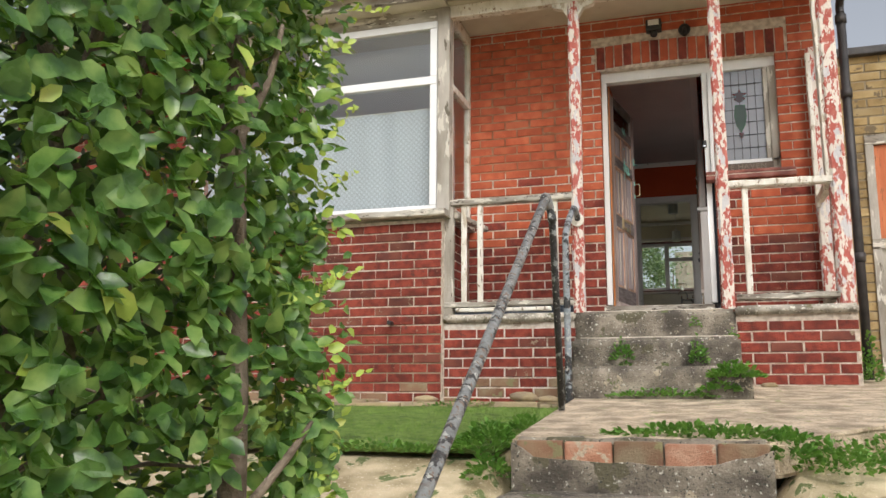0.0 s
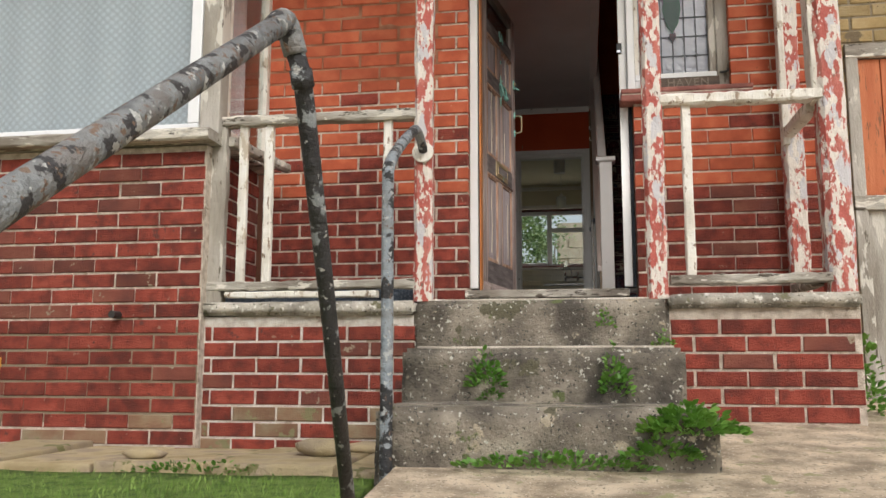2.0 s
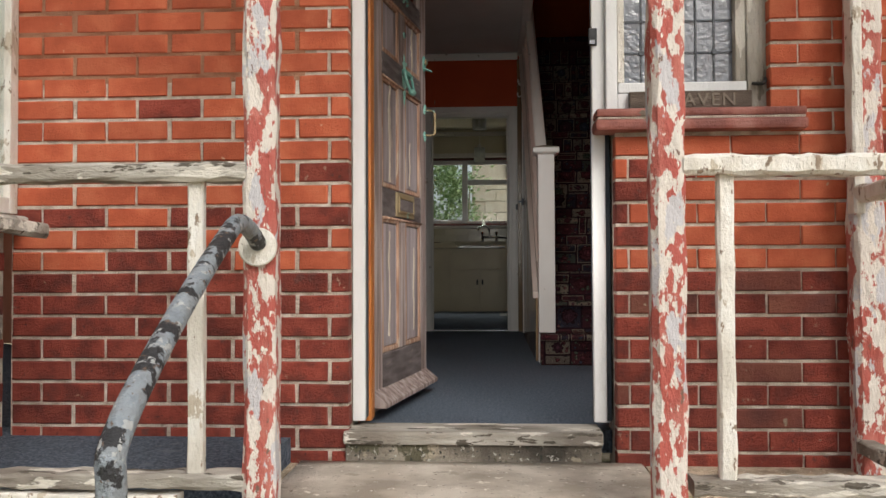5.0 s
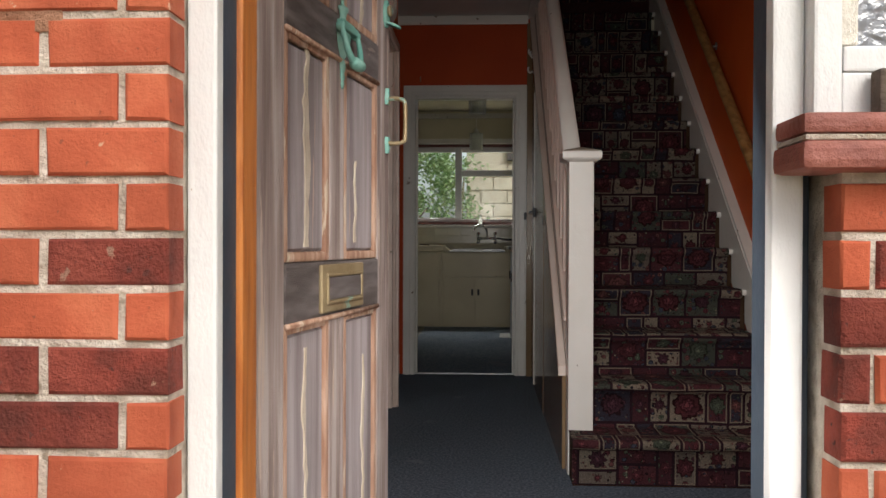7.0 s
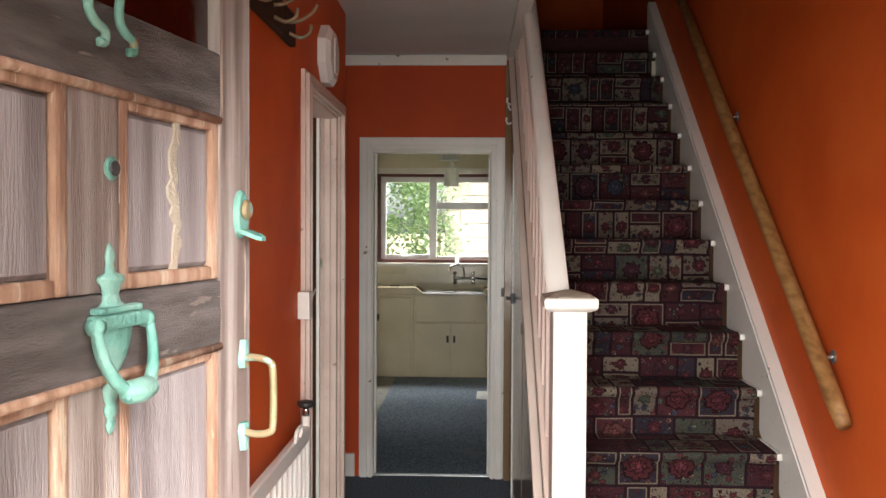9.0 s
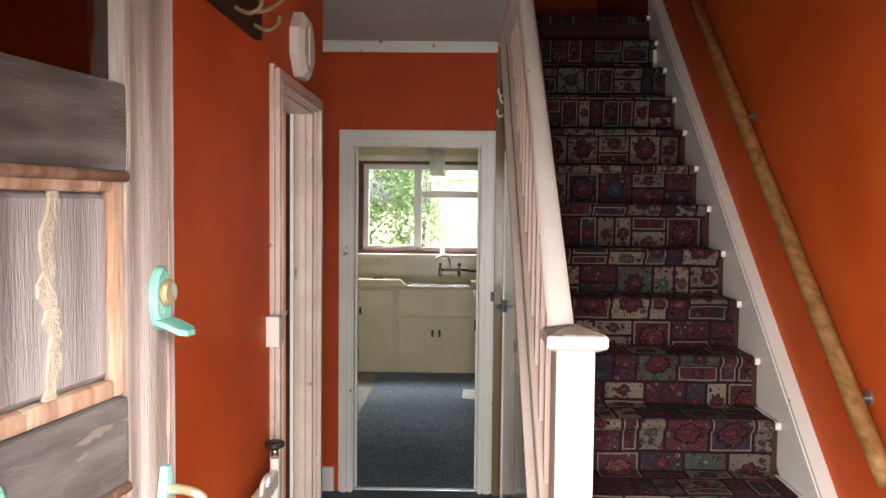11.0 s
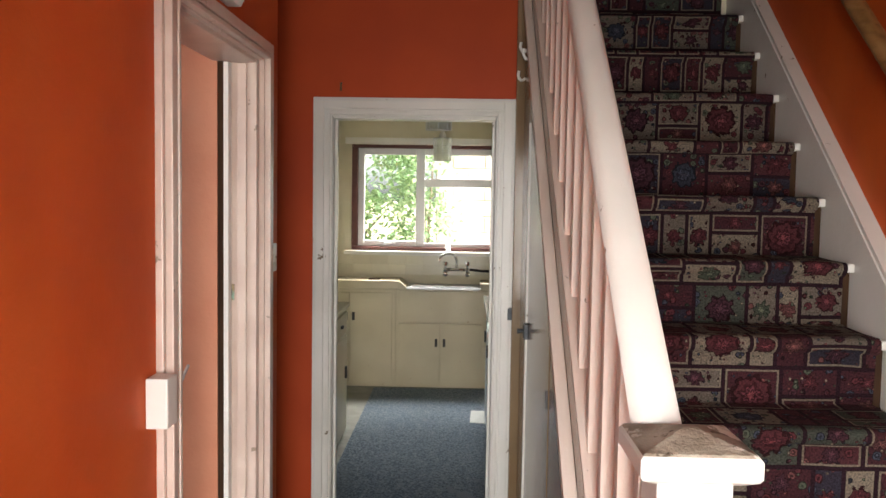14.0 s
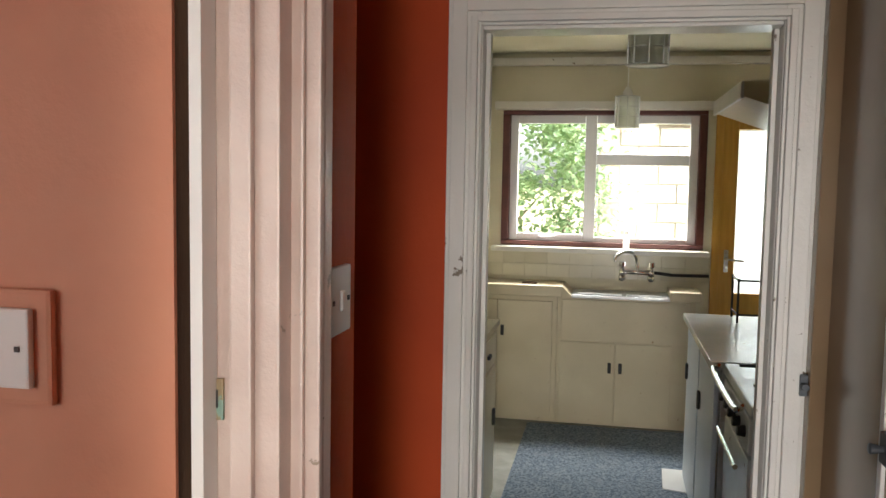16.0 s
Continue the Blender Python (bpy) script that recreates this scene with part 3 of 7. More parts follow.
    inner = calc("MULTIPLY", calc("LESS_THAN", rim, 0.0105), calc("GREATER_THAN", sp_out[2], 0.62))
    c = blend(inner, c, CREAM)
    edge_col = blend(border, c, (0.020, 0.008, 0.012))
    worn = n.new("ShaderNodeTexNoise")
    worn.inputs["Scale"].default_value, worn.inputs["Detail"].default_value = 210, 4
    l.new(uv.outputs[0], worn.inputs["Vector"])
    pile = n.new("ShaderNodeMapRange")
    pile.inputs["From Min"].default_value, pile.inputs["From Max"].default_value = 0.36, 0.64
    pile.inputs["To Min"].default_value, pile.inputs["To Max"].default_value = 0.55, 1.25
    l.new(worn.outputs["Fac"], pile.inputs["Value"])
    edge = n.new("ShaderNodeMix")
    edge.data_type, edge.blend_type = "RGBA", "MULTIPLY"
    edge.inputs["Factor"].default_value = 1.0
    l.new(edge_col, edge.inputs[6])
    l.new(pile.outputs[0], edge.inputs[7])
    fade = n.new("ShaderNodeTexNoise")
    fade.inputs["Scale"].default_value = 4
    l.new(uv.outputs[0], fade.inputs["Vector"])
    hv = n.new("ShaderNodeHueSaturation")
    mr = n.new("ShaderNodeMapRange")
    mr.inputs["To Min"].default_value, mr.inputs["To Max"].default_value = 0.7, 1.35
    l.new(fade.outputs["Fac"], mr.inputs["Value"])
    l.new(mr.outputs[0], hv.inputs["Value"])
    l.new(edge.outputs[2], hv.inputs["Color"])
    l.new(hv.outputs[0], b.inputs["Base Color"])
    bn = n.new("ShaderNodeTexNoise")
    bn.inputs["Scale"].default_value = 420
    l.new(uv.outputs[0], bn.inputs["Vector"])
    bp = n.new("ShaderNodeBump")
    bp.inputs["Strength"].default_value, bp.inputs["Distance"].default_value = 0.7, 0.004
    l.new(bn.outputs["Fac"], bp.inputs["Height"])
    l.new(bp.outputs[0], b.inputs["Normal"])
    return m


STAIR_CARPET = stair_carpet_material()


# ---- building blocks ----
rng = random.Random(7)


def box(bm, x0, x1, y0, y1, z0, z1):
    v = [bm.verts.new(p) for p in ((x0, y0, z0), (x1, y0, z0), (x1, y1, z0), (x0, y1, z0), (x0, y0, z1), (x1, y0, z1), (x1, y1, z1), (x0, y1, z1))]
    for f in ((0, 3, 2, 1), (4, 5, 6, 7), (0, 1, 5, 4), (1, 2, 6, 5), (2, 3, 7, 6), (3, 0, 4, 7)):
        bm.faces.new([v[i] for i in f])
    return v


def boxes(*rows, bevel=0.0):
    bm = bmesh.new()
    for r in rows:
        box(bm, *r)
    if bevel:
        bmesh.ops.bevel(bm, geom=list(bm.edges), offset=bevel, segments=2, affect="EDGES", profile=0.6, clamp_overlap=True)
    return bm


def loft(bm, rings, close=True):
    """Skin over rings of equally many points."""
    vs = [[bm.verts.new(p) for p in r] for r in rings]
    n = len(vs[0])
    for a, b in zip(vs, vs[1:]):
        for i in range(n):
            bm.faces.new((a[i], a[(i + 1) % n], b[(i + 1) % n], b[i]))
    if close:
        bm.faces.new(vs[0][::-1])
        bm.faces.new(vs[-1])
    return vs


def timber(a, b, w, d, amp=0.003, steps=12, up=(0, 0, 1), bevel=0.004):
    """A worn board from a to b, w across and d deep, with slightly uneven rounded edges."""
    a, b = Vector(a), Vector(b)
    run = (b - a).normalized()
    side = run.cross(Vector(up))
    if side.length < 0.01:
        side = run.cross(Vector((0, 1, 0)))
    side.normalize()
    top = side.cross(run)
    rings = []
    c = min(w, d) * 0.18
    for i in range(steps + 1):
        p = a.lerp(b, i / steps)
        ring = []
        for su, sv in ((-1, -1), (1, -1), (1, 1), (-1, 1)):
            for k in range(2):
                first = (su * sv > 0) == (k == 0)
                u = su * (w / 2 - (0 if first else c)) + rng.uniform(-amp, amp)
                v = sv * (d / 2 - (c if first else 0)) + rng.uniform(-amp, amp)
                ring.append(p + side * u + top * v)
        rings.append(ring)
    bm = bmesh.new()
    loft(bm, rings)
    return bm


def tube(points, r, sides=12, taper=None, amp=0.0):
    """A round bar along points; taper gives a radius for each point."""
    pts = [Vector(p) for p in points]
    bm = bmesh.new()
    rings = []
    ref = Vector((1, 0, 0)) if abs((pts[-1] - pts[0]).normalized().x) < 0.8 else Vector((0, 1, 0))
    for i, p in enumerate(pts):
        run = (pts[min(i + 1, len(pts) - 1)] - pts[max(i - 1, 0)]).normalized()
        u = run.cross(ref).normalized()
        v = run.cross(u)
        rad = taper[i] if taper else r
        rings.append([p + (u * math.cos(k * math.tau / sides) + v * math.sin(k * math.tau / sides)) * (rad + rng.uniform(-amp, amp)) for k in range(sides)])
    loft(bm, rings)
    return bm


def arc(points, steps=5):
    """Rounds a polyline by a Catmull-Rom pass."""
    pts = [Vector(p) for p in points]
    out = []
    for i in range(len(pts) - 1):
        p0, p1, p2, p3 = pts[max(i - 1, 0)], pts[i], pts[i + 1], pts[min(i + 2, len(pts) - 1)]
        for k in range(steps):
            t = k / steps
            out.append(0.5 * ((2 * p1) + (p2 - p0) * t + (2 * p0 - 5 * p1 + 4 * p2 - p3) * t * t + (3 * p1 - p0 - 3 * p2 + p3) * t ** 3))
    out.append(pts[-1])
    return out


def disc(centre, axis, r, depth, sides=20, bevel=0.0):
    c, ax = Vector(centre), Vector(axis).normalized()
    return tube([c, c + ax * bevel, c + ax * (depth - bevel), c + ax * depth], r, sides, [r - bevel, r, r, r - bevel]) if bevel else tube([c, c + ax * depth], r, sides)


def part(name, bm, material, parent=None, label="", smooth=False):
    """Links a bmesh, in the world's coordinates, as one mesh object under a thing or a part."""
    bmesh.ops.recalc_face_normals(bm, faces=bm.faces)
    me = bpy.data.meshes.new(name)
    bm.to_mesh(me)
    bm.free()
    me.materials.append(material)
    if smooth:
        me.shade_smooth()
    ob = new(name, me)
    if parent is not None:
        ob.parent = parent
        ob.matrix_parent_inverse = base_of(parent).inverted()
    if label:
        ob["label"] = label
    return ob


def base_of(ob):
    m = ob.matrix_basis.copy()
    while ob.parent is not None:
        m = ob.parent.matrix_basis @ ob.matrix_parent_inverse @ m
        ob = ob.parent
    return m


def thing(name, at, label, category, group="", kind=""):
    e = new(name)
    e.empty_display_size = 0.1
    e.matrix_basis = Matrix.Translation(at)
    return tagged(e, label, category, group, kind)


def structure(name, bm, material, label, category, smooth=False):
    return tagged(part(name, bm, material, None, "", smooth), label, category, "", "structure")


# ---- setting: ground ----
def ground_height(x, y):
    """The sloping front garden, cut by the path that climbs to the porch."""
    pts = ((-60, -2.1), (1.6, -1.93), (2.6, -1.78), (3.3, -1.45), (4.0, -1.12), (4.4, -1.0), (5.3, -0.90), (6.2, -0.83), (7.0, -0.78), (60, -0.7))
    for (y0, z0), (y1, z1) in zip(pts, pts[1:]):
        if y <= y1:
            return z0 + (z1 - z0) * (y - y0) / (y1 - y0)
    return pts[-1][1]


def make_ground():
    bm = bmesh.new()
    xs = [-300, -60, -12] + [-6 + 0.25 * i for i in range(0, 37)] + [8, 60, 300]
    ys = [-300, -40, -6] + [-1 + 0.2 * i for i in range(0, 41)] + [9, 18, 40, 300]
    grid = []
    for y in ys:
        row = []
        for x in xs:
            z = ground_height(x, y)
            if -6 < x < 4 and -1 < y < 7.2:
                z += 0.035 * noise.noise((x * 1.7, y * 1.7, 0)) + 0.012 * noise.noise((x * 7, y * 7, 3))
            if -1.0 < x < 0.25 and 1.0 < y < 7.4:
                z -= 0.35
            if 7.2 < y < 60:
                z = -0.85
            row.append(bm.verts.new((x, y, z)))
        grid.append(row)
    for a, b in zip(grid, grid[1:]):
        for i in range(len(xs) - 1):
            bm.faces.new((a[i], a[i + 1], b[i + 1], b[i]))
    structure("ground", bm, SOIL, "sandy trampled front garden soil with moss", "ground", True)


make_ground()


def make_turf():
    bm = bmesh.new()
    xs = [-4.6 + 0.12 * i for i in range(0, 31)]
    ys = [4.45 + 0.1 * i for i in range(0, 18)]
    grid = []
    for y in ys:
        row = []
        for x in xs:
            wob = 0.06 * noise.noise((x * 2, y, 5))
            row.append(bm.verts.new((x + (wob if x > -1.2 else 0), y + (wob if y < 4.6 or y > 6.0 else 0), ground_height(x, y) + 0.05 + 0.015 * noise.noise((x * 2.3, y * 2.3, 1)))))
        grid.append(row)
    for a, b in zip(grid, grid[1:]):
        for i in range(len(xs) - 1):
            bm.faces.new((a[i], a[i + 1], b[i + 1], b[i]))
    geo = bmesh.ops.extrude_face_region(bm, geom=list(bm.faces))
    bmesh.ops.translate(bm, verts=[v for v in geo["geom"] if isinstance(v, bmesh.types.BMVert)], vec=(0, 0, -0.03))
    turf = thing("turf_lawn", (-2.8, 5.3, -0.9), "bright green artificial turf laid on the front garden", "lawn", kind="structure")
    part("turf", bm, TURF, turf, smooth=True)
    verts, faces = [], []
    r = random.Random(3)
    for _ in range(16000):
        x, y = r.uniform(-4.5, -0.98), r.uniform(4.5, 6.12)
        z = ground_height(x, y) + 0.045
        a, h, w = r.uniform(0, math.tau), r.uniform(0.012, 0.028), 0.0022
        dx, dy = math.cos(a) * w, math.sin(a) * w
        k = len(verts)
        verts += [(x - dx, y - dy, z), (x + dx, y + dy, z), (x + r.uniform(-0.012, 0.012), y + r.uniform(-0.012, 0.012), z + h)]
        faces.append((k, k + 1, k + 2))
    me = bpy.data.meshes.new("grass_blades")
    me.from_pydata(verts, [], faces)
    me.materials.append(BLADE)
    ob = new("grass_blades", me)
    ob.parent = turf
    ob.matrix_parent_inverse = turf.matrix_basis.inverted()
    tagged(ob, "short green plastic grass blades", kind="stuff")


make_turf()


def worn_block(name, x0, x1, y0, y1, z0, z1, material, parent=None, label="", cuts=8, amp=0.012):
    """A rough slab whose arrises are chipped."""
    bm = boxes((x0, x1, y0, y1, z0, z1))
    bmesh.ops.bevel(bm, geom=list(bm.edges), offset=min(0.018, (z1 - z0) * 0.2), segments=2, affect="EDGES")
    bmesh.ops.subdivide_edges(bm, edges=[e for e in bm.edges if e.calc_length() > 0.1], cuts=cuts, use_grid_fill=True)
    for v in bm.verts:
        p = v.co
        d = amp * noise.noise((p.x * 9, p.y * 9, p.z * 9)) + amp * 0.6 * noise.noise((p.x * 25, p.y * 25, p.z * 25))
        v.co = p + Vector((d * 0.5, d, d * 0.8))
    return part(name, bm, material, parent, label, True)


# the sloping concrete path in front of the porch, with a diagonal right edge
def make_path():
    bm = bmesh.new()
    plan = ((-0.90, 4.26), (0.18, 4.24), (0.55, 4.75), (1.6, 5.75), (4.0, 6.2), (4.0, 7.9), (-0.92, 7.9))
    zs = lambda y: -0.885 + (y - 4.25) * 0.092
    top = [bm.verts.new((x, y, zs(y))) for x, y in plan]
    low = [bm.verts.new((x, y, zs(y) - 0.14)) for x, y in plan]
    bm.faces.new(top)
    bm.faces.new(low[::-1])
    n = len(plan)
    for i in range(n):
        bm.faces.new((low[i], low[(i + 1) % n], top[(i + 1) % n], top[i]))
    bmesh.ops.bevel(bm, geom=[e for e in bm.edges], offset=0.015, segments=2, affect="EDGES")
    structure("path", bm, PATH_CONCRETE, "sandy worn concrete path rising to the porch steps", "path")


make_path()

garden_steps = thing("garden_steps", (-0.36, 3.3, -1.93), "worn concrete garden steps with a broken brick edge", "steps", kind="structure")
worn_block("step", -0.88, 0.15, 4.22, 4.75, -1.13, -0.882, CONCRETE, garden_steps)
for k, (y0, z1) in enumerate(((3.82, -1.10), (3.42, -1.30), (3.02, -1.50), (2.62, -1.70))):
    worn_block("step", -0.90, 0.16, y0, y0 + 0.5, z1 - 0.3, z1, CONCRETE, garden_steps)
# bricks showing where the render of the top step has broken away in a ragged line
for k in range(5):
    x = -0.868 + k * 0.203
    bm = boxes((x + 0.003, x + 0.199, 4.196, 4.27, -1.0, -0.893 + rng.uniform(-0.006, 0.006)), bevel=0.010)
    part("brick", bm, BRICK_WORN if k % 2 else BRICK_MOSSY, garden_steps)
ragged = ((-0.885, -0.905), (-0.84, -0.925), (-0.79, -0.962), (-0.72, -0.968), (-0.60, -0.972), (-0.48, -0.980), (-0.40, -0.972), (-0.30, -0.985), (-0.16, -0.983), (-0.06, -0.975), (0.02, -0.950), (0.09, -0.942), (0.155, -0.915))
bm = bmesh.new()
rows = [[bm.verts.new((x, yy, zz)) for x, zz in [(x, z) for x, z in ragged] + [(0.155, -1.14), (-0.885, -1.14)]] for yy in (4.182, 4.215)]
bm.faces.new(rows[0])
bm.faces.new(rows[1][::-1])
for q in range(len(rows[0])):
    w = (q + 1) % len(rows[0])
    bm.faces.new((rows[0][q], rows[1][q], rows[1][w], rows[0][w]))
part("render_face", bm, CONCRETE, garden_steps, "broken grey cement render with a ragged top")

for nm, x0, x1, y0, y1, w in (("paving_slab", -0.92, 0.18, 0.2, 1.4, 0), ("paving_slab", -0.92, 0.18, 1.42, 2.6, 0), ("paving_slab", -0.92, 0.18, -1.2, 0.18, 0)):
    tagged(worn_block(nm, x0, x1, y0, y1, -2.0, -1.90, PATH_CONCRETE), "worn grey concrete paving slab of the garden path", "paving", "", "structure")

porch_steps = thing("porch_steps", (-0.42, 6.5, -0.72), "mossy concrete porch steps with chipped edges", "steps", kind="structure")
worn_block("step", -0.97, 0.17, 5.99, 6.62, -0.86, -0.525, CONCRETE, porch_steps, amp=0.009)
worn_block("step", -0.99, 0.13, 6.51, 7.1, -0.70, -0.315, CONCRETE, porch_steps, amp=0.009)
worn_block("step", -1.04, 0.12, 6.985, 7.66, -0.40, -0.085, CONCRETE, porch_steps, amp=0.008)
worn_block("tread", -1.03, 0.11, 7.02, 7.63, -0.088, -0.076, LANDING_STONE, porch_steps, "pale worn concrete landing surface", amp=0.003)
worn_block("tread", -0.93, 0.09, 6.535, 6.98, -0.32, -0.306, LANDING_STONE, porch_steps, "pale worn tread", amp=0.004)
porch_floor = structure("porch_floor", boxes((-2.04, -1.045, 7.05, 7.66, -0.25, -0.09), (0.125, 0.90, 7.05, 7.66, -0.25, -0.09)), PATH_CONCRETE, "worn concrete porch floor with fallen mortar", "floor")


# ---- setting: house front ----
def brick_mesh(length, height, seed):
    """One brick, its front face at y = 0 with softened arrises, 60 mm deep."""
    r = random.Random(seed)
    c = 0.004
    a, b = length / 2, height / 2
    j = lambda s: r.uniform(-s, s)
    front = [(-a + c + j(.002), j(.0012), -b + c + j(.0015)), (a - c + j(.002), j(.0012), -b + c + j(.0015)), (a - c + j(.002), j(.0012), b - c + j(.0015)), (-a + c + j(.002), j(.0012), b - c + j(.0015))]
    mid = [(-a + j(.0015), c, -b + j(.001)), (a + j(.0015), c, -b + j(.001)), (a + j(.0015), c, b + j(.001)), (-a + j(.0015), c, b + j(.001))]
    back = [(x, 0.06, z) for x, _, z in mid]
    faces = [(0, 1, 2, 3)]
    for k in (0, 4):
        for i in range(4):
            faces.append((k + (i + 1) % 4, k + i, k + 4 + i, k + 4 + (i + 1) % 4))
    me = bpy.data.meshes.new("brick")
    me.from_pydata(front + mid + back, [], faces)
    me.update()
    return me


BRICK_MESHES = {}


def brick_data(length, material):
    """Shared brick meshes: a few shapes for each length and material."""
    key = (round(length, 2), material.name, rng.randrange(4))
    if key not in BRICK_MESHES:
        me = brick_mesh(key[0], 0.0645, len(BRICK_MESHES))
        me.materials.append(material)
        BRICK_MESHES[key] = me
    return BRICK_MESHES[key]


def lay_bricks(parent, origin, turn, width, z0, z1, pick, holes=(), course=0.0757, phase=0.0, lean=0.003, length=0.225):
    """Stretcher bond along a wall that starts at origin and runs to its right as seen from outside. Holes are (u0, u1, z0, z1)."""
    base = Matrix.Translation(origin) @ Matrix.Rotation(radians(turn), 4, "Z")
    inv = base_of(parent).inverted()
    k = 0
    z = z0
    while z + 0.05 < z1:
        u = -length * ((0.5 if k % 2 else 0.0) + phase)
        while u < width:
            spans = [(max(u, 0.0), min(u + length, width))]
            for h0, h1, hz0, hz1 in holes:
                if z + 0.07 > hz0 and z < hz1:
                    spans = [s for a, b in spans for s in ((a, min(b, h0)), (max(a, h1), b)) if s[1] - s[0] > 0.03]
            for a, b in spans:
                size = b - a - 0.010
                if size < 0.03:
                    continue
                cu, cz = (a + b) / 2, z + 0.0378
                ob = new("brick", brick_data(size, pick(cu, cz)))
                ob.parent = parent
                ob.matrix_parent_inverse = inv
                ob.matrix_basis = base @ Matrix.Translation((cu, rng.uniform(-lean, lean), cz)) @ Matrix.Rotation(rng.uniform(-0.006, 0.006), 4, "Y")
            u += length
        z += course
        k += 1


def brick_wall(name, origin, turn, width, z0, z1, thick, pick, label, holes=(), mortar=MORTAR, phase=0.0, lean=0.003, recess=0.007, face_holes=()):
    """A wall of mortar with real openings, faced with single bricks. Holes as in lay_bricks."""
    us = sorted({0.0, width, *[h for a in holes for h in a[:2]]})
    zs = sorted({z0, z1, *[min(max(h, z0), z1) for a in holes for h in a[2:]]})
    us = [u for u in us if 0 <= u <= width]
    bm = bmesh.new()
    for u0, u1 in zip(us, us[1:]):
        for a, b in zip(zs, zs[1:]):
            cu, cz = (u0 + u1) / 2, (a + b) / 2
            if b - a < 1e-4 or any(h[0] < cu < h[1] and h[2] < cz < h[3] for h in holes):
                continue
            box(bm, u0, u1, recess, thick, a, b)
    bmesh.ops.transform(bm, matrix=Matrix.Translation(origin) @ Matrix.Rotation(radians(turn), 4, "Z"), verts=list(bm.verts))
    bmesh.ops.remove_doubles(bm, verts=list(bm.verts), dist=1e-5)
    inner = [f for f in bm.faces]
    seen = {}
    for f in inner:
        c = tuple(round(q, 4) for q in f.calc_center_median())
        seen.setdefault(c, []).append(f)
    bmesh.ops.delete(bm, geom=[f for fs in seen.values() if len(fs) > 1 for f in fs], context="FACES")
    wall = structure(name, bm, mortar, label, "wall")
    WALLS.append((wall, origin, turn, width, z0, z1, pick, (*[(h[0] + 0.008, h[1] - 0.008, h[2], h[3]) for h in holes], *face_holes), phase, lean))
    return wall


WALLS = []


def pick_porch(u, z):
    if z > 0.95 + 0.05 * math.sin(u * 7):
        return BRICK_ORANGE if rng.random() < 0.97 else BRICK_RED
    if z > 0.55:
        return BRICK_ORANGE if rng.random() < 0.62 else BRICK_RED
    return BRICK_DARK if rng.random() < 0.08 else BRICK_RED


def pick_low(u, z):
    if z < -0.60:
        return BRICK_MOSSY if rng.random() < 0.6 else BRICK_RED
    return BRICK_DARK if rng.random() < 0.14 else BRICK_RED


def pick_yellow(u, z):
    return BRICK_YELLOW


# recessed wall behind the porch, with the door and the side light cut through it
brick_wall("wall_porch", (-2.06, 7.65, 0), 0, 3.05, -0.12, 2.64, 0.22, pick_porch, "orange-red brick porch wall with pale pointing",
           holes=((1.188, 2.096, -0.2, 2.075), (2.095, 2.61, 1.055, 2.075)), face_holes=((1.155, 2.705, 2.07, 2.315),))
brick_wall("wall_dwarf_left", (-2.08, 7.0, 0), 0, 1.05, -0.80, -0.15, 0.12, pick_low, "low red brick porch wall under a stone coping", mortar=MORTAR_WHITE, phase=0.3)
brick_wall("wall_dwarf_right", (0.12, 7.0, 0), 0, 0.80, -0.78, -0.13, 0.12, pick_low, "low red brick porch wall under a stone coping", phase=0.55)
brick_wall("wall_bay", (-4.45, 6.95, 0), 0, 2.37, -0.84, 0.70, 0.22, pick_low, "dark red brick wall under the bay window", mortar=MORTAR, lean=0.004)
brick_wall("wall_bay_side", (-2.08, 7.172, 0), 90, 0.478, -0.12, 0.70, 0.2, pick_low, "red brick side wall of the bay")
brick_wall("wall_front_left", (-7.2, 7.65, 0), 0, 2.75, -0.84, 2.64, 0.22, pick_low, "dark red brick house wall beside the bay", mortar=MORTAR_DARK)
brick_wall("wall_corner_right", (0.99, 7.662, 0), 90, 1.588, -0.78, 2.64, 0.2, pick_low, "red brick side wall of the house", mortar=MORTAR_DARK)
brick_wall("wall_outbuilding", (1.02, 7.92, 0), 0, 1.9, -0.80, 2.06, 0.22, pick_yellow, "yellow stock brick outbuilding wall", holes=((0.20, 0.95, -0.6, 1.32),), mortar=MORTAR_DARK)
part("eroded_joints", boxes((-3.42, -2.085, 6.9565, 6.965, -0.66, -0.20)), MORTAR_DARK, WALLS[3][0], "dark crumbling mortar joints")
part("stained_joints", boxes((-2.055, -1.02, 7.6535, 7.6565, 1.22, 2.42)), MORTAR_STAINED, WALLS[0][0], "rust-stained mortar joints")
structure("wall_foundation", boxes((-7.2, 0.99, 7.66, 7.87, -0.9, -0.125)), MORTAR_DARK, "rendered brick footing", "wall")

# soldier arch over the door and side light
arch = thing("brick_arch", (-0.15, 7.66, 2.08), "arch of upright orange-red bricks over the door", "arch", kind="structure")
for k in range(20):
    x = -0.90 + 0.0765 * k
    rise = 0.030 * max(0.0, 1 - ((x + 0.45) / 0.5) ** 2)
    bm = boxes((x + 0.005, x + 0.0715, 7.644 + rng.uniform(-.002, .002), 7.70, 2.082 + rise, 2.285 + rise * 0.6), bevel=0.004)
    part("brick", bm, BRICK_ORANGE if k % 3 else BRICK_RED, arch)
part("mortar_bed", boxes((-0.91, 0.64, 7.652, 7.70, 2.078, 2.30)), MORTAR, arch)

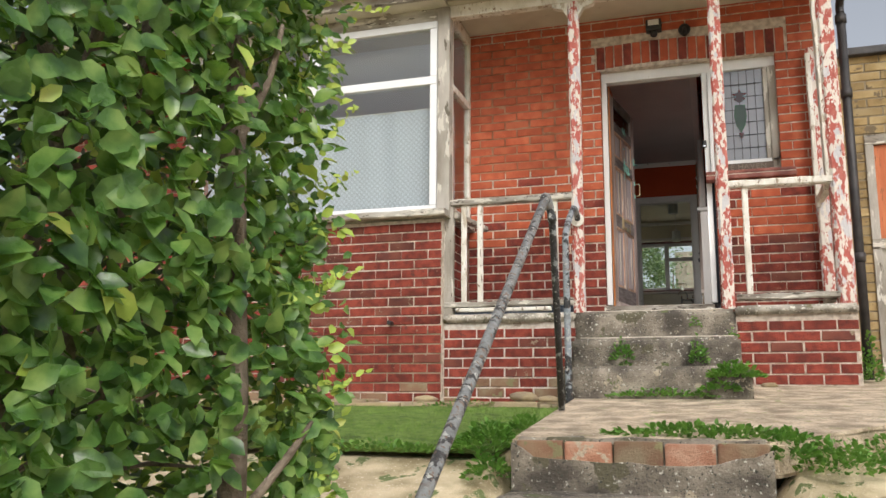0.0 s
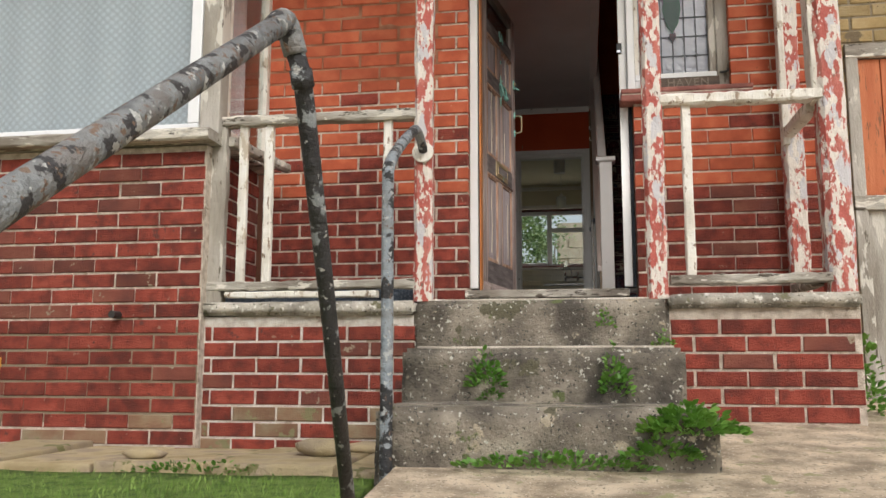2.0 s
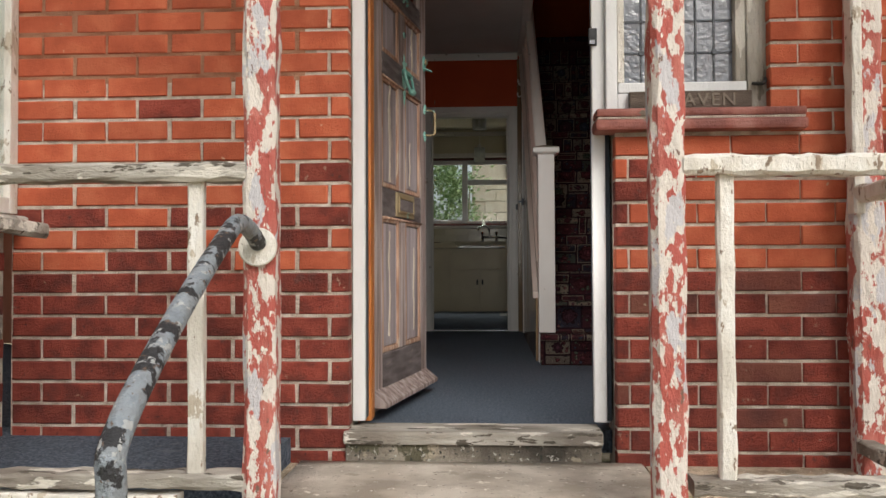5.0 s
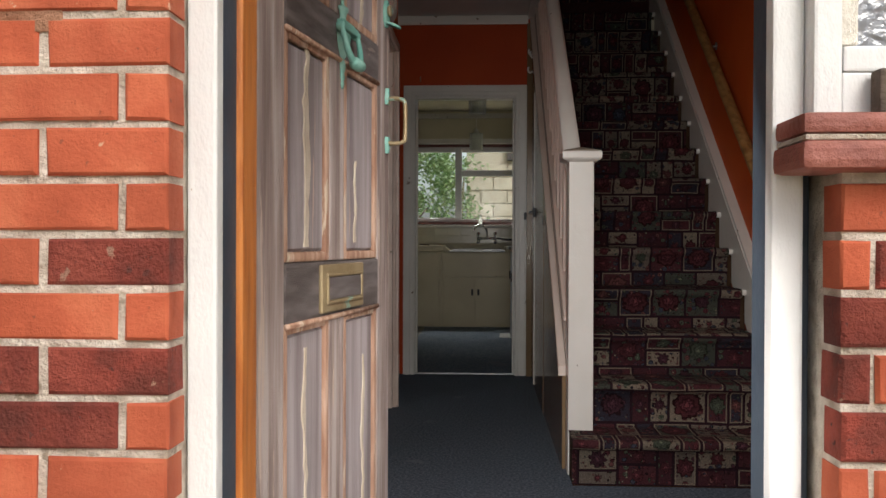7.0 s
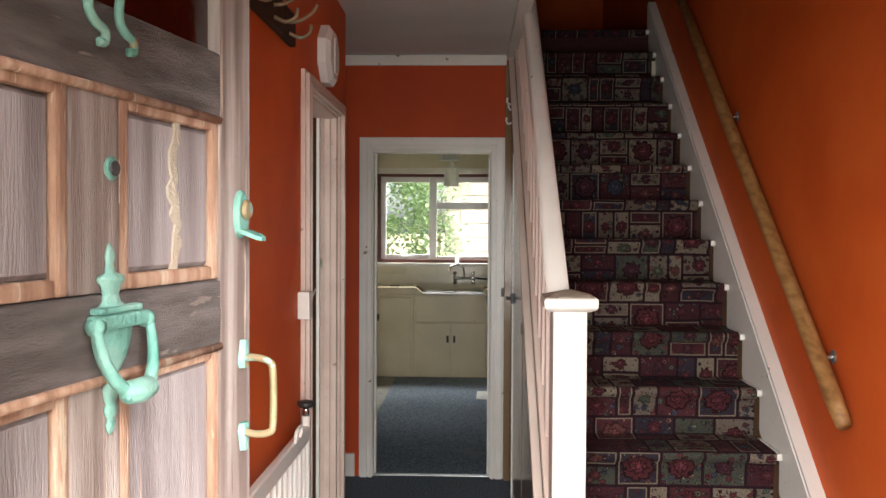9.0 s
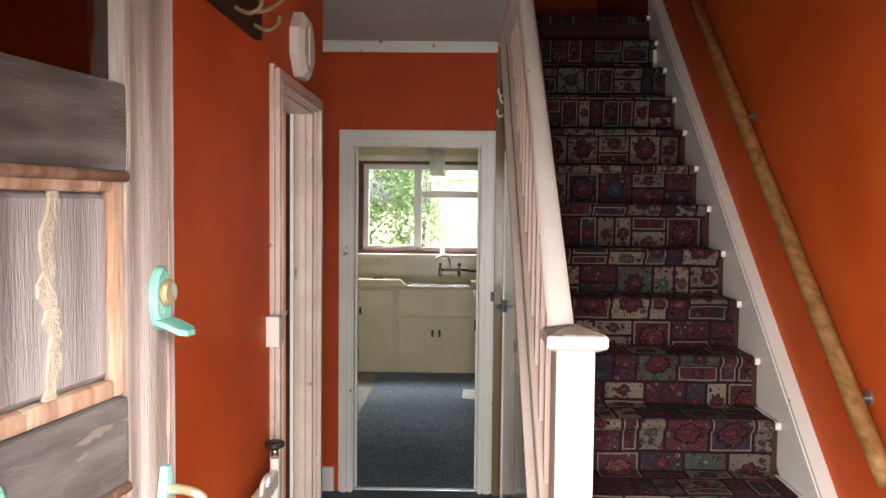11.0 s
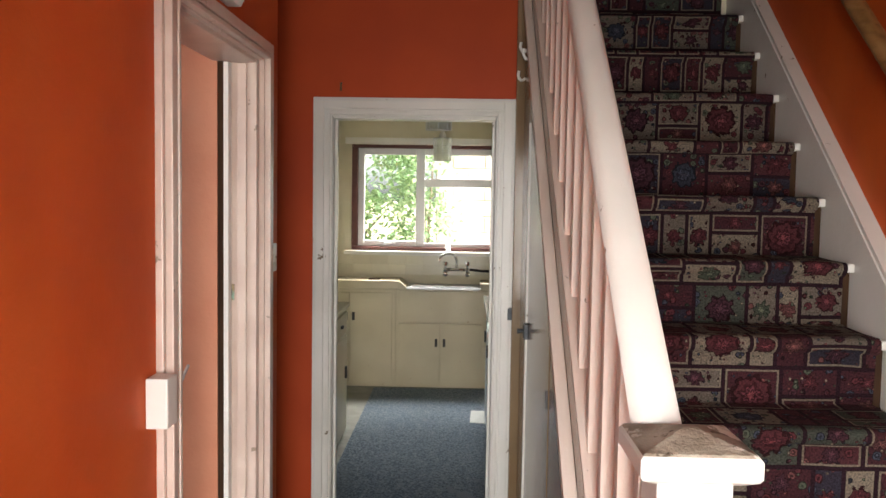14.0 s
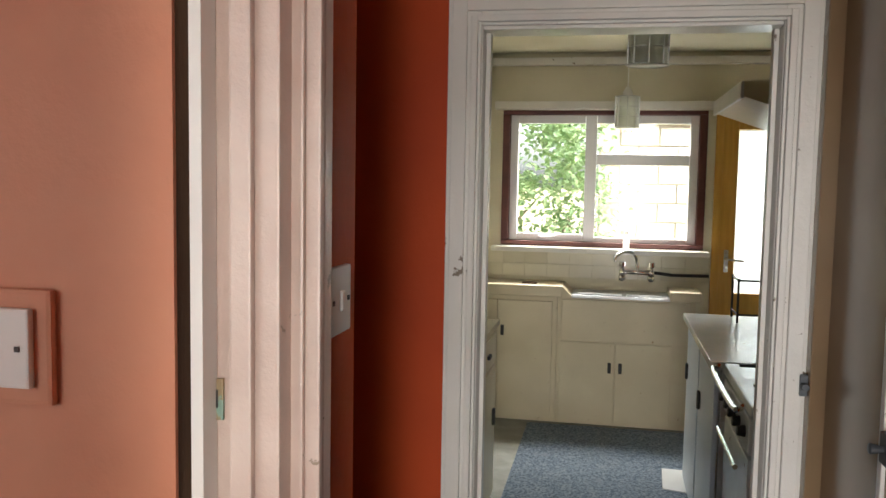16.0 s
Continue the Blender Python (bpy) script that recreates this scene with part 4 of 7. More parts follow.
# ---- front door frame, side light and sign ----
door_frame = thing("door_frame", (-0.45, 7.72, 0), "white painted front door frame with chipped edges", "door frame", kind="structure")
part("jamb", boxes((-0.868, -0.824, 7.72, 7.752, 0.04, 2.03), bevel=0.005), FRAME_WHITE, door_frame)
part("jamb", boxes((-0.034, 0.010, 7.72, 7.752, 0.04, 2.03), bevel=0.005), FRAME_WHITE, door_frame)
part("head", boxes((-0.869, 0.56, 7.715, 7.80, 1.985, 2.075), bevel=0.005), FRAME_WHITE, door_frame)
part("weather_seal", boxes((-0.868, -0.827, 7.753, 7.828, 0.04, 1.98), bevel=0.003), DRAUGHT, door_frame, "dark rubber draught strip")
part("weather_seal", boxes((-0.028, 0.030, 7.753, 7.828, 0.04, 1.98), bevel=0.003), DRAUGHT, door_frame, "dark rubber draught strip")
part("inner_jamb", boxes((-0.895, -0.818, 7.832, 7.915, 0.02, 2.0), bevel=0.006), ORANGE_WOOD, door_frame, "orange varnished inner jamb")
part("inner_jamb", boxes((0.0, 0.044, 7.832, 7.90, 0.02, 2.0), bevel=0.006), FRAME_WHITE, door_frame)
part("threshold", boxes((-0.885, -0.015, 7.625, 7.80, -0.022, 0.022), bevel=0.008), GREY_TIMBER, door_frame, "worn grey timber threshold")
part("threshold_bed", boxes((-0.88, -0.02, 7.640, 7.80, -0.10, -0.0225), bevel=0.004), CONCRETE, door_frame, "concrete bed under the threshold")
latch = part("latch_keep", boxes((-0.046, -0.016, 7.706, 7.72, 1.335, 1.395), bevel=0.004), BLACK, door_frame, "black latch keep")
part("bolt", boxes((-0.042, -0.024, 7.70, 7.708, 1.338, 1.352)), CHROME, latch)

side_light = thing("window_1", (0.27, 7.73, 1.1), "leaded stained-glass side light in a worn cream frame", "window", kind="structure")
part("frame", boxes((0.011, 0.05, 7.69, 7.78, 1.10, 1.984), bevel=0.005), FRAME_WHITE, side_light)
part("frame", boxes((0.485, 0.55, 7.69, 7.78, 1.10, 1.984), bevel=0.005), GREY_TIMBER_UP, side_light, "bare weathered window jamb")
part("frame", boxes((0.052, 0.483, 7.692, 7.778, 1.165, 1.20), bevel=0.004), FRAME_WHITE, side_light)
part("apron", boxes((0.051, 0.484, 7.694, 7.776, 1.0985, 1.164), bevel=0.003), FRAME_WHITE, side_light)
part("casing", boxes((0.448, 0.483, 7.70, 7.77, 1.202, 1.98), bevel=0.004), GREY_TIMBER_UP, side_light)
part("casing", boxes((0.052, 0.075, 7.70, 7.77, 1.202, 1.98), bevel=0.004), WHITE_PEEL, side_light)
part("pane", boxes((0.076, 0.447, 7.738, 7.744, 1.202, 1.98)), LEADED, side_light, "rippled pale glass")
for x in (0.138, 0.20, 0.262, 0.324, 0.386):
    part("lead_came", boxes((x - 0.003, x + 0.003, 7.732, 7.737, 1.202, 1.98)), LEAD, side_light)
for z in (1.31, 1.42, 1.53, 1.64, 1.75, 1.86):
    part("lead_came", boxes((0.076, 0.447, 7.7325, 7.7365, z - 0.003, z + 0.003)), LEAD, side_light)
for x, z in ((0.138, 1.31), (0.386, 1.31), (0.138, 1.86), (0.386, 1.86)):
    part("lead_boss", disc((x, 7.7365, z), (0, -1, 0), 0.010, 0.008, 12, 0.002), LEAD, side_light)


def flat_shape(points, y, depth):
    bm = bmesh.new()
    a = [bm.verts.new((x, y, z)) for x, z in points]
    b = [bm.verts.new((x, y + depth, z)) for x, z in points]
    bm.faces.new(a)
    bm.faces.new(b[::-1])
    n = len(points)
    for i in range(n):
        bm.faces.new((a[i], a[(i + 1) % n], b[(i + 1) % n], b[i]))
    return bm


tulip = [(0.262, 1.44), (0.228, 1.50), (0.212, 1.58), (0.222, 1.68), (0.302, 1.68), (0.312, 1.58), (0.296, 1.50)]
part("tulip_glass", flat_shape(tulip, 7.729, 0.004), GREEN_GLASS, side_light, "green stained-glass flower body")
heart = [(0.262, 1.385), (0.244, 1.42), (0.246, 1.44), (0.278, 1.44), (0.280, 1.42)]
part("heart_glass", flat_shape(heart, 7.727, 0.004), RED_GLASS, side_light, "dark red stained-glass heart")
bloom = [(0.262, 1.70), (0.215, 1.73), (0.235, 1.755), (0.20, 1.78), (0.245, 1.785), (0.262, 1.82), (0.279, 1.785), (0.324, 1.78), (0.289, 1.755), (0.309, 1.73)]
part("bloom_glass", flat_shape(bloom, 7.729, 0.004), RED_GLASS, side_light, "dark red stained-glass bloom")
part("sill", boxes((-0.036, 0.655, 7.600, 7.72, 1.024, 1.062), bevel=0.012), SILL_RED, side_light, "red painted tile sill with a rounded nose")
part("sill_mortar", boxes((-0.028, 0.648, 7.612, 7.72, 1.0625, 1.070), bevel=0.002), MORTAR, side_light)
part("sill", boxes((-0.032, 0.652, 7.608, 7.72, 1.0705, 1.098), bevel=0.009), SILL_RED, side_light, "red painted tile sill")
part("window_catch", tube(arc([(0.50, 7.688, 1.19), (0.52, 7.672, 1.185), (0.535, 7.67, 1.19), (0.54, 7.68, 1.205)]), 0.006, 8), BLACK, side_light)

name_sign = thing("house_name_sign", (0.27, 7.66, 1.10), "dark carved wooden house name sign on the side light sill", "sign")
part("board", boxes((0.085, 0.49, 7.658, 7.688, 1.102, 1.163), bevel=0.004), SIGN_BROWN, name_sign)


def letters(text, size, x, y, z, material, parent, depth=0.004):
    """One raised letter after another, each a part of its own."""
    for ch in text:
        if ch == " ":
            x += size * 0.36
            continue
        cu = bpy.data.curves.new("letter", "FONT")
        cu.body, cu.size, cu.extrude = ch, size, depth / 2
        tmp = bpy.data.objects.new("letter_source", cu)
        scene.collection.objects.link(tmp)
        me = bpy.data.meshes.new_from_object(tmp.evaluated_get(bpy.context.evaluated_depsgraph_get()))
        bpy.data.objects.remove(tmp)
        wide = max(v.co.x for v in me.vertices)
        me.transform(Matrix.Translation((x, y, z)) @ Matrix.Rotation(radians(90), 4, "X"))
        me.materials.append(material)
        ob = new("letter", me)
        ob.parent = parent
        ob.matrix_parent_inverse = base_of(parent).inverted()
        x += wide + size * 0.10


letters("E HAVEN", 0.062, 0.158, 7.656, 1.111, LETTER, name_sign)


# ---- front door leaf, standing open ----
def make_front_door():
    door = thing("door_1", (-0.853, 7.925, 0), "weathered brown panelled front door standing open", "door", kind="structure")
    W, T = 0.815, 0.045
    local = Matrix.Translation((-0.853, 7.925, 0)) @ Matrix.Rotation(radians(90 - 10.0), 4, "Z")

    def put(name, bm, material, parent=door, label="", smooth=False):
        bmesh.ops.transform(bm, matrix=local, verts=list(bm.verts))
        return part(name, bm, material, parent, label, smooth)

    # u runs from the hinge, y = -T/2 is the weather face
    f = -T / 2
    L, R = 0.139, 0.715
    put("stile", boxes((0.0, L, f, -f, 0.03, 1.975), bevel=0.004), DOOR_WOOD)
    put("stile", boxes((R, W, f, -f, 0.03, 1.975), bevel=0.004), DOOR_WOOD)
    for z0, z1 in ((0.03, 0.24), (0.775, 0.890), (1.333, 1.425), (1.657, 1.749), (1.90, 1.975)):
        put("rail", boxes((L + 0.001, R - 0.001, f - 0.003, -f, z0, z1), bevel=0.007), DOOR_RAIL, label="dark weathered door rail")
    # a small ovolo under each rail throws water off the panel below
    for z in (0.775, 1.333, 1.657):
        put("rail_bead", tube([(L + 0.004, f - 0.001, z - 0.004), (R - 0.004, f - 0.001, z - 0.004)], 0.006, 8), DOOR_MOULD, label="stripped reddish bead", smooth=True)
    for z0, z1 in ((0.241, 0.774), (0.891, 1.332), (1.426, 1.656)):
        put("muntin", boxes((0.378, 0.468, f, -f, z0, z1), bevel=0.005), DOOR_WOOD)
        for a, b in ((L + 0.001, 0.377), (0.469, R - 0.001)):
            put("panel", boxes((a, b, f + 0.018, -f - 0.012, z0, z1)), DOOR_WOOD)
            raised = boxes((a + 0.0205, b - 0.0205, f + 0.008, f + 0.02, z0 + 0.0205, z1 - 0.0205))
            bmesh.ops.bevel(raised, geom=[e for e in raised.edges if all(v.co.y < f + 0.010 for v in e.verts)], offset=0.006, segments=1, affect="EDGES")
            put("raised_field", raised, DOOR_PANEL, label="weathered grey-brown door panel field")
            m = 0.020
            for r in ((a, a + m, z0, z1), (b - m, b, z0, z1), (a + m, b - m, z0, z0 + m), (a + m, b - m, z1 - m, z1)):
                put("moulding", boxes((r[0], r[1], f + 0.001, f + 0.016, r[2], r[3]), bevel=0.006), DOOR_MOULD, label="stripped reddish panel moulding")
    put("glazing", boxes((L + 0.001, R - 0.001, -0.004, 0.004, 1.750, 1.899)), RED_GLASS, label="dark red glass top light")
    for u, z0, z1, w in ((0.255, 0.30, 0.72, 0.011), (0.262, 0.92, 1.318, 0.016), (0.56, 0.93, 1.12, 0.008), (0.60, 1.432, 1.648, 0.013), (0.62, 0.30, 0.66, 0.009)):
        n = 18
        left = [(u - w * (0.25 + 0.9 * rng.random()) + 0.005 * math.sin(k * 0.55 + u * 40), z0 + (z1 - z0) * k / n) for k in range(n + 1)]
        right = [(u + w * (0.2 + 0.8 * rng.random()) + 0.005 * math.sin(k * 0.55 + u * 40), z0 + (z1 - z0) * k / n) for k in range(n + 1)]
        put("filler_streak", flat_shape(left + right[::-1], f + 0.0050, 0.004), FILLER, label="rough cream filler run along a split")
    weather = bmesh.new()
    loft(weather, [[(u, f, 0.05), (u, f - 0.055, 0.05), (u, f - 0.055, 0.065), (u, f, 0.11)] for u in (0.01, W - 0.01)])
    put("weatherboard", weather, DOOR_WOOD, label="sloped timber weatherboard")
    # letter plate
    plate = put("letter_plate", boxes((0.305, 0.571, f - 0.012, f - 0.002, 0.783, 0.884), bevel=0.005), BRASS, label="tarnished brass letter plate")
    for r in ((0.325, 0.551, 0.858, 0.866), (0.325, 0.551, 0.801, 0.809), (0.325, 0.333, 0.809, 0.858), (0.543, 0.551, 0.809, 0.858)):
        put("rim", boxes((r[0], r[1], f - 0.017, f - 0.012, r[2], r[3]), bevel=0.002), BRASS, plate)
    put("flap", boxes((0.334, 0.542, f - 0.0145, f - 0.012, 0.810, 0.857), bevel=0.001), DOOR_RAIL, plate)
    # knocker: a finial, a hinge bar with two lugs, an urn-shaped back, the drop ring and a tail
    kx = 0.443

    def turned(rows, flat=0.55, lift=0.0):
        """A turned outline, flattened against the door."""
        bm2 = bmesh.new()
        loft(bm2, [[(kx + w * math.cos(q * math.pi / 8), f - 0.002 - lift - w * flat * math.sin(q * math.pi / 8), z) for q in range(9)] for z, w in rows])
        return bm2

    urn = ((1.330, 0.009), (1.338, 0.016), (1.350, 0.026), (1.366, 0.033), (1.384, 0.037), (1.392, 0.037))
    knocker = put("door_knocker", turned(urn, 0.45), VERDIGRIS, label="verdigris urn-shaped brass door knocker", smooth=True)
    put("finial", turned(((1.408, 0.030), (1.416, 0.017), (1.424, 0.014), (1.434, 0.018), (1.440, 0.024), (1.445, 0.023), (1.449, 0.010), (1.458, 0.008), (1.468, 0.009), (1.474, 0.007), (1.482, 0.002))), VERDIGRIS, knocker, smooth=True)
    put("hinge_bar", boxes((kx - 0.046, kx + 0.046, f - 0.026, f - 0.004, 1.388, 1.404), bevel=0.004), VERDIGRIS, knocker)
    put("hinge_ledge", boxes((kx - 0.040, kx + 0.040, f - 0.020, f - 0.004, 1.4045, 1.412), bevel=0.003), VERDIGRIS, knocker)
    for side in (-1, 1):
        put("lug", tube([(kx + side * 0.043, f - 0.018, 1.393), (kx + side * 0.054, f - 0.018, 1.393)], 0.010, 12), VERDIGRIS, knocker, smooth=True)
    ring_pts = arc([(kx - 0.050, f - 0.020, 1.396), (kx - 0.049, f - 0.026, 1.366), (kx - 0.039, f - 0.032, 1.338), (kx - 0.020, f - 0.037, 1.320), (kx, f - 0.039, 1.315), (kx + 0.020, f - 0.037, 1.320), (kx + 0.039, f - 0.032, 1.338), (kx + 0.049, f - 0.026, 1.366), (kx + 0.050, f - 0.020, 1.396)], 4)
    put("ring", tube(ring_pts, 0.006, 10, [0.0048 + 0.0032 * math.sin(math.pi * k / (len(ring_pts) - 1)) for k in range(len(ring_pts))]), VERDIGRIS, knocker, smooth=True)
    put("striker", tube([(kx - 0.026, f - 0.036, 1.322), (kx - 0.020, f - 0.038, 1.319), (kx, f - 0.039, 1.317), (kx + 0.020, f - 0.038, 1.319), (kx + 0.026, f - 0.036, 1.322)], 0.013, 14, [0.007, 0.013, 0.014, 0.013, 0.007]), VERDIGRIS, knocker, smooth=True)
    put("tail", turned(((1.266, 0.002), (1.272, 0.007), (1.278, 0.009), (1.284, 0.006), (1.289, 0.010), (1.296, 0.012), (1.302, 0.008), (1.307, 0.012), (1.318, 0.014), (1.329, 0.010))), VERDIGRIS, knocker, smooth=True)
    # spyhole, cylinder lock and pull handle
    spy = put("spyhole", disc((kx + 0.004, f, 1.566), (0, -1, 0), 0.014, 0.006, 20, 0.003), VERDIGRIS, label="small round spyhole")
    put("lens", disc((kx + 0.004, f - 0.006, 1.566), (0, -1, 0), 0.009, 0.003, 16, 0.001), LEAD, spy)
    lu = 0.776
    oval = bmesh.new()
    ring = [(lu + 0.020 * math.cos(k * math.tau / 20), 1.520 + 0.036 * math.sin(k * math.tau / 20)) for k in range(20)]
    loft(oval, [[(u, f, z) for u, z in ring], [(u, f - 0.005, z) for u, z in ring], [(lu + (u - lu) * 0.8, f - 0.008, 1.520 + (z - 1.520) * 0.88) for u, z in ring]])
    lock_plate = put("escutcheon", oval, VERDIGRIS, label="rounded verdigris lock plate")
    put("cylinder_lock", disc((lu, f - 0.008, 1.527), (0, -1, 0), 0.015, 0.009, 20, 0.003), BRASS, lock_plate, label="brown tarnished cylinder lock")
    lip = bmesh.new()
    loft(lip, [[(lu - w, f - d, z), (lu + w, f - d, z), (lu + w, f - d, z + 0.006), (lu - w, f - d, z + 0.006)] for d, w, z in ((0.006, 0.016, 1.492), (0.020, 0.018, 1.488), (0.034, 0.016, 1.482), (0.040, 0.008, 1.480))])
    put("thumb_pull", lip, VERDIGRIS, lock_plate)
    pu = 0.783
    handle = put("pull_handle", tube(arc([(pu, f, 1.300), (pu, f - 0.022, 1.303), (pu, f - 0.046, 1.297), (pu, f - 0.052, 1.280), (pu, f - 0.052, 1.205), (pu, f - 0.046, 1.190), (pu, f - 0.022, 1.186), (pu, f, 1.190)]), 0.0058, 10), BRASS, label="worn cream and brass pull handle", smooth=True)
    for z, way in ((1.303, 1), (1.187, -1)):
        rose = bmesh.new()
        loft(rose, [[(pu - w, f - 0.001, z + way * h), (pu - w * 0.6, f - 0.009, z + way * h), (pu + w * 0.6, f - 0.009, z + way * h), (pu + w, f - 0.001, z + way * h)] for h, w in ((-0.016, 0.010), (-0.004, 0.013), (0.010, 0.010), (0.026, 0.006))])
        put("rose", rose, VERDIGRIS, handle)
    # scrolled number bracket on the rail above
    for u0 in (kx - 0.028, kx + 0.028):
        numeral = put("numeral", tube(arc([(u0 - 0.012, f - 0.007, 1.760), (u0 - 0.016, f - 0.008, 1.735), (u0 - 0.004, f - 0.008, 1.722), (u0 + 0.012, f - 0.008, 1.716), (u0 + 0.014, f - 0.007, 1.704), (u0 + 0.004, f - 0.007, 1.702)]), 0.0055, 8), VERDIGRIS, label="verdigris numeral fixed to the rail", smooth=True)
    put("keep", boxes((W - 0.03, W + 0.012, -0.01, 0.02, 1.22, 1.27), bevel=0.003), CHROME, label="steel latch on the door edge")


make_front_door()


# ---- porch woodwork ----
def porch_post(x, y, z0, z1, w, material, label, lean=0.0):
    post = thing("porch_post", (x, y, z0), label, "post")
    part("shaft", timber((x, y, z0), (x + lean, y, z1), w, w, 0.004, 26, (0, 1, 0)), material, post)
    part("bracket", flat_shape([(x + lean - w / 2 - 0.13, z1), (x + lean - w / 2 - 0.12, z1 - 0.03), (x + lean - w / 2 - 0.04, z1 - 0.05), (x + lean - w / 2, z1 - 0.12), (x + lean - w / 2, z1)], y - 0.03, 0.06), WHITE_PEEL, post, "cream curved bracket")
    part("bracket", flat_shape([(x + lean + w / 2 + 0.13, z1), (x + lean + w / 2 + 0.12, z1 - 0.03), (x + lean + w / 2 + 0.04, z1 - 0.05), (x + lean + w / 2, z1 - 0.12), (x + lean + w / 2, z1)], y - 0.03, 0.06), WHITE_PEEL, post, "cream curved bracket")
    return post


porch_post(-1.000, 7.045, -0.085, 2.44, 0.088, POST_PEEL, "flaking red and white timber porch post with a rail collar")
porch_post(0.078, 7.045, -0.085, 2.44, 0.088, POST_PEEL, "flaking red and white timber porch post beside the steps")
corner_post = thing("porch_corner_post", (0.83, 7.07, -0.12), "thick flaking pink and white corner porch post", "post")
part("shaft", timber((0.868, 7.065, -0.12), (0.848, 7.065, 2.44), 0.115, 0.13, 0.005, 28, (0, 1, 0)), POST_PEEL, corner_post)
part("cheek", timber((0.798, 7.07, 0.80), (0.783, 7.07, 2.30), 0.028, 0.10, 0.003, 20, (0, 1, 0)), WHITE_PEEL, corner_post, "white board on the post's inner face")
half_post = thing("porch_half_post", (0.805, 7.60, -0.09), "flaking half post fixed to the porch wall", "post")
part("shaft", timber((0.828, 7.60, -0.09), (0.823, 7.60, 2.05), 0.10, 0.085, 0.004, 24, (0, 1, 0)), POST_PEEL, half_post)
part("facing", timber((0.785, 7.57, 0.74), (0.780, 7.57, 2.0), 0.035, 0.06, 0.003, 12, (0, 1, 0)), WHITE_PEEL, half_post)


def railing(name, x0, x1, uprights, label, material):
    r = thing(name, ((x0 + x1) / 2, 7.04, -0.06), label, "railing")
    part("top_rail", timber((x0, 7.04, 0.836), (x1, 7.04, 0.832), 0.075, 0.052, 0.004, 22), material, r)
    part("bottom_rail", timber((x0 + 0.02, 7.05, 0.0), (x1, 7.05, 0.003), 0.085, 0.042, 0.004, 22), GREY_TIMBER, r)
    for x in uprights:
        part("baluster", timber((x, 7.045, 0.018), (x, 7.045, 0.812), 0.044, 0.034, 0.002, 10, (0, 1, 0)), WHITE_PEEL, r)
    return r


left_rail = railing("porch_railing", -2.10, -1.035, (-1.922, -1.788, -1.180), "peeling white porch railing with three balusters", GREY_TIMBER)
part("corner_upright", timber((-2.052, 7.05, -0.08), (-2.052, 7.05, 0.81), 0.085, 0.07, 0.004, 16, (0, 1, 0)), GREY_TIMBER_UP, left_rail, "bare grey corner upright")
part("packing_board", timber((-1.98, 7.03, -0.042), (-1.22, 7.03, -0.046), 0.06, 0.030, 0.002, 10), WHITE_PEEL, left_rail, "loose cream board under the bottom rail")
part("end_bracket", timber((-2.0, 7.05, 0.74), (-1.86, 7.5, 0.70), 0.05, 0.05, 0.003, 6), GREY_TIMBER, left_rail)
right_rail = railing("porch_railing", 0.115, 0.82, (0.229,), "peeling cream porch railing beside the corner post", WHITE_PEEL)
part("side_rail", timber((0.80, 7.10, 0.80), (0.80, 7.56, 0.80), 0.06, 0.055, 0.003, 8), WHITE_PEEL, right_rail)
part("side_bottom_rail", timber((0.80, 7.10, 0.0), (0.80, 7.56, 0.0), 0.06, 0.045, 0.003, 8), GREY_TIMBER, right_rail)
tagged(worn_block("coping_left", -2.09, -1.03, 6.97, 7.15, -0.148, -0.082, COPING_STONE, amp=0.006), "lichen-spotted stone coping on the dwarf wall", "coping", "", "structure")
tagged(worn_block("coping_right", 0.12, 0.925, 6.97, 7.15, -0.128, -0.066, COPING_STONE, amp=0.006), "lichen-spotted stone coping on the dwarf wall", "coping", "", "structure")

# porch roof: soffit, front beam, gutter, tiles
structure("porch_soffit", boxes((-2.04, 1.05, 6.93, 7.65, 2.545, 2.57)), SOFFIT, "cream painted porch soffit boards", "soffit")
structure("porch_beam", boxes((-2.06, 0.98, 7.0, 7.09, 2.44, 2.544), bevel=0.006), WHITE_PEEL, "peeling cream porch beam", "beam")
structure("bay_soffit", boxes((-4.62, -2.045, 6.80, 7.66, 2.53, 2.56)), SOFFIT, "painted soffit over the bay window", "soffit")
structure("fascia", boxes((-7.2, 1.08, 6.76, 6.80, 2.52, 2.66), bevel=0.004), GREY_TIMBER, "weathered timber eaves fascia", "fascia")
gutter = bmesh.new()
loft(gutter, [[(x, 6.70 + 0.055 * math.cos(a), 2.64 + 0.055 * math.sin(a)) for a in [math.pi + k * math.pi / 8 for k in range(9)]] + [(x, 6.70 + 0.049 * math.cos(a), 2.64 + 0.049 * math.sin(a)) for a in [math.tau - k * math.pi / 8 for k in range(9)]] for x in (-7.2, 1.12)])
structure("gutter", gutter, GREY_TIMBER, "grey half-round eaves gutter", "gutter")
roof = thing("porch_roof", (-3, 7.2, 2.66), "red clay tiled lean-to porch roof", "roof", kind="structure")
part("roof_deck", (lambda bm: (loft(bm, [[(x, 6.72, 2.66), (x, 7.66, 3.06), (x, 7.66, 3.00), (x, 6.72, 2.60)] for x in (-7.2, 1.1)]), bm)[1])(bmesh.new()), ROOF_TILE, roof)
tile_rows = []
for row in range(5):
    y = 6.68 + row * 0.19
    z = 2.70 + row * 0.081
    for k in range(30):
        x = -5.0 + 0.205 * k + (0.1 if row % 2 else 0)
        if x > 0.9:
            continue
        tile_rows.append((x, y, z))
tile_me = bpy.data.meshes.new("roof_tile")
bm = boxes((0.003, 0.199, 0, 0.25, -0.012, 0.0), bevel=0.003)
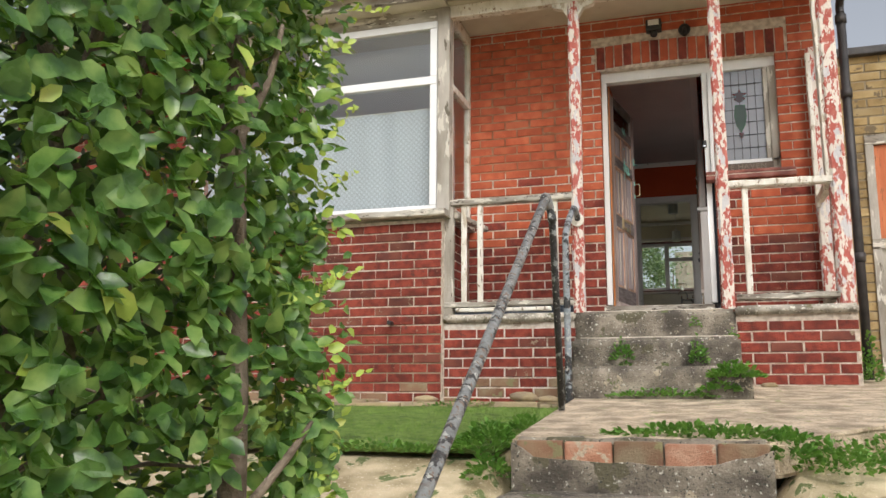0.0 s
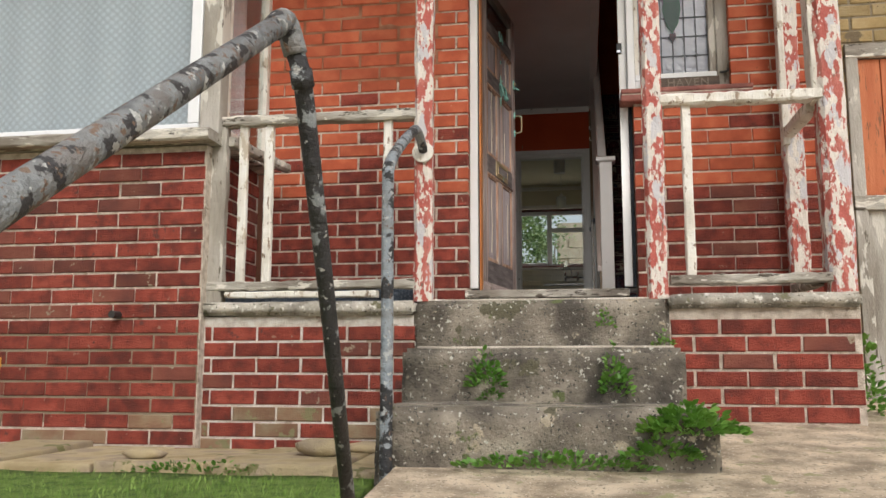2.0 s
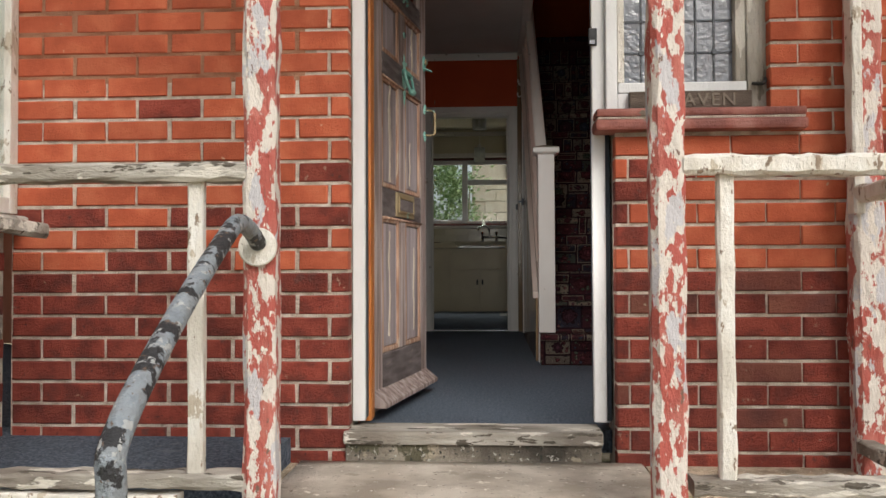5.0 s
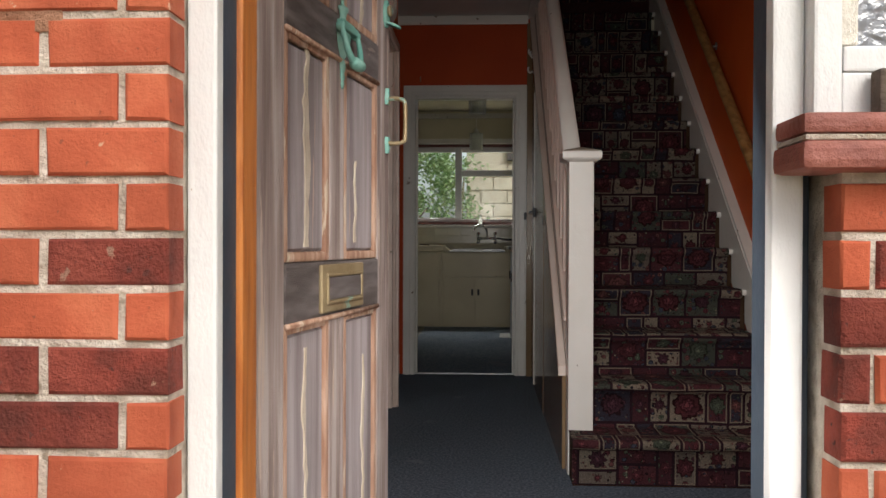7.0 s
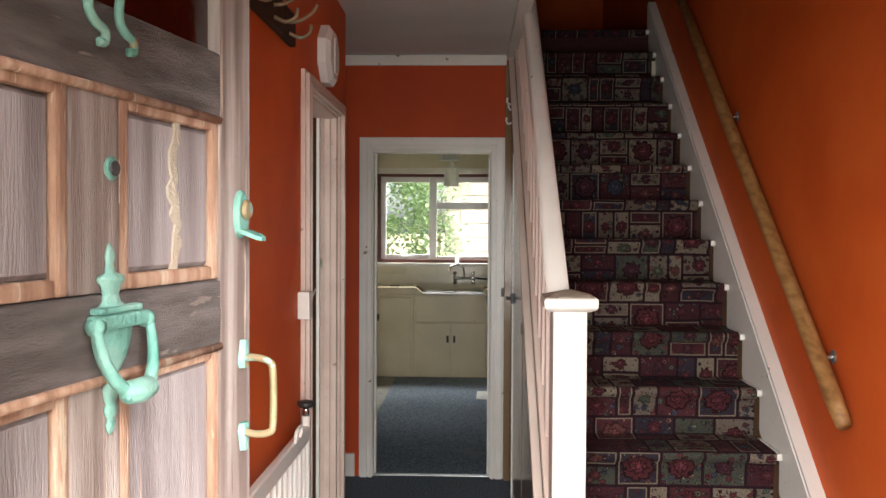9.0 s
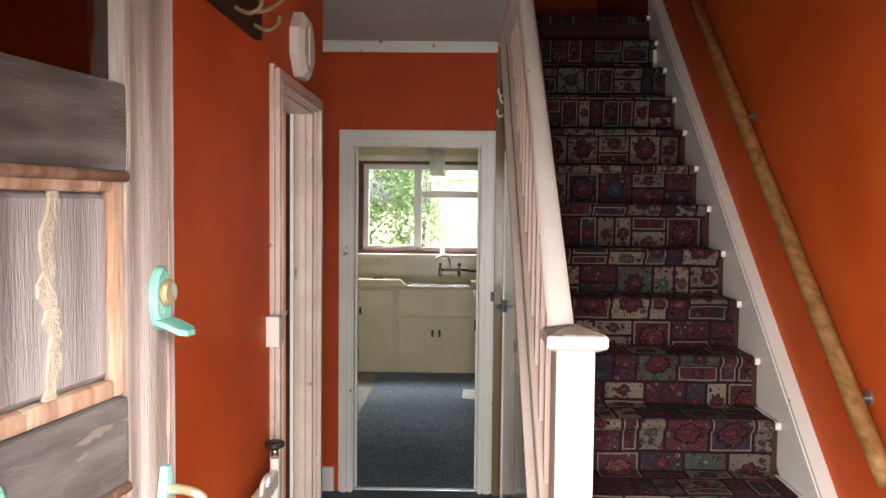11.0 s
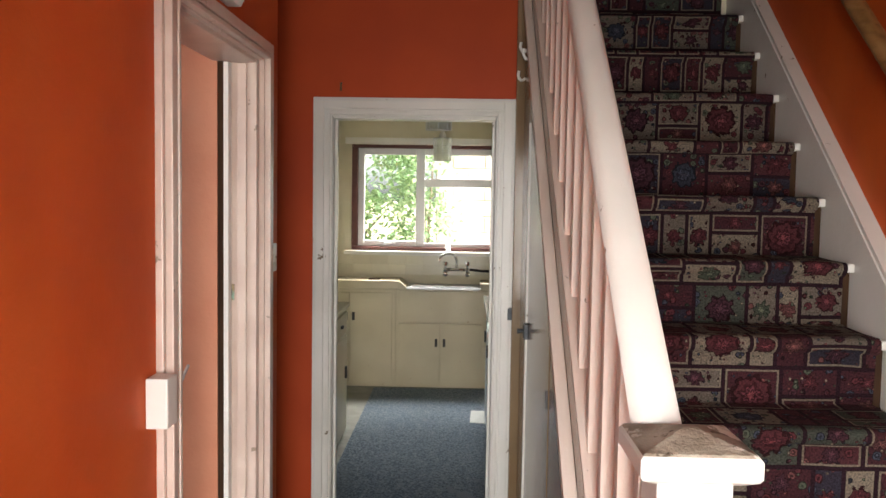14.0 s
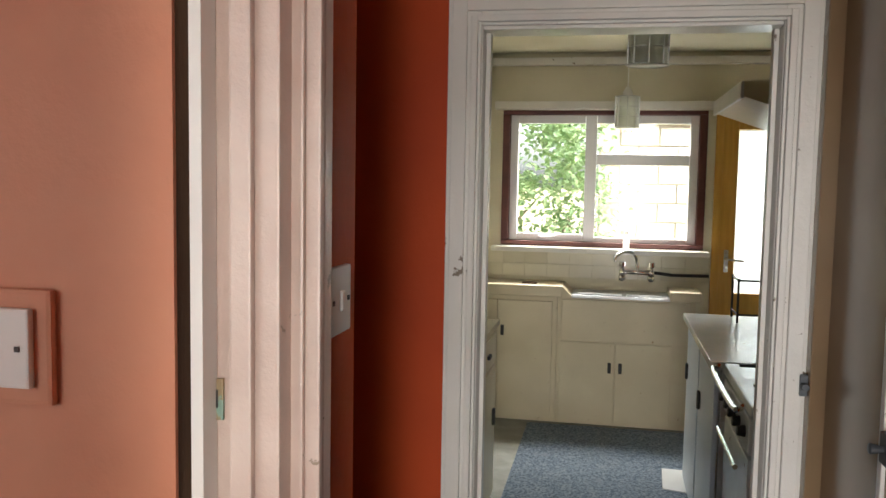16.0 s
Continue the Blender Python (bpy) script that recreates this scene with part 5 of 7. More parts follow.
bmesh.ops.rotate(bm, verts=list(bm.verts), cent=(0, 0, 0), matrix=Matrix.Rotation(radians(21), 3, "X"))
bm.to_mesh(tile_me)
bm.free()
tile_me.materials.append(ROOF_TILE)
for x, y, z in tile_rows:
    ob = new("roof_tile", tile_me)
    ob.parent = roof
    ob.matrix_parent_inverse = roof.matrix_basis.inverted()
    ob.matrix_basis = Matrix.Translation((x, y, z)) @ Matrix.Rotation(rng.uniform(-0.01, 0.01), 4, "Z")
structure("wall_upper", boxes((-7.2, 1.0, 7.66, 7.87, 2.645, 5.3)), BRICK_RED, "red brick upper storey wall", "wall")

downpipe = thing("downpipe", (1.045, 7.56, -0.7), "black painted downpipe at the house corner", "pipe")
part("pipe", tube([(1.045, 7.56, -0.68), (1.045, 7.56, 2.30)], 0.034, 14), IRON, downpipe, smooth=True)
part("swan_neck", tube(arc([(1.045, 7.56, 2.30), (1.045, 7.52, 2.40), (1.045, 7.0, 2.50), (1.045, 6.74, 2.58)]), 0.032, 12), IRON, downpipe, smooth=True)
for z in (0.3, 1.6, 2.22):
    part("collar", tube([(1.045, 7.56, z), (1.045, 7.56, z + 0.07)], 0.043, 14), IRON, downpipe, smooth=True)

lamp = thing("porch_lamp", (-0.40, 7.64, 2.33), "small black bulkhead lamp above the front door", "lamp")
part("body", boxes((-0.465, -0.335, 7.56, 7.648, 2.36, 2.46), bevel=0.012), BLACK, lamp)
part("lens", boxes((-0.445, -0.355, 7.552, 7.559, 2.40, 2.45), bevel=0.003), PLASTIC, lamp, "pale lens")
part("sensor", disc((-0.40, 7.60, 2.36), (0, -0.5, -1), 0.03, 0.05, 14, 0.008), BLACK, lamp)
fitting = thing("lamp_bracket", (-0.15, 7.64, 2.30), "old dark lamp bracket on the brick arch", "bracket")
part("plate", disc((-0.15, 7.648, 2.36), (0, -1, 0), 0.05, 0.03, 16, 0.006), BLACK, fitting)
part("bulb_holder", tube([(-0.15, 7.615, 2.36), (-0.15, 7.57, 2.31), (-0.15, 7.565, 2.28)], 0.02, 10), BLACK, fitting)

# ---- bay window ----
bay = thing("window_2", (-3.28, 6.98, 0.72), "white framed bay window with a dotted net curtain", "window", kind="structure")
part("sill", timber((-4.62, 6.95, 0.735), (-2.03, 6.95, 0.735), 0.20, 0.055, 0.004, 24), GREY_TIMBER, bay, "weathered grey timber sill")
part("corner_post", boxes((-2.135, -2.03, 6.97, 7.07, 0.762, 2.53), bevel=0.006), GREY_TIMBER_UP, bay, "weathered grey corner post")
part("corner_post", boxes((-4.55, -4.43, 6.97, 7.07, 0.762, 2.53), bevel=0.006), GREY_TIMBER_UP, bay, "weathered grey corner post")
part("head_board", boxes((-4.428, -2.137, 6.98, 7.06, 2.415, 2.53), bevel=0.004), GREY_TIMBER, bay, "weathered grey head board")
X0, X1 = -4.425, -2.14
for r in ((X0, X1, 0.765, 0.82), (X0, X1, 1.855, 1.925), (X0, X1, 2.35, 2.413)):
    part("frame_bar", boxes((r[0], r[1], 6.965, 7.03, r[2], r[3]), bevel=0.006), UPVC, bay)
for r in ((X0, X0 + 0.06, 0.822, 1.853), (X1 - 0.06, X1, 0.822, 1.853), (X0, X0 + 0.06, 1.927, 2.348), (X1 - 0.06, X1, 1.927, 2.348), (-3.33, -3.23, 1.927, 2.348)):
    part("frame_bar", boxes((r[0], r[1], 6.968, 7.028, r[2], r[3]), bevel=0.006), UPVC, bay)
for r in ((X0 + 0.06, X1 - 0.06, 0.82, 1.855), (X0 + 0.06, -3.33, 1.925, 2.35), (-3.23, X1 - 0.06, 1.925, 2.35)):
    ob = part("pane", boxes((r[0], r[1], 6.992, 7.0, r[2], r[3])), PANE, bay)
    ob.visible_shadow = False
# side window of the bay
part("side_sill", timber((-2.06, 7.07, 0.735), (-2.06, 7.66, 0.735), 0.12, 0.05, 0.003, 8), GREY_TIMBER, bay)
for y0, y1, z0, z1 in ((7.072, 7.11, 0.765, 2.53), (7.60, 7.648, 0.765, 2.53), (7.112, 7.598, 0.765, 0.82), (7.112, 7.598, 1.83, 1.89), (7.112, 7.598, 2.44, 2.53)):
    part("side_frame", boxes((-2.085, -2.035, y0, y1, z0, z1), bevel=0.004), WHITE_PEEL, bay, "peeling cream side window frame")
for z0, z1 in ((0.82, 1.83), (1.89, 2.44)):
    ob = part("pane", boxes((-2.064, -2.058, 7.112, 7.598, z0, z1)), PANE, bay)
    ob.visible_shadow = False


def curtain(name, p0, p1, z0, z1, folds, amp, label):
    p0, p1 = Vector(p0), Vector(p1)
    run = p1 - p0
    nrm = Vector((-run.y, run.x)).normalized()
    bm = bmesh.new()
    uvl = bm.loops.layers.uv.new("UVMap")
    cols, rows = 90, 8
    grid = []
    for j in range(rows + 1):
        z = z0 + (z1 - z0) * j / rows
        row = []
        for i in range(cols + 1):
            t = i / cols
            a = amp * (math.sin(t * folds * math.tau + 1.5 * math.sin(t * 9)) * 0.6 + 0.6 * math.sin(t * folds * 2.3 * math.tau + j * 0.12))
            p = p0 + run * t + nrm * a
            row.append((bm.verts.new((p.x, p.y, z)), t * run.length, z))
        grid.append(row)
    for a, b in zip(grid, grid[1:]):
        for i in range(cols):
            q = (a[i], a[i + 1], b[i + 1], b[i])
            f = bm.faces.new([v[0] for v in q])
            for lp, v in zip(f.loops, q):
                lp[uvl].uv = (v[1], v[2])
    ob = part(name, bm, NET, None, "", True)
    return tagged(ob, label, "curtain")


curtain("net_curtain", (-4.40, 7.14), (-2.18, 7.14), 0.80, 1.70, 4, 0.010, "white dotted net curtain hanging behind the bay glass")
curtain("net_curtain", (-2.17, 7.16), (-2.17, 7.60), 0.80, 1.80, 3, 0.010, "white dotted net curtain behind the side bay glass")
rod = thing("curtain_wire", (-3.28, 7.14, 1.70), "white curtain wire across the bay", "curtain wire")
part("wire", tube([(-4.42, 7.14, 1.70), (-2.15, 7.14, 1.70)], 0.006, 8), PLASTIC, rod)

vent = thing("air_brick", (-3.23, 6.94, -0.44), "yellow louvred air brick in the bay wall", "vent")
part("frame", boxes((-3.325, -3.125, 6.930, 6.96, -0.445, -0.345), bevel=0.004), VENT_YELLOW, vent)
for k in range(5):
    part("slat", boxes((-3.31, -3.14, 6.924, 6.931, -0.435 + k * 0.018, -0.425 + k * 0.018), bevel=0.002), VENT_YELLOW, vent)
stub = thing("pipe_stub", (-2.50, 6.93, -0.12), "old dark pipe end in the brickwork", "pipe")
part("pipe", tube([(-2.50, 6.96, -0.14), (-2.50, 6.88, -0.14)], 0.018, 10), IRON, stub)

# stone edging between lawn and house
edging = thing("stone_edging", (-2.8, 6.55, -0.82), "row of uneven sandstone slabs along the house wall", "edging", kind="structure")
x = -4.6
while x < -1.0:
    w = rng.uniform(0.34, 0.52)
    y0 = 6.18 + rng.uniform(-0.06, 0.06)
    bm = boxes((x + 0.008, min(x + w, -0.98) - 0.008, y0, 6.93, -0.86, -0.755 + rng.uniform(-0.012, 0.012)), bevel=0.012)
    bmesh.ops.rotate(bm, verts=list(bm.verts), cent=(x, 6.5, -0.8), matrix=Matrix.Rotation(rng.uniform(-0.03, 0.03), 3, "X"))
    part("slab", bm, SANDSTONE, edging)
    x += w


def loose_stone(x, y, z, s, seed):
    bm = bmesh.new()
    bmesh.ops.create_icosphere(bm, subdivisions=2, radius=1)
    for v in bm.verts:
        d = 1 + 0.35 * noise.noise(v.co * 1.3 + Vector((seed, 0, 0)))
        v.co = Vector((v.co.x * s * 1.6 * d, v.co.y * s * d, v.co.z * s * 0.55 * d)) + Vector((x, y, z + s * 0.3))
    tagged(part("loose_stone", bm, SANDSTONE, None, "", True), "small pale loose stone by the house wall", "stone", "loose stones")


for i, (x, y, z, s) in enumerate(((-1.33, 6.55, -0.74, 0.07), (-1.2, 6.75, -0.75, 0.05), (0.32, 6.9, -0.64, 0.035), (-2.0, 6.35, -0.75, 0.05), (-1.75, 4.15, -1.05, 0.05), (0.55, 4.0, -1.1, 0.06))):
    loose_stone(x, y, z, s, i * 3.3)

# ---- handrails ----
E0 = Vector((-0.785, 4.535, 0.232))
long_rail = thing("garden_handrail", (-0.862, 5.34, -0.81), "chipped grey and black tubular garden handrail", "handrail")
down = Vector((0.0, -0.830, -0.557))
part("rail", tube([E0 + down * s for s in (0.03, 0.4, 1.0, 1.7, 2.4, 3.2, 3.9)], 0.020, 16, amp=0.0006), RAIL_PAINT, long_rail, smooth=True)
part("elbow", tube(arc([E0 + down * 0.06, E0 + Vector((0, 0.008, 0.004)), E0 + Vector((0.012, 0.034, -0.05))]), 0.0225, 14), RAIL_PAINT, long_rail, smooth=True)
part("upright", tube([E0 + Vector((0.008, 0.026, -0.03)), E0 + Vector((0.020, 0.050, -0.085)), (-0.812, 4.95, -0.31), (-0.862, 5.34, -0.83)], 0.018, 14), RAIL_BLACK, long_rail, "black flaking upright", True)
part("coupling", tube([E0 + Vector((0.018, 0.046, -0.075)), E0 + Vector((0.019, 0.062, -0.105))], 0.0215, 14), RAIL_BLACK, long_rail, smooth=True)
part("lower_upright", tube([E0 + down * 3.85, E0 + down * 3.85 + Vector((0, 0, -0.2))], 0.024, 12), RAIL_BLACK, long_rail, smooth=True)

short_rail = thing("porch_handrail", (-0.93, 6.0, -0.75), "chipped blue-grey bent handrail fixed to the porch post", "handrail")
pts = arc([(-0.925, 5.98, -0.80), (-0.928, 5.99, -0.2), (-0.932, 6.0, 0.22), (-0.935, 6.03, 0.33), (-0.965, 6.35, 0.49), (-0.985, 6.68, 0.640), (-0.992, 6.80, 0.682), (-0.994, 6.90, 0.672), (-0.996, 6.99, 0.638)], 6)
part("rail", tube(pts, 0.022, 16), BLUE_RAIL, short_rail, smooth=True)
part("flange", disc((-0.998, 7.000, 0.628), (0, -1, 0.1), 0.052, 0.012, 22, 0.003), WHITE_PEEL, short_rail, "white round wall flange")


# ---- hedge and weeds ----
def leaves_mesh(name, spots, material, lift=0.35, facing=None):
    """Many small folded leaves: rows of (place, way it points, length); facing is the way that most blades turn."""
    verts, faces = [], []
    for p, d, s in spots:
        d = d.normalized()
        side = d.cross(Vector((0, 0, 1)))
        if side.length < 0.05:
            side = Vector((1, 0, 0))
        side.normalize()
        up = side.cross(d)
        a = rng.uniform(-0.9, 0.9)
        side, up = side * math.cos(a) + up * math.sin(a), up * math.cos(a) - side * math.sin(a)
        if facing is not None:
            want = facing + Vector((rng.uniform(-0.7, 0.7), rng.uniform(-0.7, 0.7), rng.uniform(-0.7, 0.7)))
            side = d.cross(want).normalized()
            up = side.cross(d)
        w = s * rng.uniform(0.28, 0.38)
        k = len(verts)
        verts += [p, p + d * s * 0.3 + side * w * 0.85 + up * w * lift, p + d * s * 0.68 + side * w * 0.8 + up * w * lift, p + d * s - up * s * 0.08,
                  p + d * s * 0.68 - side * w * 0.8 + up * w * lift, p + d * s * 0.3 - side * w * 0.85 + up * w * lift, p + d * s * 0.5]
        faces += [(k, k + 1, k + 6), (k + 1, k + 2, k + 6), (k + 2, k + 3, k + 6), (k + 3, k + 4, k + 6), (k + 4, k + 5, k + 6), (k + 5, k, k + 6)]
    me = bpy.data.meshes.new(name)
    me.from_pydata([tuple(v) for v in verts], [], faces)
    me.materials.append(material)
    me.shade_smooth()
    return new(name, me)


def hang(ob, parent):
    ob.parent = parent
    ob.matrix_parent_inverse = base_of(parent).inverted()
    return ob


def make_hedge():
    hedge = thing("privet_hedge", (-1.3, 1.2, -1.93), "dense green privet hedge with pale young tips", "hedge")
    # stems
    for k in range(9):
        y = 0.15 + k * 0.235
        x = -1.15 + rng.uniform(-0.1, 0.12)
        pts = [(x, y, -1.98), (x + rng.uniform(-.06, .06), y + rng.uniform(-.06, .06), -1.3), (x + rng.uniform(-.12, .12), y + rng.uniform(-.1, .1), -0.6), (x + rng.uniform(-.2, .2), y + rng.uniform(-.1, .1), 0.3)]
        part("stem", tube(arc(pts), 0.02, 9, [0.028 - 0.0013 * i for i in range(16)], 0.002), BARK, hedge, smooth=True)
    part("stem", tube(arc([(-0.90, 2.02, -1.98), (-0.885, 1.99, -1.4), (-0.875, 1.965, -0.85), (-0.90, 1.93, 0.0), (-0.92, 1.9, 0.55)]), 0.03, 9, [0.038 - 0.0011 * i for i in range(21)], 0.003), BARK, hedge, smooth=True)
    for pts in (((-0.868, 1.975, -0.93), (-0.80, 2.03, -0.82), (-0.775, 2.07, -0.76)), ((-0.875, 1.955, -0.55), (-0.845, 1.90, -0.40), (-0.84, 1.87, -0.25)), ((-0.89, 1.945, -0.25), (-0.84, 1.97, -0.12), (-0.825, 1.99, 0.0))):
        part("bare_branch", tube(arc(pts), 0.008, 7, [0.011 - 0.0007 * q for q in range(11)], 0.001), BARK, hedge, smooth=True)
    twigs = bmesh.new()
    for k in range(120):
        y, z = rng.uniform(0.2, 2.1), rng.uniform(-1.3, 0.6)
        a = Vector((-1.15, y, z))
        b = a + Vector((rng.uniform(0.15, 0.33), rng.uniform(-0.15, 0.15), rng.uniform(-0.05, 0.25)))
        t = tube([a, a.lerp(b, 0.5) + Vector((0, 0.01, 0.015)), b], 0.004, 5, [0.006, 0.0045, 0.002])
        tm = bpy.data.meshes.new("t")
        t.to_mesh(tm)
        t.free()
        twigs.from_mesh(tm)
        bpy.data.meshes.remove(tm)
    tagged(part("twig_growth", twigs, BARK, hedge), kind="stuff")

    def face_x(y, z):
        return -0.83 + 0.07 * noise.noise((y * 3.1, z * 3.1, 2)) + 0.03 * noise.noise((y * 9, z * 9, 8)) - (0.10 * max(0, (y - 2.05) / 0.3) ** 2)

    def bottom(y):
        return -1.25 - 0.5 * max(0.0, 1.6 - y) + 0.22 * max(0.0, y - 1.9) / 0.3

    outer, young, inner = [], [], []
    for _ in range(17000):
        y, z = rng.uniform(0.0, 2.28), rng.uniform(-1.95, 0.95)
        if z < bottom(y) + 0.1 * noise.noise((y * 8, 0, 1)):
            continue
        if noise.noise((y * 5.5, z * 5.5, 11)) < -0.24:
            continue
        # sparse along the trunk at the free end
        off = abs(y - 1.955 + 0.04 * max(0.0, z + 0.7) + 0.03 * noise.noise((z * 6, 3, 1)))
        if (z < -0.72 and off < 0.055) or (z < 0.35 and off < 0.05 and rng.random() < 0.72):
            continue
        depth = abs(rng.gauss(0, 0.05))
        p = Vector((face_x(y, z) - depth, y, z))
        d = Vector((rng.uniform(0.0, 0.6), rng.uniform(-1.0, 0.8), rng.uniform(-0.7, 0.6)))
        s = rng.uniform(0.036, 0.062)
        (young if rng.random() < 0.035 + 0.1 * max(0, noise.noise((y * 3, z * 3, 21))) else outer).append((p, d, s))
    for _ in range(9000):
        z = rng.uniform(-1.5, 0.95)
        x = rng.uniform(-1.75, -0.80)
        y = 2.28 + 0.06 * noise.noise((x * 4, z * 4, 5)) - abs(rng.gauss(0, 0.05)) - 0.25 * max(0, (-1.0 - z))
        if z < -1.15 + 0.15 * noise.noise((x * 8, 2, 1)):
            continue
        d = Vector((rng.uniform(-0.5, 0.9), rng.uniform(0.2, 1.0), rng.uniform(-0.4, 0.8)))
        (young if rng.random() < 0.32 else outer).append((Vector((x, y, z)), d, rng.uniform(0.022, 0.042)))
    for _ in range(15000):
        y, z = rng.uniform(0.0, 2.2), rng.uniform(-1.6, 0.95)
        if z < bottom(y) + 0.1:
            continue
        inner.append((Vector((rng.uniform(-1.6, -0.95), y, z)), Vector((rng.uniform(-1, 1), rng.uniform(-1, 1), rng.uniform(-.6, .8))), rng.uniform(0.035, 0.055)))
    # shoots that stand out at the free end
    for k in range(36):
        z, x = rng.uniform(-0.9, 0.9), rng.uniform(-1.0, -0.80)
        tip = Vector((x + rng.uniform(0.0, 0.03), 2.20 + rng.uniform(-0.1, 0.04), z))
        d = Vector((rng.uniform(0.3, 1), rng.uniform(-0.1, 0.8), rng.uniform(0.1, 0.9))).normalized()
        for j in range(9):
            q = tip + d * j * 0.011
            young.append((q, d * 0.6 + Vector((rng.uniform(-1, 1), rng.uniform(-1, 1), rng.uniform(-0.2, 1))), rng.uniform(0.014, 0.026)))
    tagged(hang(leaves_mesh("foliage", outer, LEAF, 0.3, Vector((0.8, -0.35, 0.55))), hedge), "glossy mid-green privet leaves", kind="stuff")
    tagged(hang(leaves_mesh("young_foliage", young, LEAF_YOUNG, 0.3, Vector((0.7, -0.3, 0.6))), hedge), "yellow-green young leaves", kind="stuff")
    tagged(hang(leaves_mesh("inner_foliage", inner, LEAF_SHADED), hedge), "inner leaves, coloured darker for the shade inside the hedge", kind="stuff")


make_hedge()


def weed(name, centre, rx, ry, height, count, size, label, slope=0.0):
    c = Vector(centre)
    spots = []
    for _ in range(count):
        a, r = rng.uniform(0, math.tau), math.sqrt(rng.random())
        x, y = math.cos(a) * r * rx, math.sin(a) * r * ry
        z = height * (1 - r * r) * rng.uniform(0.2, 1.0)
        out = Vector((x / max(rx, 0.01), y / max(ry, 0.01) - 0.4, rng.uniform(0.1, 1.0)))
        spots.append((c + Vector((x, y, z + slope * x)), out + Vector((rng.uniform(-.5, .5), rng.uniform(-.5, .5), 0)), size * rng.uniform(0.6, 1.2)))
    ob = leaves_mesh(name, spots, WEED, 0.2)
    tagged(ob, label, "weed", "weeds on the steps and path", "stuff")
    return ob


for row in (((0.07, 5.93, -0.60), 0.16, 0.07, 0.10, 420, 0.034), ((-0.02, 5.95, -0.68), 0.12, 0.05, 0.07, 160, 0.03), ((-0.36, 5.95, -0.715), 0.33, 0.04, 0.05, 300, 0.028),
            ((-0.64, 6.47, -0.47), 0.075, 0.04, 0.15, 170, 0.028), ((-0.14, 6.47, -0.50), 0.06, 0.04, 0.20, 150, 0.028), ((-0.16, 6.955, -0.22), 0.04, 0.03, 0.10, 50, 0.022),
            ((0.09, 6.95, -0.30), 0.05, 0.03, 0.08, 60, 0.02), ((-0.62, 6.5, -0.52), 0.05, 0.04, 0.05, 60, 0.024)):
    weed("creeping_weed", *row, "fresh green creeping weed growing from the step joints")
for row in (((-0.10, 4.42, -0.885), 0.45, 0.10, 0.06, 620, 0.034), ((0.22, 4.30, -0.95), 0.10, 0.12, 0.12, 260, 0.036), ((0.42, 4.42, -1.0), 0.20, 0.22, 0.12, 520, 0.036),
            ((0.72, 4.75, -0.98), 0.28, 0.18, 0.12, 480, 0.036), ((1.15, 5.2, -0.95), 0.35, 0.2, 0.12, 520, 0.036), ((1.7, 5.6, -0.9), 0.4, 0.2, 0.12, 420, 0.036),
            ((-1.08, 4.55, -0.95), 0.14, 0.30, 0.12, 560, 0.036), ((-0.98, 4.95, -0.88), 0.10, 0.25, 0.07, 260, 0.032), ((-1.0, 4.25, -1.06), 0.10, 0.14, 0.12, 220, 0.036),
            ((-1.55, 4.36, -0.97), 0.40, 0.06, 0.05, 240, 0.03), ((-2.3, 4.42, -0.96), 0.4, 0.05, 0.04, 160, 0.028), ((-1.7, 6.2, -0.79), 0.3, 0.05, 0.05, 140, 0.026), ((-3.9, 6.8, -0.74), 0.15, 0.08, 0.14, 110, 0.035),
            ((0.35, 3.9, -1.12), 0.16, 0.2, 0.08, 200, 0.03), ((1.02, 7.3, -0.6), 0.07, 0.12, 0.35, 160, 0.04)):
    weed("ground_weed", *row, "low green nettle-like weeds along the path edge")

# ---- outbuilding ----
shed_door = thing("door_4", (1.6, 7.95, -0.6), "orange boarded outbuilding door in a grey frame", "door", kind="structure")
part("frame", boxes((1.20, 1.265, 7.90, 7.98, -0.60, 1.345), bevel=0.005), GREY_TIMBER_UP, shed_door)
part("frame", boxes((1.20, 1.99, 7.895, 7.98, 1.305, 1.385), bevel=0.005), GREY_TIMBER, shed_door)
part("frame", boxes((1.20, 1.99, 7.895, 7.98, 0.45, 0.53), bevel=0.005), GREY_TIMBER, shed_door)
for k in range(6):
    part("board", boxes((1.268 + k * 0.118, 1.382 + k * 0.118, 7.925, 7.95, 0.535, 1.30), bevel=0.004), ORANGE_BOARD, shed_door)
part("lower_panel", boxes((1.268, 1.98, 7.93, 7.95, -0.60, 0.448)), GREY_TIMBER_UP, shed_door)
structure("outbuilding_roof", boxes((1.0, 3.0, 7.86, 9.5, 2.062, 2.13), bevel=0.01), IRON, "dark flat felt roof edge of the outbuilding", "roof")

# ---- hall ----
HALL_L, HALL_R, END_Y, CEIL_Z = -0.96, 0.79, 12.46, 2.53
structure("floor_hall", boxes((-2.2, HALL_R, 7.80, 12.50, -0.08, 0.0)), BLUE_CARPET, "dark blue-grey cord carpet on the hall floor", "floor")
structure("floor_front_room", boxes((-4.5, -1.07, 7.18, 11.18, -0.10, -0.004)), BLUE_CARPET, "dark carpet of the front room", "floor")
structure("wall_hall_left", boxes((-1.06, HALL_L, 7.87, 10.475, 0.0, 2.70), (-1.06, HALL_L, 11.252, 11.49, 0.0, 2.70), (-1.06, HALL_L, 10.475, 11.252, 2.015, 2.70)), ORANGE_WALL, "burnt orange painted hall wall", "wall")
structure("wall_hall_return", boxes((-2.2, -1.061, 11.39, 11.49, 0.0, 2.70)), ORANGE_WALL, "burnt orange wall round the corner of the hall", "wall")
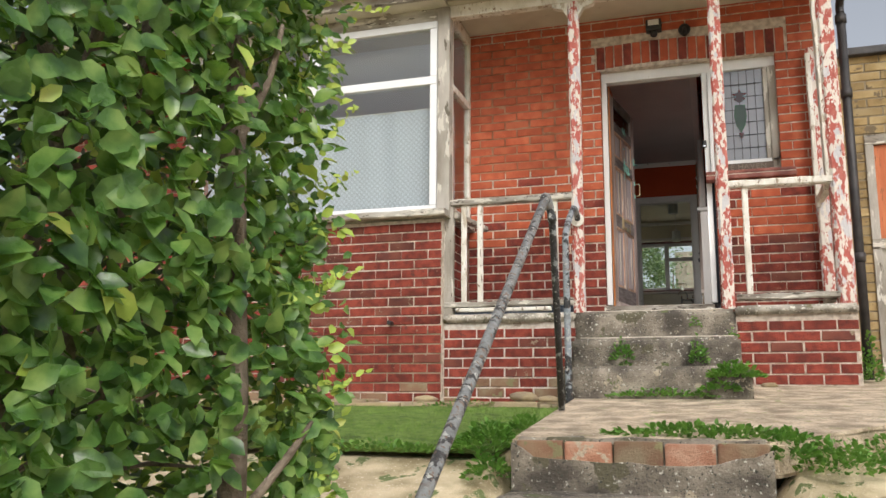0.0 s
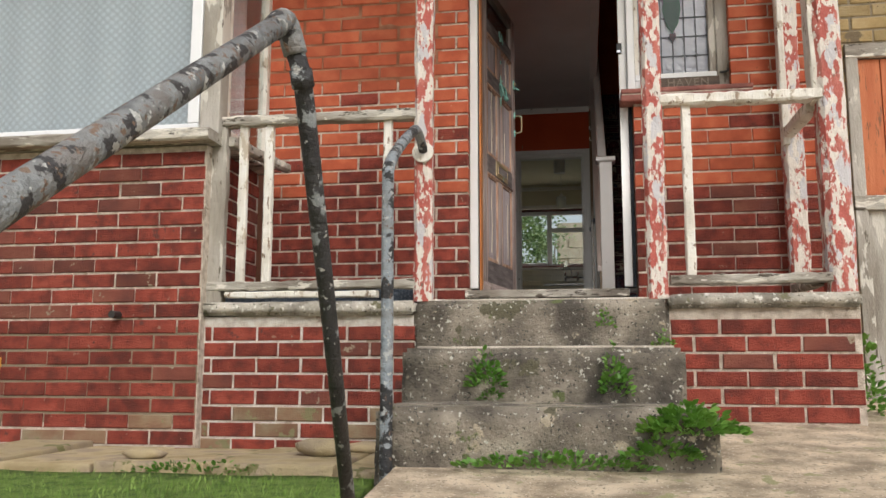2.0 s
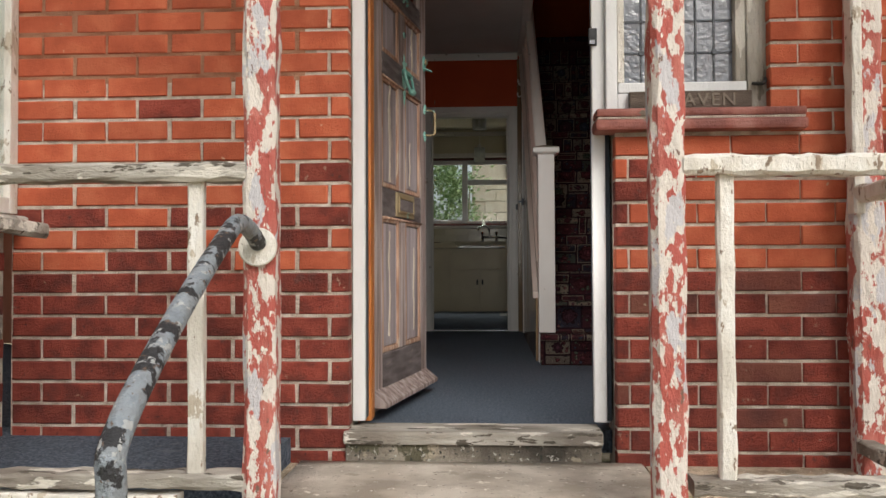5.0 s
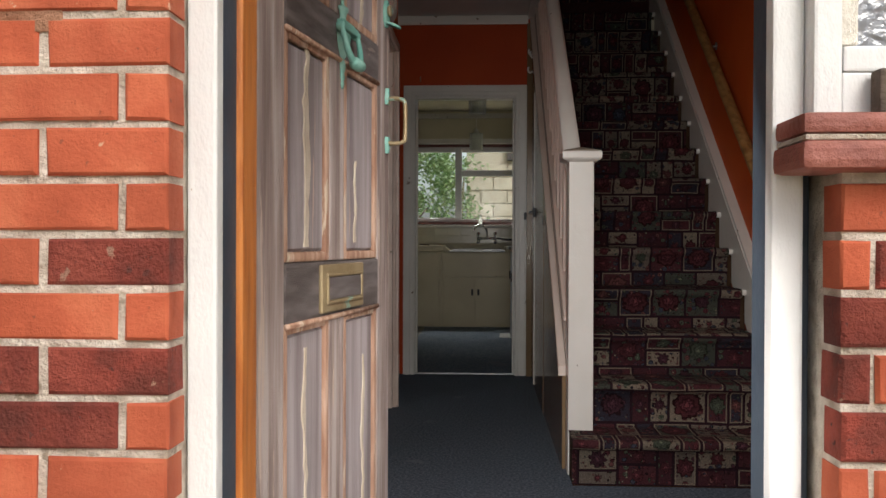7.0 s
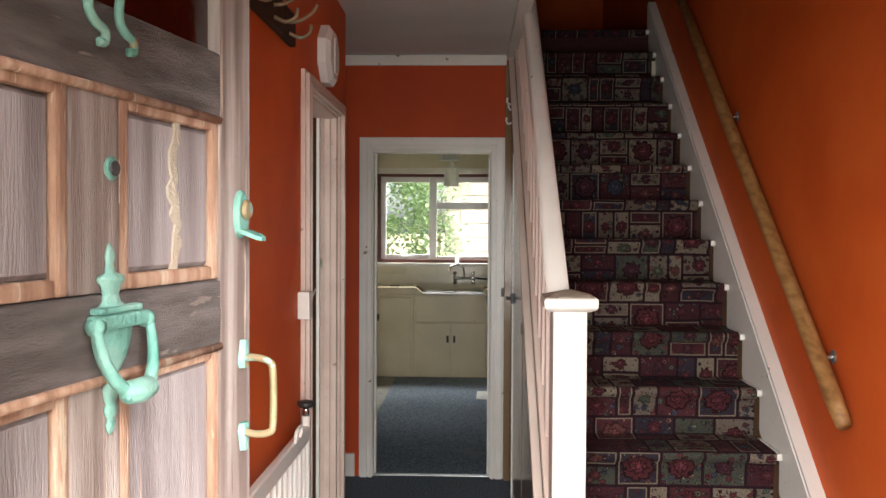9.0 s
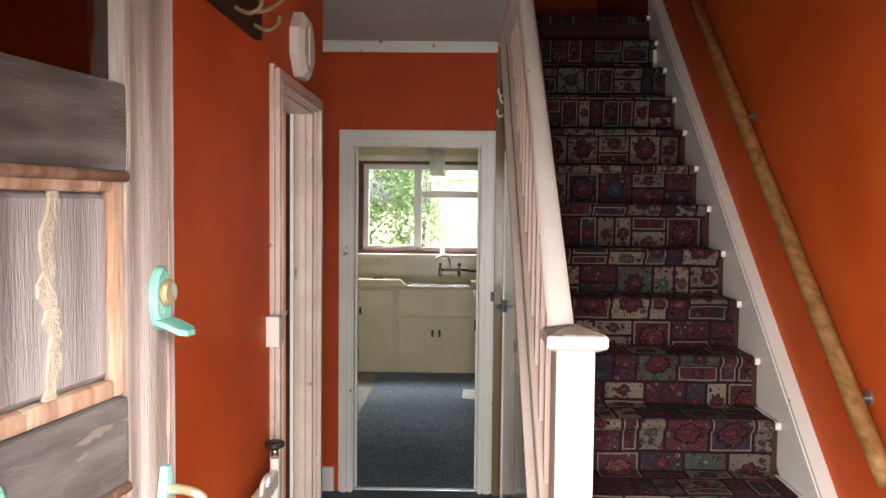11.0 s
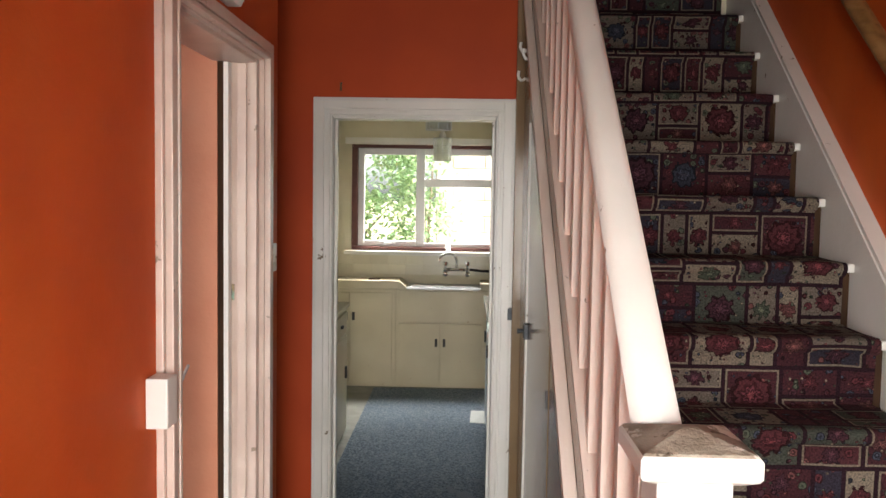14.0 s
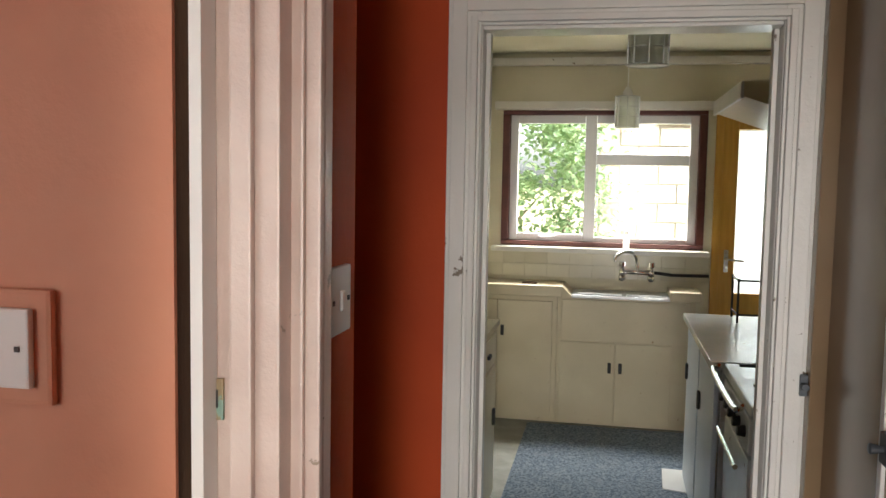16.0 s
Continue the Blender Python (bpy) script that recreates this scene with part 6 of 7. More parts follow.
structure("wall_hall_recess", boxes((-2.3, -2.2, 11.39, 12.56, 0.0, 2.70)), ORANGE_WALL, "orange wall closing the hall recess", "wall")
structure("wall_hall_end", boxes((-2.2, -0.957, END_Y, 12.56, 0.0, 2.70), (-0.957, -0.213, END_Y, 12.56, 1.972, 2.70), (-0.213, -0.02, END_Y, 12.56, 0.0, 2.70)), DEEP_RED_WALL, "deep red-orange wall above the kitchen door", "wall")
structure("wall_stairs", boxes((HALL_R, 0.89, 7.87, 15.0, -0.1, 5.3)), ORANGE_WALL, "burnt orange stairwell wall", "wall")
structure("wall_front_inside", boxes((-1.06, -0.87, 7.872, 7.90, 0.0, 2.7), (0.56, HALL_R, 7.872, 7.90, 0.0, 2.7), (0.046, 0.56, 7.872, 7.90, 0.0, 1.05), (-0.87, 0.56, 7.872, 7.90, 2.08, 5.3)), ORANGE_WALL, "burnt orange inside of the front wall", "wall")
structure("ceiling_hall", boxes((-2.2, -0.075, 7.875, 12.56, CEIL_Z, 2.70)), CEILING, "grey-white hall ceiling", "ceiling")
structure("ceiling_landing", boxes((-2.4, 0.89, 7.66, 15.1, 5.1, 5.3)), CEILING, "ceiling above the landing", "ceiling")
structure("landing_floor", boxes((-2.2, HALL_R, 12.70, 15.0, 2.58, 2.728)), LANDING_CARPET, "plain dark maroon landing carpet", "floor")
structure("wall_landing_back", boxes((-2.2, HALL_R, 14.9, 15.0, 2.73, 5.1)), ORANGE_WALL, "orange landing wall", "wall")
structure("wall_landing_left", boxes((-2.3, -2.2, 7.66, 15.0, 2.70, 5.1)), ORANGE_WALL, "orange landing wall", "wall")
structure("cornice", boxes((-1.30, -0.145, END_Y - 0.022, END_Y, 2.466, 2.528), bevel=0.006), WHITE_GLOSS, "white cornice strip over the kitchen door", "trim")
structure("well_trim", boxes((-0.145, -0.077, 7.9, 12.46, 2.50, 2.70), bevel=0.004), WHITE_GLOSS, "white trim at the stairwell edge", "trim")
structure("baseboard", boxes((-2.2, -1.045, END_Y - 0.018, END_Y, 0.0, 0.14), bevel=0.004), WHITE_GLOSS, "white painted skirting board", "skirting")
structure("baseboard_left", boxes((HALL_L, HALL_L + 0.018, 7.92, 10.426, 0.0, 0.14), bevel=0.004), WHITE_GLOSS, "white painted skirting board", "skirting")


def architrave(parent, axis, a0, a1, plane, out, z1, material, w=0.072):
    """Three stepped mouldings round a doorway. axis 'x': the wall faces -y at plane; axis 'y': it faces +x at plane."""
    for step, (inset, width, proud) in enumerate(((0.0, w, 0.016), (0.012, w * 0.45, 0.026), (w * 0.72, w * 0.2, 0.022))):
        for lo, hi, zz0, zz1 in ((a0 - w + inset, a0 - w + inset + width, 0.0, z1 + w - inset), (a1 + w - inset - width, a1 + w - inset, 0.0, z1 + w - inset),
                                 (a0 - w + inset + width, a1 + w - inset - width, z1 + w - inset - width, z1 + w - inset)):
            d0, d1 = (plane, plane + out * proud) if step == 0 else (plane + out * 0.016, plane + out * (proud + 0.006 * step))
            d0, d1 = min(d0, d1), max(d0, d1)
            r = (lo, hi, d0, d1, zz0, zz1) if axis == "x" else (d0, d1, lo, hi, zz0, zz1)
            part("architrave", boxes(r, bevel=0.003), material, parent)


# kitchen doorway
kd = thing("door_2", (-0.575, 12.46, 0), "white moulded door casing to the kitchen", "door frame", kind="structure")
architrave(kd, "x", -0.937, -0.233, END_Y, -1, 1.958, WHITE_GLOSS, 0.082)
part("lining", boxes((-0.956, -0.935, END_Y + 0.001, 12.565, 0.0, 1.970), bevel=0.003), WHITE_GLOSS, kd)
part("lining", boxes((-0.235, -0.214, END_Y + 0.001, 12.565, 0.0, 1.970), bevel=0.003), WHITE_GLOSS, kd)
part("lining", boxes((-0.934, -0.236, END_Y + 0.001, 12.565, 1.95, 1.970), bevel=0.003), WHITE_GLOSS, kd)
part("door_stop", boxes((-0.934, -0.922, 12.51, 12.545, 0.0, 1.95), bevel=0.002), WHITE_GLOSS, kd)
part("door_stop", boxes((-0.248, -0.236, 12.51, 12.545, 0.0, 1.95), bevel=0.002), WHITE_GLOSS, kd)
part("threshold_bar", boxes((-0.934, -0.236, 12.47, 12.51, 0.0, 0.006), bevel=0.002), STEEL, kd, "thin metal carpet bar")
keep = part("latch_keep", boxes((-0.170, -0.152, 12.418, 12.433, 1.095, 1.145), bevel=0.002), LEAD, kd, "small dull metal latch")
part("knob", tube([(-0.162, 12.418, 1.12), (-0.162, 12.400, 1.12), (-0.162, 12.397, 1.12)], 0.008, 10, [0.006, 0.010, 0.008]), LEAD, keep)

# doorway to the front room
ld = thing("door_3", (-0.96, 10.89, 0), "cream painted casing of the front room doorway", "door frame", kind="structure")
architrave(ld, "y", 10.492, 11.248, HALL_L, 1, 2.004, WORN_CREAM, 0.064)
part("lining", boxes((-1.075, -0.958, 11.215, 11.253, 0.0, 2.012), bevel=0.003), WORN_CREAM, ld)
part("lining", boxes((-1.075, -0.958, 10.476, 10.494, 0.0, 2.012), bevel=0.003), WORN_CREAM, ld)
part("lining", boxes((-1.075, -0.958, 10.495, 11.214, 1.992, 2.012), bevel=0.003), WORN_CREAM, ld)
part("door_stop", boxes((-1.010, -0.985, 11.202, 11.214, 0.0, 1.99), bevel=0.003), WORN_CREAM, ld)
part("draught_strip", boxes((-1.043, -1.029, 11.180, 11.2135, 0.0, 1.99), bevel=0.001), PLASTIC, ld, "white plastic strip")
strike = part("strike_plate", boxes((-1.0425, -1.021, 11.2105, 11.2145, 1.316, 1.362), bevel=0.001), BRASS, ld, "dull metal strike plate")
part("bolt_hole", boxes((-1.036, -1.027, 11.2095, 11.211, 1.330, 1.350)), BLACK, strike)
part("rebate_board", boxes((-1.082, -1.044, 11.186, 11.213, 0.0, 2.02), bevel=0.002), BROWN_STAIN, ld, "dark brown stained board")
# front room
structure("wall_front_room_end", boxes((-4.6, -1.061, 11.18, 11.28, 0.0, 2.6)), ORANGE_WALL_LIT, "orange end wall of the front room, coloured salmon for window light", "wall")
structure("wall_front_room_left", boxes((-4.6, -4.5, 7.2, 11.18, -0.1, 2.6)), ORANGE_WALL_LIT, "orange side wall of the front room, coloured salmon for window light", "wall")
structure("wall_front_room_front", boxes((-2.08, -1.061, 7.872, 7.95, 0.0, 2.6)), ORANGE_WALL_LIT, "orange front wall of the front room, coloured salmon for window light", "wall")
structure("ceiling_front_room", boxes((-4.6, -1.061, 7.1, 11.28, 2.6, 2.69)), CEILING, "white ceiling of the front room", "ceiling")
structure("wall_bay_left", boxes((-4.55, -4.45, 7.17, 7.66, -0.1, 2.55)), ORANGE_WALL_LIT, "left cheek of the bay", "wall")


def switch_plate(name, centre, facing, label, pattress):
    c = Vector(centre)
    s = thing(name, c, label, "light switch")
    fx, fy = facing
    sx, sy = -fy, fx

    def slab(nm, w, h, d0, d1, material, parent, du=0.0, dz=0.0, lab="", bev=0.003):
        corners = [(c.x + sx * (du - w / 2) + fx * d0, c.x + sx * (du + w / 2) + fx * d1), (c.y + sy * (du - w / 2) + fy * d0, c.y + sy * (du + w / 2) + fy * d1)]
        (x0, x1), (y0, y1) = sorted(corners[0]), sorted(corners[1])
        return part(nm, boxes((x0, x1, y0, y1, c.z + dz - h / 2, c.z + dz + h / 2), bevel=bev), material, parent, lab)

    if pattress:
        slab("pattress", 0.128, 0.128, 0.0, 0.012, ORANGE_WALL_LIT, s, lab="orange backing plate, coloured salmon for window light", bev=0.008)
        o = 0.012
    else:
        o = 0.0
    slab("plate", 0.087, 0.087, o, o + 0.010, PLASTIC, s)
    slab("rocker", 0.014, 0.026, o + 0.010, o + 0.015, PLASTIC, s)
    for du in (-0.03, 0.03):
        slab("screw", 0.006, 0.006, o + 0.010, o + 0.0115, BLACK, s, du=du, bev=0.0)


switch_plate("light_switch", (-1.262, 11.18, 1.393), (0, -1), "white light switch on a salmon backing plate", True)
switch_plate("light_switch_hall", (-0.96, 11.40, 1.425), (1, 0), "cream hall light switch beside the door casing", False)
sensor = thing("alarm_sensor", (-0.945, 10.43, 1.2), "small white plastic alarm box on the door casing", "sensor")
part("body", boxes((-0.959, -0.916, 10.37, 10.425, 1.175, 1.272), bevel=0.004), PLASTIC, sensor)
part("clip", tube(arc([(-0.92, 10.475, 1.26), (-0.915, 10.486, 1.275), (-0.93, 10.488, 1.24), (-0.935, 10.478, 1.205)]), 0.003, 6), STEEL, sensor)

chime = thing("door_chime", (-0.96, 10.87, 2.08), "cream octagonal door chime above the casing", "door chime")
octa = [(10.87 + 0.14 * math.cos(a), 2.20 + 0.125 * math.sin(a)) for a in [math.pi / 8 + k * math.pi / 4 for k in range(8)]]
bm = bmesh.new()
loft(bm, [[(-0.958, y, z) for y, z in octa], [(-0.925, y, z) for y, z in octa], [(-0.908, 10.87 + (y - 10.87) * 0.8, 2.20 + (z - 2.20) * 0.8) for y, z in octa]])
part("cover", bm, PLASTIC, chime)
part("grille", boxes((-0.907, -0.902, 10.84, 10.90, 2.13, 2.27), bevel=0.002), PLASTIC, chime)

hooks = thing("coat_rack", (-0.95, 9.95, 2.1), "dark wooden coat rack with brass hooks", "coat rack")
part("board", boxes((-0.958, -0.935, 9.25, 10.23, 2.10, 2.205), bevel=0.005), BROWN_STAIN, hooks)
for y in (9.45, 9.68, 9.92, 10.13):
    part("hook", tube(arc([(-0.935, y, 2.16), (-0.90, y, 2.165), (-0.86, y, 2.19), (-0.845, y, 2.215)]), 0.006, 8), BRASS, hooks, smooth=True)
    part("hook", tube(arc([(-0.935, y, 2.125), (-0.90, y, 2.11), (-0.87, y, 2.125), (-0.865, y, 2.15)]), 0.006, 8), BRASS, hooks, smooth=True)

gate = thing("stair_gate", (-0.92, 9.98, 0), "white barred stair gate folded against the wall", "gate")
part("top_rail", timber((-0.905, 9.48, 0.80), (-0.905, 10.25, 0.80), 0.025, 0.055, 0.001, 6), WHITE_GLOSS, gate)
part("bottom_rail", timber((-0.905, 9.48, 0.06), (-0.905, 10.25, 0.06), 0.025, 0.05, 0.001, 6), WHITE_GLOSS, gate)
for k in range(11):
    part("bar", tube([(-0.905, 9.51 + k * 0.07, 0.08), (-0.905, 9.51 + k * 0.07, 0.78)], 0.008, 8), WHITE_GLOSS, gate, smooth=True)
part("end_post", timber((-0.905, 10.255, 0.02), (-0.905, 10.255, 0.86), 0.026, 0.026, 0.001, 4, (0, 1, 0)), WHITE_GLOSS, gate)
part("screw_spindle", tube([(-0.905, 10.255, 0.86), (-0.905, 10.255, 0.893)], 0.011, 10), CHROME, gate, smooth=True)
part("knob", tube([(-0.905, 10.255, 0.89), (-0.905, 10.255, 0.898), (-0.905, 10.255, 0.908), (-0.905, 10.255, 0.912)], 0.03, 16, [0.022, 0.030, 0.030, 0.018]), BLACK, gate)
part("latch", tube(arc([(-0.89, 10.08, 0.83), (-0.885, 10.08, 0.865), (-0.885, 10.01, 0.865), (-0.89, 10.01, 0.83)]), 0.006, 8), PLASTIC, gate)

# ---- stairs ----
RISE, GO, Y1 = 0.182, 0.2103, 9.735
STEPS = 15
SLOPE = RISE / GO


def nose(k):
    return Y1 + (k - 1) * GO, k * RISE


def make_stairs():
    st = thing("staircase", (0.3, 9.73, 0), "steep staircase with a patchwork floral carpet", "stairs", kind="structure")
    x0, x1 = -0.040, 0.716
    # carpet with its own run for the pattern
    prof = []
    for k in range(1, STEPS + 1):
        y, z = nose(k)
        prof += [(y + 0.026, z - RISE + 0.004), (y + 0.022, z - 0.045), (y + 0.006, z - 0.038), (y - 0.006, z - 0.022), (y - 0.004, z - 0.006), (y + 0.010, z)]
        prof += [(y + GO * 0.5, z - 0.001), (y + GO + 0.018, z + 0.002)]
    bm = bmesh.new()
    uvl = bm.loops.layers.uv.new("UVMap")
    cols = 8
    run = 0.0
    last = None
    prev = None
    for i, (y, z) in enumerate(prof):
        if prev:
            run += math.hypot(y - prev[0], z - prev[1])
        prev = (y, z)
        k = i // 8 + 1
        a, b = (x0 - (0.062 if k == 1 else 0.0), x1)
        row = []
        for c in range(cols + 1):
            x = a + (b - a) * c / cols
            worn = 0.004 * noise.noise((x * 9, y * 9, z * 9))
            row.append((bm.verts.new((x, y + worn, z + worn)), x, run))
        if last:
            for c in range(cols):
                q = (last[c], last[c + 1], row[c + 1], row[c])
                if len({v[0] for v in q}) == 4:
                    f = bm.faces.new([v[0] for v in q])
                    for lp, v in zip(f.loops, q):
                        lp[uvl].uv = (v[1] + 3, v[2])
        last = row
    carpet = part("carpet", bm, STAIR_CARPET, st, "worn maroon, cream and navy patchwork floral carpet", True)
    bm = bmesh.new()
    for k in range(1, STEPS):
        y, z = nose(k)
        box(bm, x0 + 0.004, 0.739, y + 0.032, y + GO + 0.030, max(0, z - RISE - 0.02), z - 0.006)
    box(bm, x0 - 0.058, 0.735, Y1 + 0.03, Y1 + GO, 0.0, RISE - 0.006)
    part("carcass", bm, BROWN_STAIN, st)
    # painted tread ends beside the carpet
    for k in range(1, STEPS + 1):
        y, z = nose(k)
        part("tread_end", boxes((0.717, 0.737, y - 0.004, y + GO + 0.02, z - 0.030, z - 0.004), bevel=0.006), WHITE_GLOSS, st)
    # wall string
    def string(name, xa, xb, lift, drop, ya, yb):
        bm2 = bmesh.new()
        pts = [(ya, RISE + lift + (ya - Y1) * SLOPE), (yb, RISE + lift + (yb - Y1) * SLOPE), (yb, RISE - drop + (yb - Y1) * SLOPE), (ya, max(0.0, RISE - drop + (ya - Y1) * SLOPE))]
        loft(bm2, [[(xa, y, z) for y, z in pts], [(xb, y, z) for y, z in pts]])
        return part(name, bm2, WHITE_GLOSS, st)

    string("wall_string", 0.738, 0.789, 0.105, 0.30, 9.69, 12.75)
    string("wall_string_cap", 0.742, 0.7895, 0.125, -0.108, 9.69, 12.75)
    return st


staircase = make_stairs()

balustrade = thing("balustrade", (-0.05, 11.1, 0), "white painted stair balustrade with square spindles", "balustrade")
# newel with a shallow pyramid cap
newel = part("newel_post", boxes((-0.104, -0.004, 9.905, 10.003, 0.0, 1.264), bevel=0.004), WHITE_GLOSS, balustrade, "chipped white newel post")
bm = bmesh.new()
cx, cy = -0.054, 9.954
quad = ((-1, -1), (1, -1), (1, 1), (-1, 1))
loft(bm, [[(cx + s * a, cy + s * b, z) for a, b in quad] for s, z in ((0.056, 1.256), (0.074, 1.265), (0.078, 1.271), (0.078, 1.293), (0.074, 1.298))])
cap = part("newel_cap", bm, WHITE_GLOSS, newel, "white edged cap")
bm = bmesh.new()
loft(bm, [[(cx + s * a, cy + s * b, z) for a, b in quad] for s, z in ((0.0745, 1.2975), (0.072, 1.3005), (0.040, 1.3095), (0.010, 1.318))])
part("cap_top", bm, CAP_WORN, newel, "bare worn wooden top of the newel cap")



def slope_z(y, lift):
    return RISE + (y - Y1) * SLOPE + lift


def slanted(name, x0, x1, ya, yb, lo, hi, material, parent, round_top=False, label=""):
    bm2 = bmesh.new()
    if round_top:
        w, h = (x1 - x0) / 2, (hi - lo)
        sec = [(w * math.copysign(abs(math.cos(k * math.tau / 24)) ** 0.75, math.cos(k * math.tau / 24)), h * (0.5 + 0.54 * math.copysign(abs(math.sin(k * math.tau / 24)) ** 0.8, math.sin(k * math.tau / 24)))) for k in range(24)]
        loft(bm2, [[((x0 + x1) / 2 + a, y, slope_z(y, lo) + b) for a, b in sec] for y in (ya, ya + (yb - ya) * 0.3, ya + (yb - ya) * 0.6, yb)])
    else:
        loft(bm2, [[(x0, y, slope_z(y, lo)), (x1, y, slope_z(y, lo)), (x1, y, slope_z(y, hi)), (x0, y, slope_z(y, hi))] for y in (ya, yb)])
    return part(name, bm2, material, parent, label, round_top)


slanted("handrail", -0.112, -0.042, 10.0, 12.66, 0.812, 0.895, WHITE_GLOSS, balustrade, True, "broad rounded white handrail")
slanted("string", -0.103, -0.045, 10.004, 12.66, -0.10, 0.196, TAUPE_GLOSS, balustrade, False, "glossy taupe outer stair string")
slanted("string_moulding", -0.134, -0.104, 10.004, 12.45, -0.030, 0.010, SPINDLE, balustrade, False, "worn white moulding along the string, tinted pink for orange bounce")
slanted("string_cap", -0.112, -0.040, 10.004, 12.66, 0.197, 0.212, SPINDLE, balustrade)
y = 10.064
while y < 12.60:
    part("spindle", boxes((-0.098, -0.066, y - 0.016, y + 0.016, slope_z(y, 0.190), slope_z(y, 0.835)), bevel=0.002), SPINDLE, balustrade)
    y += 0.166

# panelled cupboard under the stairs
spandrel = thing("under_stairs_cupboard", (-0.1, 11.2, 0), "glossy taupe panelling with a cupboard door under the stairs", "cupboard", kind="structure")


def under(ya, yb, xa, xb, gap=0.345, top=2.5):
    bm2 = bmesh.new()
    pts = [(ya, 0.0), (yb, 0.0), (yb, min(top, slope_z(yb, -gap))), (ya, min(top, slope_z(ya, -gap)))]
    loft(bm2, [[(xa, y, z) for y, z in pts], [(xb, y, z) for y, z in pts]])
    return bm2


part("panel", under(10.004, 11.14, -0.118, -0.104, 0.032), TAUPE_GLOSS, spandrel)
cup = part("cupboard_door", under(11.15, 11.96, -0.120, -0.104, 0.034, 1.90), TAUPE_GLOSS, spandrel, "glossy taupe cupboard door")
part("panel", under(11.99, 12.399, -0.118, -0.104, 0.034), TAUPE_GLOSS, spandrel)
bm = bmesh.new()
pts = [(11.77, 1.905), (11.985, 1.905), (11.985, slope_z(11.985, -0.036))]
loft(bm, [[(-0.118, y, z) for y, z in pts], [(-0.105, y, z) for y, z in pts]])
part("panel", bm, TAUPE_GLOSS, spandrel)
part("door_edge", boxes((-0.127, -0.110, 11.962, 11.985, 0.02, 1.90), bevel=0.002), WHITE_GLOSS, cup, "pale worn door edge")
h = part("latch", boxes((-0.136, -0.1205, 11.90, 11.95, 1.10, 1.155), bevel=0.002), LEAD, cup, "small dull metal latch")
part("knob", tube([(-0.136, 11.925, 1.128), (-0.158, 11.925, 1.128), (-0.160, 11.925, 1.128)], 0.008, 10, [0.006, 0.010, 0.008]), LEAD, h)
part("cover_strip", boxes((-0.153, -0.104, 12.400, 12.459, 0.0, 2.46), bevel=0.004), TAUPE_GLOSS, spandrel, "narrow taupe strip closing the panelling to the casing")
part("hinge", boxes((-0.126, -0.1205, 11.16, 11.175, 1.03, 1.08), bevel=0.001), LEAD, cup, "small hinge")
for yy, z in ((12.38, 2.12), (12.28, 2.22), (12.08, 2.16)):
    part("wall_hook", tube(arc([(-0.118, yy, z), (-0.135, yy, z - 0.01), (-0.148, yy, z + 0.01), (-0.145, yy, z + 0.03)]), 0.006, 8), PLASTIC, spandrel, "white plastic hook", True)

wall_rail = thing("wall_handrail", (0.70, 9.85, 0.93), "round varnished wooden handrail on the stair wall", "handrail")
a, b = Vector((0.715, 9.84, 0.945)), Vector((0.715, 12.6, 0.945 + 2.76 * 0.885))
part("rail", tube([a, a.lerp(b, 0.02), a.lerp(b, 0.5), b], 0.026, 16, [0.022, 0.026, 0.026, 0.026]), OAK, wall_rail, smooth=True)
for t in (0.09, 0.45, 0.85):
    p = a.lerp(b, t)
    bracket = part("bracket", tube(arc([(HALL_R - 0.001, p.y, p.z - 0.06), (0.75, p.y, p.z - 0.06), (0.722, p.y, p.z - 0.022)]), 0.006, 8), STEEL, wall_rail, smooth=True)
    part("rose", disc((HALL_R - 0.001, p.y, p.z - 0.06), (-1, 0, 0), 0.022, 0.005, 16, 0.0015), STEEL, bracket)

# ---- kitchen ----
structure("floor_kitchen", boxes((-1.62, 1.0, 12.50, 16.4, -0.08, -0.002)), LINO, "worn grey kitchen lino", "floor")
rug = structure("carpet_kitchen", boxes((-1.10, 0.55, 12.515, 15.80, -0.002, 0.006), bevel=0.002), KITCHEN_CARPET, "faded blue kitchen carpet", "carpet")
structure("wall_kitchen_back", boxes((-1.62, 0.05, 16.16, 16.36, 0.0, 1.14), (-1.62, -1.35, 16.16, 16.36, 1.14, 2.06), (0.0, 0.05, 16.16, 16.36, 1.14, 2.06), (-1.62, 0.05, 16.16, 16.36, 2.06, 2.5), (0.05, 1.0, 16.16, 16.36, 2.06, 2.5), (0.85, 1.0, 16.16, 16.36, 0.0, 2.06)), CREAM_WALL, "cream painted kitchen back wall", "wall")
structure("wall_kitchen_left", boxes((-1.62, -1.49, 12.56, 16.16, 0.0, 2.5)), CREAM_WALL, "cream kitchen side wall", "wall")
structure("wall_kitchen_right", boxes((0.85, 1.0, 12.56, 16.16, 0.0, 2.5)), CREAM_WALL, "cream kitchen side wall", "wall")
structure("wall_kitchen_front", boxes((-0.02, 0.85, 12.5, 12.56, 0.0, 2.5), (-1.62, -0.957, 12.561, 12.60, 0.0, 2.5), (-0.213, 0.85, 12.561, 12.60, 0.0, 2.5), (-0.957, -0.213, 12.561, 12.60, 1.972, 2.5)), CREAM_WALL, "cream kitchen wall beside the door", "wall")
# Wall cream in place of ceiling white, standing in for shade up there.
structure("ceiling_kitchen", boxes((-1.62, 1.0, 12.56, 16.36, 2.44, 2.53)), CREAM_WALL, "cream kitchen ceiling, toned down for shade", "ceiling")
structure("kitchen_cornice", boxes((-1.49, 0.85, 16.10, 16.158, 2.355, 2.405), bevel=0.004), WHITE_GLOSS, "white cornice strip in the kitchen", "trim")

